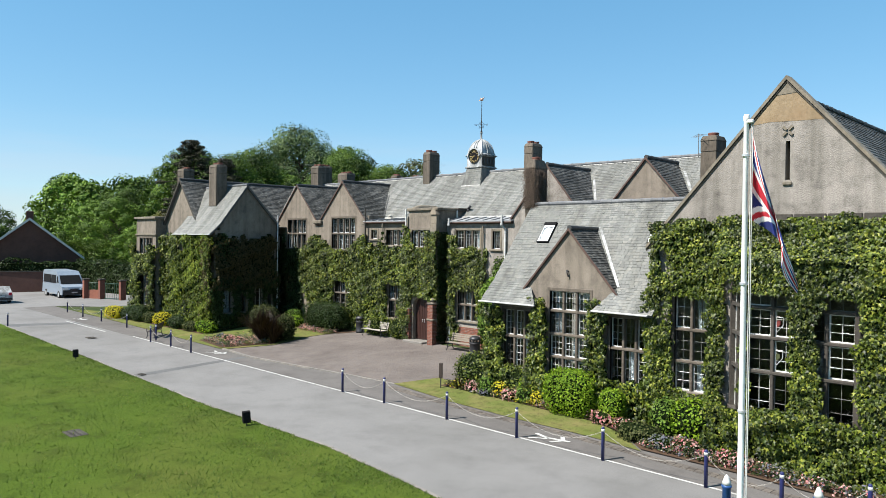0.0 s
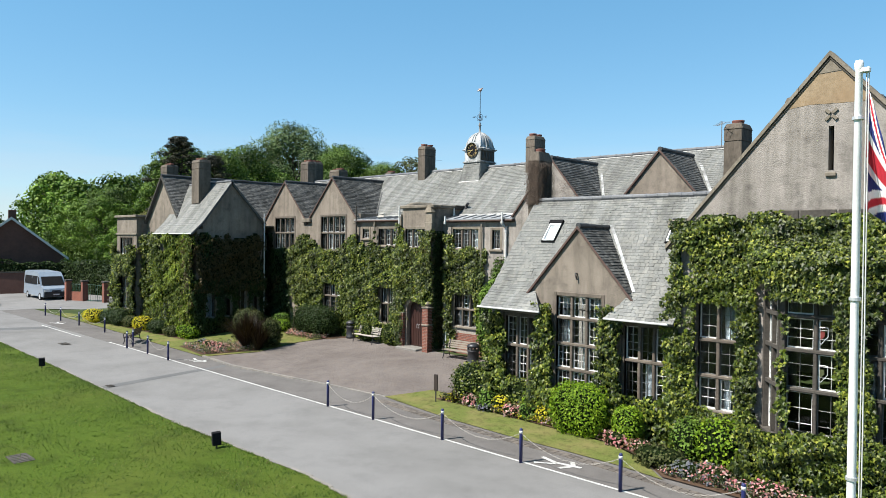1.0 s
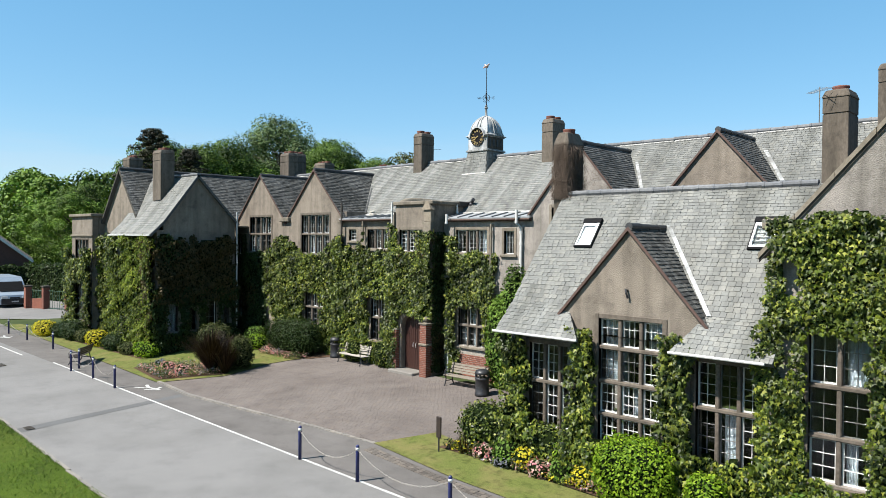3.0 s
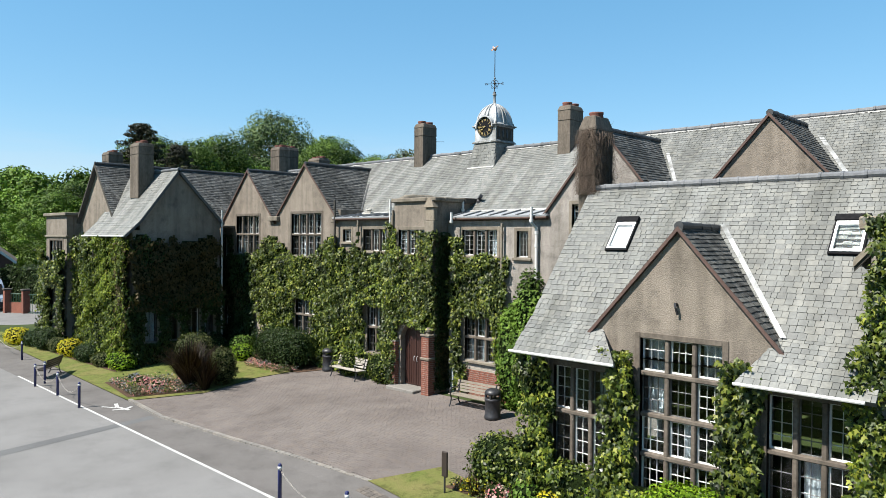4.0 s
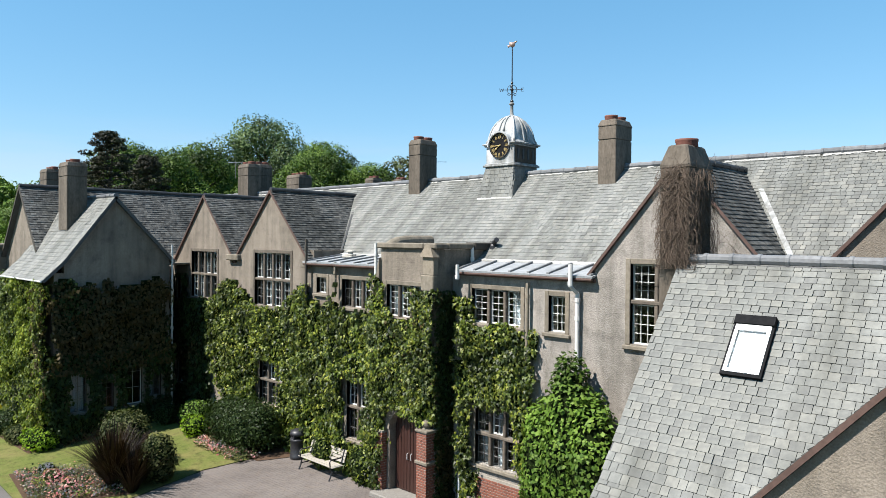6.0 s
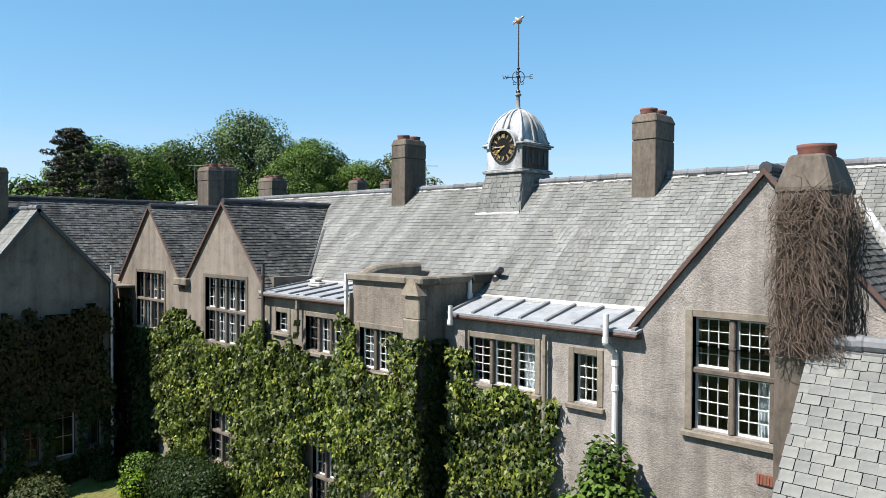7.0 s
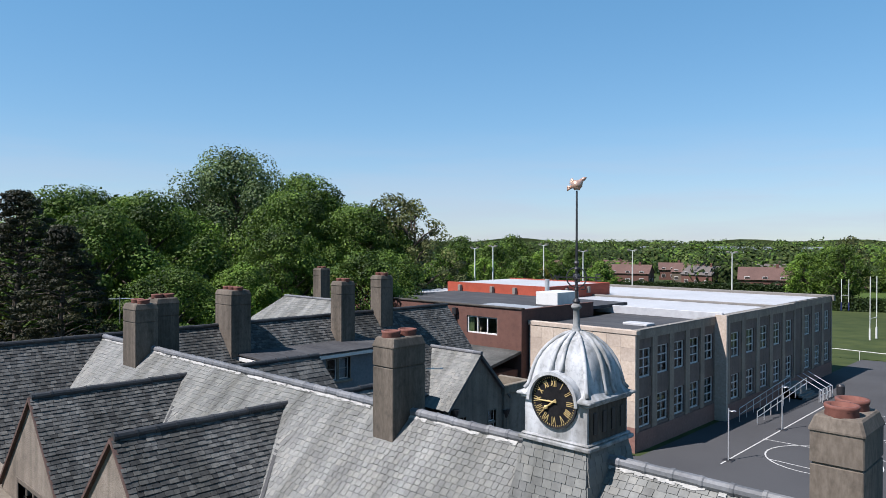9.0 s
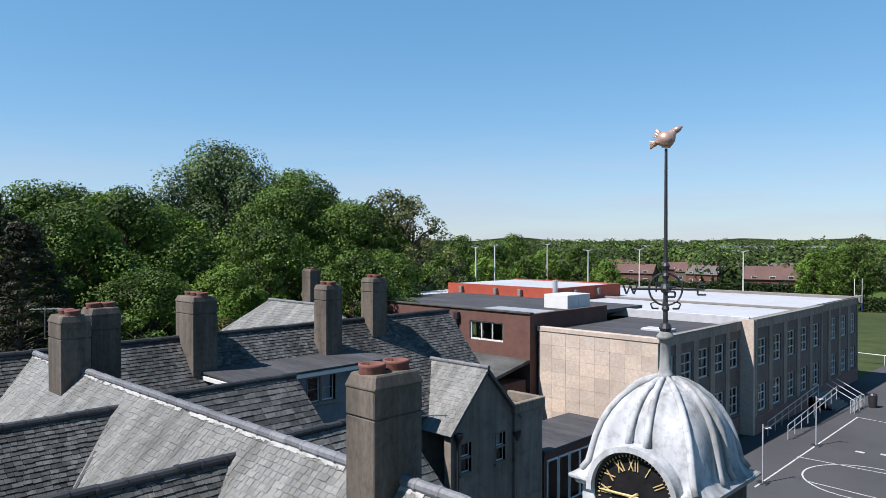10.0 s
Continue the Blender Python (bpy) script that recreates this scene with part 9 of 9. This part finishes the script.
g.box((-61.9, 0.6, 1.7), (-61.85, 1.2, 2.1))
part("notice", g, "white", bw)
gate = base_empty("gateway", (-50, 2.5, 0), "brick gate piers with a low wall and green metal gate", "gate")
for x, y in ((-51.8, 1.4), (-50.0, 2.3), (-47.0, 3.2)):
    g = Geo()
    g.box((x - 0.25, y - 0.25, 0), (x + 0.25, y + 0.25, 2.0), 0, 0.01)
    pier = part("pier", g, "brick", gate, "red brick gate pier")
    g = Geo()
    g.box((x - 0.32, y - 0.32, 2.0), (x + 0.32, y + 0.32, 2.14), 0, 0.03)
    part("cap", g, "stone_dark", pier)
g = Geo()
g.prism([(-51.6, 1.5, 0), (-50.2, 2.2, 0), (-50.2, 2.2, 1.0), (-51.6, 1.5, 1.0)], (-0.1, 0.2, 0))
part("low_wall", g, "brick", gate)
for k in range(9):
    t = k / 8
    for (xa, ya), (xb, yb), z0 in (((-51.5, 1.55), (-50.25, 2.2), 1.0), ((-49.8, 2.4), (-47.2, 3.15), 0.1)):
        g = Geo()
        x, y = xa + (xb - xa) * t, ya + (yb - ya) * t
        g.tube([(x, y, z0), (x, y, 1.75)], 0.018, 5)
        part("bar", g, "pine_paint", gate)
for (xa, ya), (xb, yb), z in (((-51.5, 1.55), (-50.25, 2.2), 1.72), ((-49.8, 2.4), (-47.2, 3.15), 1.72), ((-49.8, 2.4), (-47.2, 3.15), 0.2)):
    g = Geo()
    g.tube([(xa, ya, z), (xb, yb, z)], 0.025, 5)
    part("rail", g, "pine_paint", gate)

# ---- trees ----
def tree_meshes(name, seed, h, spread, leaf, leaves, leaf_size, shape="round", bare=0.0, hang=0.25):
    """Trunk with limbs, and a crown of many leaves in uneven clumps; returns two meshes."""
    rs = np.random.RandomState(seed)
    rr = random.Random(seed)
    g = Geo()
    crown0 = h * (0.22 if shape != "pine" else 0.12)
    g.tube([(0, 0, -0.3), (rr.uniform(-0.2, 0.2), 0, h * 0.25), (rr.uniform(-0.4, 0.4), rr.uniform(-0.4, 0.4), h * 0.55), (rr.uniform(-0.5, 0.5), rr.uniform(-0.5, 0.5), h * 0.92)], [h * 0.026, h * 0.02, h * 0.012, h * 0.003], 8)
    clumps = []
    count = {"round": 92, "pine": 150, "willow": 90, "thin": 60}[shape]
    for k in range(count):
        t = (k + rr.random()) / count
        a = k * 2.399 + rr.uniform(-0.5, 0.5)
        z = crown0 + (h - crown0) * (0.04 + 0.94 * t)
        if shape == "pine":
            r = spread * (1 - t) ** 0.55 * rr.uniform(0.35, 1.2) + 0.1
            cr_ = spread * rr.uniform(0.08, 0.17)
        else:
            prof = math.sin(math.pi * min(1, 0.16 + 0.84 * t)) ** 0.62
            r = spread * prof * rr.uniform(0.5, 1.0)
            cr_ = spread * rr.uniform(0.13, 0.27) * (0.72 if shape == "thin" else 1)
        c = Vector((r * math.cos(a), r * math.sin(a), z))
        clumps.append((c, cr_))
        if k % 2 == 0 or shape == "pine":
            s = Vector((0, 0, max(h * 0.18, z - r * (0.15 if shape == "pine" else 0.8))))
            g.tube([s, s.lerp(c, 0.5) + Vector((0, 0, r * 0.12)), c], [h * (0.0035 if shape == "pine" else 0.008), h * (0.0025 if shape == "pine" else 0.005), h * 0.001], 5)
    per = max(12, int(leaves / len(clumps)))
    P_, D_ = [], []
    for c, cr_ in clumps:
        d = rs.normal(size=(per, 3))
        d /= np.linalg.norm(d, axis=1, keepdims=True)
        rad = cr_ * rs.uniform(0.55, 1.08, per) ** 0.3 * (1 + 0.22 * wave(d[:, 0] * 5 + c.x, d[:, 1] * 5 + d[:, 2] * 4, c.z))
        p = np.array(c)[None] + d * rad[:, None] * np.array([1, 1, 0.3 if shape == "pine" else (1.25 if shape == "willow" else 0.8)])[None]
        P_.append(p)
        D_.append(d)
    P_, D_ = np.concatenate(P_), np.concatenate(D_)
    if bare:
        k = rs.uniform(size=len(P_)) > bare
        P_, D_ = P_[k], D_[k]
    nor = D_ + rs.normal(size=D_.shape) * 0.33 + np.array([0, 0, 0.3])
    crown = leaf_mesh(name + "_crown", P_, nor, leaf_size * rs.uniform(0.6, 1.35, len(P_)), leaf, PLAIN, hang, rs, 0.2)
    return g.mesh(name + "_trunk", "bark", True), crown


KINDS = (
    ("oak", 1, 16, 6.2, "oak", 42000, 0.20, "round", 0.0, 0.25, "broad dark green oak tree"),
    ("oak_b", 2, 15, 5.8, "oak", 40000, 0.20, "round", 0.0, 0.25, "broad green oak tree"),
    ("lime", 3, 15, 5.6, "lime", 40000, 0.20, "round", 0.0, 0.25, "bright green spreading tree"),
    ("lime_b", 4, 13, 5.0, "lime", 36000, 0.19, "round", 0.0, 0.25, "bright green rounded tree"),
    ("willow", 5, 20, 7.5, "willow", 52000, 0.22, "willow", 0.0, 0.6, "tall grey-green feathery tree"),
    ("pine", 6, 18, 4.9, "pine", 30000, 0.17, "pine", 0.0, 0.45, "dark open-crowned pine tree"),
    ("gold", 7, 11, 3.6, "gold_leaf", 22000, 0.18, "round", 0.0, 0.25, "yellow-green conifer"),
    ("copper", 8, 12, 4.5, "copper_leaf", 30000, 0.19, "round", 0.0, 0.25, "bronze-leaved tree"),
    ("pale", 9, 17, 5.0, "pale_leaf", 9000, 0.24, "thin", 0.2, 0.25, "pale half-leaved tree with bare twigs"),
)
TREES = {}
for key, seed, h, spread, leaf, leaves, size, shape, bare, hang, label in KINDS:
    TREES[key] = (tree_meshes(key, seed, h, spread, leaf, leaves, size, shape, bare, hang), label)
    TREES[key + "_far"] = (tree_meshes(key + "_far", seed, h, spread, leaf, leaves // 5, size * 2.1, shape, bare, hang), label)


def tree(kind, x, y, scale, turn, squash=1.0):
    (trunk, crown), label = TREES[kind if x > -84 and y < 60 else kind + "_far"]
    e = base_empty("tree", (x, y, hz(x, y)), label + " behind the school", "tree", "trees round the grounds")
    e.rotation_euler, e.scale = (0, 0, turn), (scale * squash, scale * squash, scale)
    part("trunk", trunk, None, e, local=True)
    part("crown", crown, None, e, local=True)


tn = random.Random(151)
PLACES = [
    ("willow", -80.2, 45.2, 1.21), ("oak", -80.8, 55.9, 1.4), ("pine", -54.3, 13.6, 0.97), ("pale", -60.5, 57.6, 1.12), ("pale", -63.5, 57.0, 1.16),
    ("oak", -66, 44, 1.2), ("oak_b", -58, 38, 1.05), ("oak", -52, 46, 0.8), ("lime", -70, 33, 1.15), ("oak", -62, 26, 1.1), ("lime", -52, 30, 0.8), ("gold", -51, 40, 1),
    ("oak", -57, 20, 1.0), ("oak", -48, 22, 0.75), ("oak_b", -72, 22, 1.2), ("oak_b", -82, 28, 1.25), ("oak", -92, 36, 1.2), ("oak_b", -92, 50, 1.4), ("lime", -79, 66, 1.22), ("oak", -88, 66, 1.28), ("oak_b", -66, 56, 1.2), ("oak", -62, 50, 1.12),
    ("lime", -118, 20, 1.13), ("oak", -108, 30, 1.09), ("lime_b", -104, 16, 1.25), ("oak_b", -96, 22, 1.09), ("lime", -88, 14, 0.95), ("lime_b", -80, 12, 0.85), ("oak", -74, 14, 0.8), ("lime", -68, 10.5, 0.72), ("copper", -62, 14, 0.8), ("lime_b", -58, 9.5, 0.62),
    ("oak", -128, 8, 0.86), ("lime", -126, -6, 1.15), ("pale", -120, -4, 0.95), ("oak_b", -138, -2, 1.2), ("pine", -48, 14.5, 0.85), ("copper", -46, 26, 0.7), ("gold", -45, 33, 0.75), ("oak_b", -46, 38, 0.85), ("oak", -113, 140, 0.85), ("oak_b", -121, 132, 0.9), ("lime_b", -105, 146, 0.9), ("oak", -99, 152, 0.82), ("copper", -109, 134, 0.75), ("oak_b", -117, 148, 1.0), ("gold", -101, 140, 0.7), ("oak", -128, 140, 0.95),
    ("oak", -86, 90, 0.8), ("oak_b", -76, 100, 0.75), ("lime", -70, 116, 0.7), ("lime_b", -92, 108, 0.8), ("pale", -97, 104, 0.6), ("oak", -102, 122, 0.85), ("copper", -80, 126, 0.55),
    ("oak", -44, 166, 0.8), ("lime", -50, 168, 0.78), ("oak", -40, 160, 0.8), ("pale", -42, 172, 0.9), ("oak_b", -47, 176, 0.82), ("oak", -26, 166, 0.98), ("lime", -18, 160, 0.94), ("oak_b", -9, 156, 1), ("oak", 0, 150, 0.98), ("pale", -6, 168, 1.31), ("lime_b", 9, 146, 1), ("oak_b", -33, 175, 0.94), ("oak", -22, 178, 1.12), ("lime", 4, 164, 1.19), ("oak_b", 18, 140, 1), ("oak", 26, 150, 1.19), ("lime", 38, 140, 1.12),
]
for kind, x, y, s in PLACES:
    tree(kind, x, y, s * tn.uniform(0.97, 1.03), tn.uniform(0, 6.28), tn.uniform(0.92, 1.12))

# hedges
def hedge_row(x0, y0, x1, y1, w, h, mat, label, seed, size=0.22, density=40):
    rs = np.random.RandomState(seed)
    ln = math.hypot(x1 - x0, y1 - y0)
    n = int(ln * (w + 2 * h) * density)
    t, k = rs.uniform(0, 1, n), rs.uniform(0, 1, n)
    per = w + 2 * h
    q = k * per
    off = np.where(q < h, -w / 2, np.where(q < h + w, q - h - w / 2, w / 2))
    z = np.where(q < h, q, np.where(q < h + w, h, per - q))
    dx, dy = (x1 - x0) / ln, (y1 - y0) / ln
    wob = 1 + 0.14 * wave(t * ln * 0.9, z, seed)
    px, py = x0 + dx * t * ln - dy * off * wob, y0 + dy * t * ln + dx * off * wob
    nx, ny, nz = -dy * np.sign(off) * (np.abs(off) > w / 2 - 0.01), dx * np.sign(off) * (np.abs(off) > w / 2 - 0.01), (z > h - 0.01).astype(float)
    nor = np.stack([nx, ny, nz + 0.3], -1) + rs.normal(size=(n, 3)) * 0.45
    e = base_empty("hedge", (x0, y0, 0), label, "hedge", "hedges")
    part("foliage", leaf_mesh("foliage", np.stack([px, py, z * wob], -1), nor, size * rs.uniform(0.6, 1.3, n), mat, PLAIN, 0.1, rs, 0.2), None, e, kind="stuff")
    g = Geo()
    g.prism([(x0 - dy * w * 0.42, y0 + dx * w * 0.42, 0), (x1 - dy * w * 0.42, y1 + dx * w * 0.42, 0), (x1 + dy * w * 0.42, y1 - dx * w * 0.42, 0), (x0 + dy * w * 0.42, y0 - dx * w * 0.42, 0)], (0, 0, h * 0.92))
    # core colour carries the inner shade of the hedge
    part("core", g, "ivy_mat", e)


hedge_row(-64, 5.0, -50, 7.5, 1.6, 3.6, "hedge_dark", "tall dark green boundary hedge", 161)
hedge_row(-73.6, -16, -63.4, 4.6, 1.3, 3.5, "hedge_dark", "tall dark green boundary hedge", 162)
hedge_row(-49, 7.5, -33, 6.0, 2.2, 3.2, "oak", "tall green shrubbery beside the school", 163)
hedge_row(-120, 158, -50, 189, 2.5, 3.6, "hedge_dark", "long clipped dark hedge beyond the playing field", 164, 0.4, 14)
hedge_row(-44, 160, 50, 134, 4, 3.0, "hedge_dark", "dark bushes along the field edge", 165, 0.45, 9)

# far woods: many leafy crowns in one
rs = np.random.RandomState(171)
P_, D_, S_ = [], [], []
for k in range(1500):
    f = rs.uniform()
    ang = math.radians(rs.uniform(-22, 62))
    dist = 200 + 1300 * rs.uniform() ** 1.4
    cx, cy = 2 - dist * math.sin(ang), dist * math.cos(ang)
    if dist < 230 and -150 < cx < -35:
        continue
    hh, rr_ = rs.uniform(6, 11) * (1 + dist / 1600), rs.uniform(4, 8) * (1 + dist / 900)
    m = 190 if dist < 500 else 80
    d = rs.normal(size=(m, 3))
    d /= np.linalg.norm(d, axis=1, keepdims=True)
    p = np.array([cx, cy, hh * 0.5]) + d * np.array([rr_, rr_, hh * 0.5]) * (0.8 + 0.25 * rs.uniform(size=(m, 1)))
    P_.append(p)
    D_.append(d)
    S_.append(np.full(m, (0.8 + dist / 420)) * rs.uniform(0.7, 1.3, m))
P_, D_, S_ = np.concatenate(P_), np.concatenate(D_), np.concatenate(S_)
kind = (wave(P_[:, 0] / 23, P_[:, 1] / 31, 3) + rs.normal(size=len(P_)) * 0.2 > 0.25).astype(int) + 0
tagged(part("far_woods", leaf_mesh("far_woods", P_, D_ + np.array([0, -0.3, 0.3]), S_, ["far_leaf", "oak"], PLAIN, 0.1, rs, 0.2, kind), None), "distant belts of green woodland across flat country", "woodland", "", "stuff")
# low hills on the horizon
g = Geo()
hr = random.Random(5)
for base_d, hgt, col in ((2600, 22, 0), (3600, 34, 0)):
    n = 90
    prev = None
    for k in range(n + 1):
        a = math.radians(-30 + 110 * k / n)
        z = hgt * (0.45 + 0.3 * math.sin(k * 0.37 + base_d) + 0.25 * math.sin(k * 0.93))
        x, y = -base_d * math.sin(a), base_d * math.cos(a)
        cur = ((x, y, -5.0), (x, y, max(4.0, z)))
        if prev:
            g.poly([prev[0], cur[0], cur[1], prev[1]])
        prev = cur
g.weld()
tagged(part("backdrop", g, "meadow"), "low wooded hills along the horizon", "hills", "", "structure")
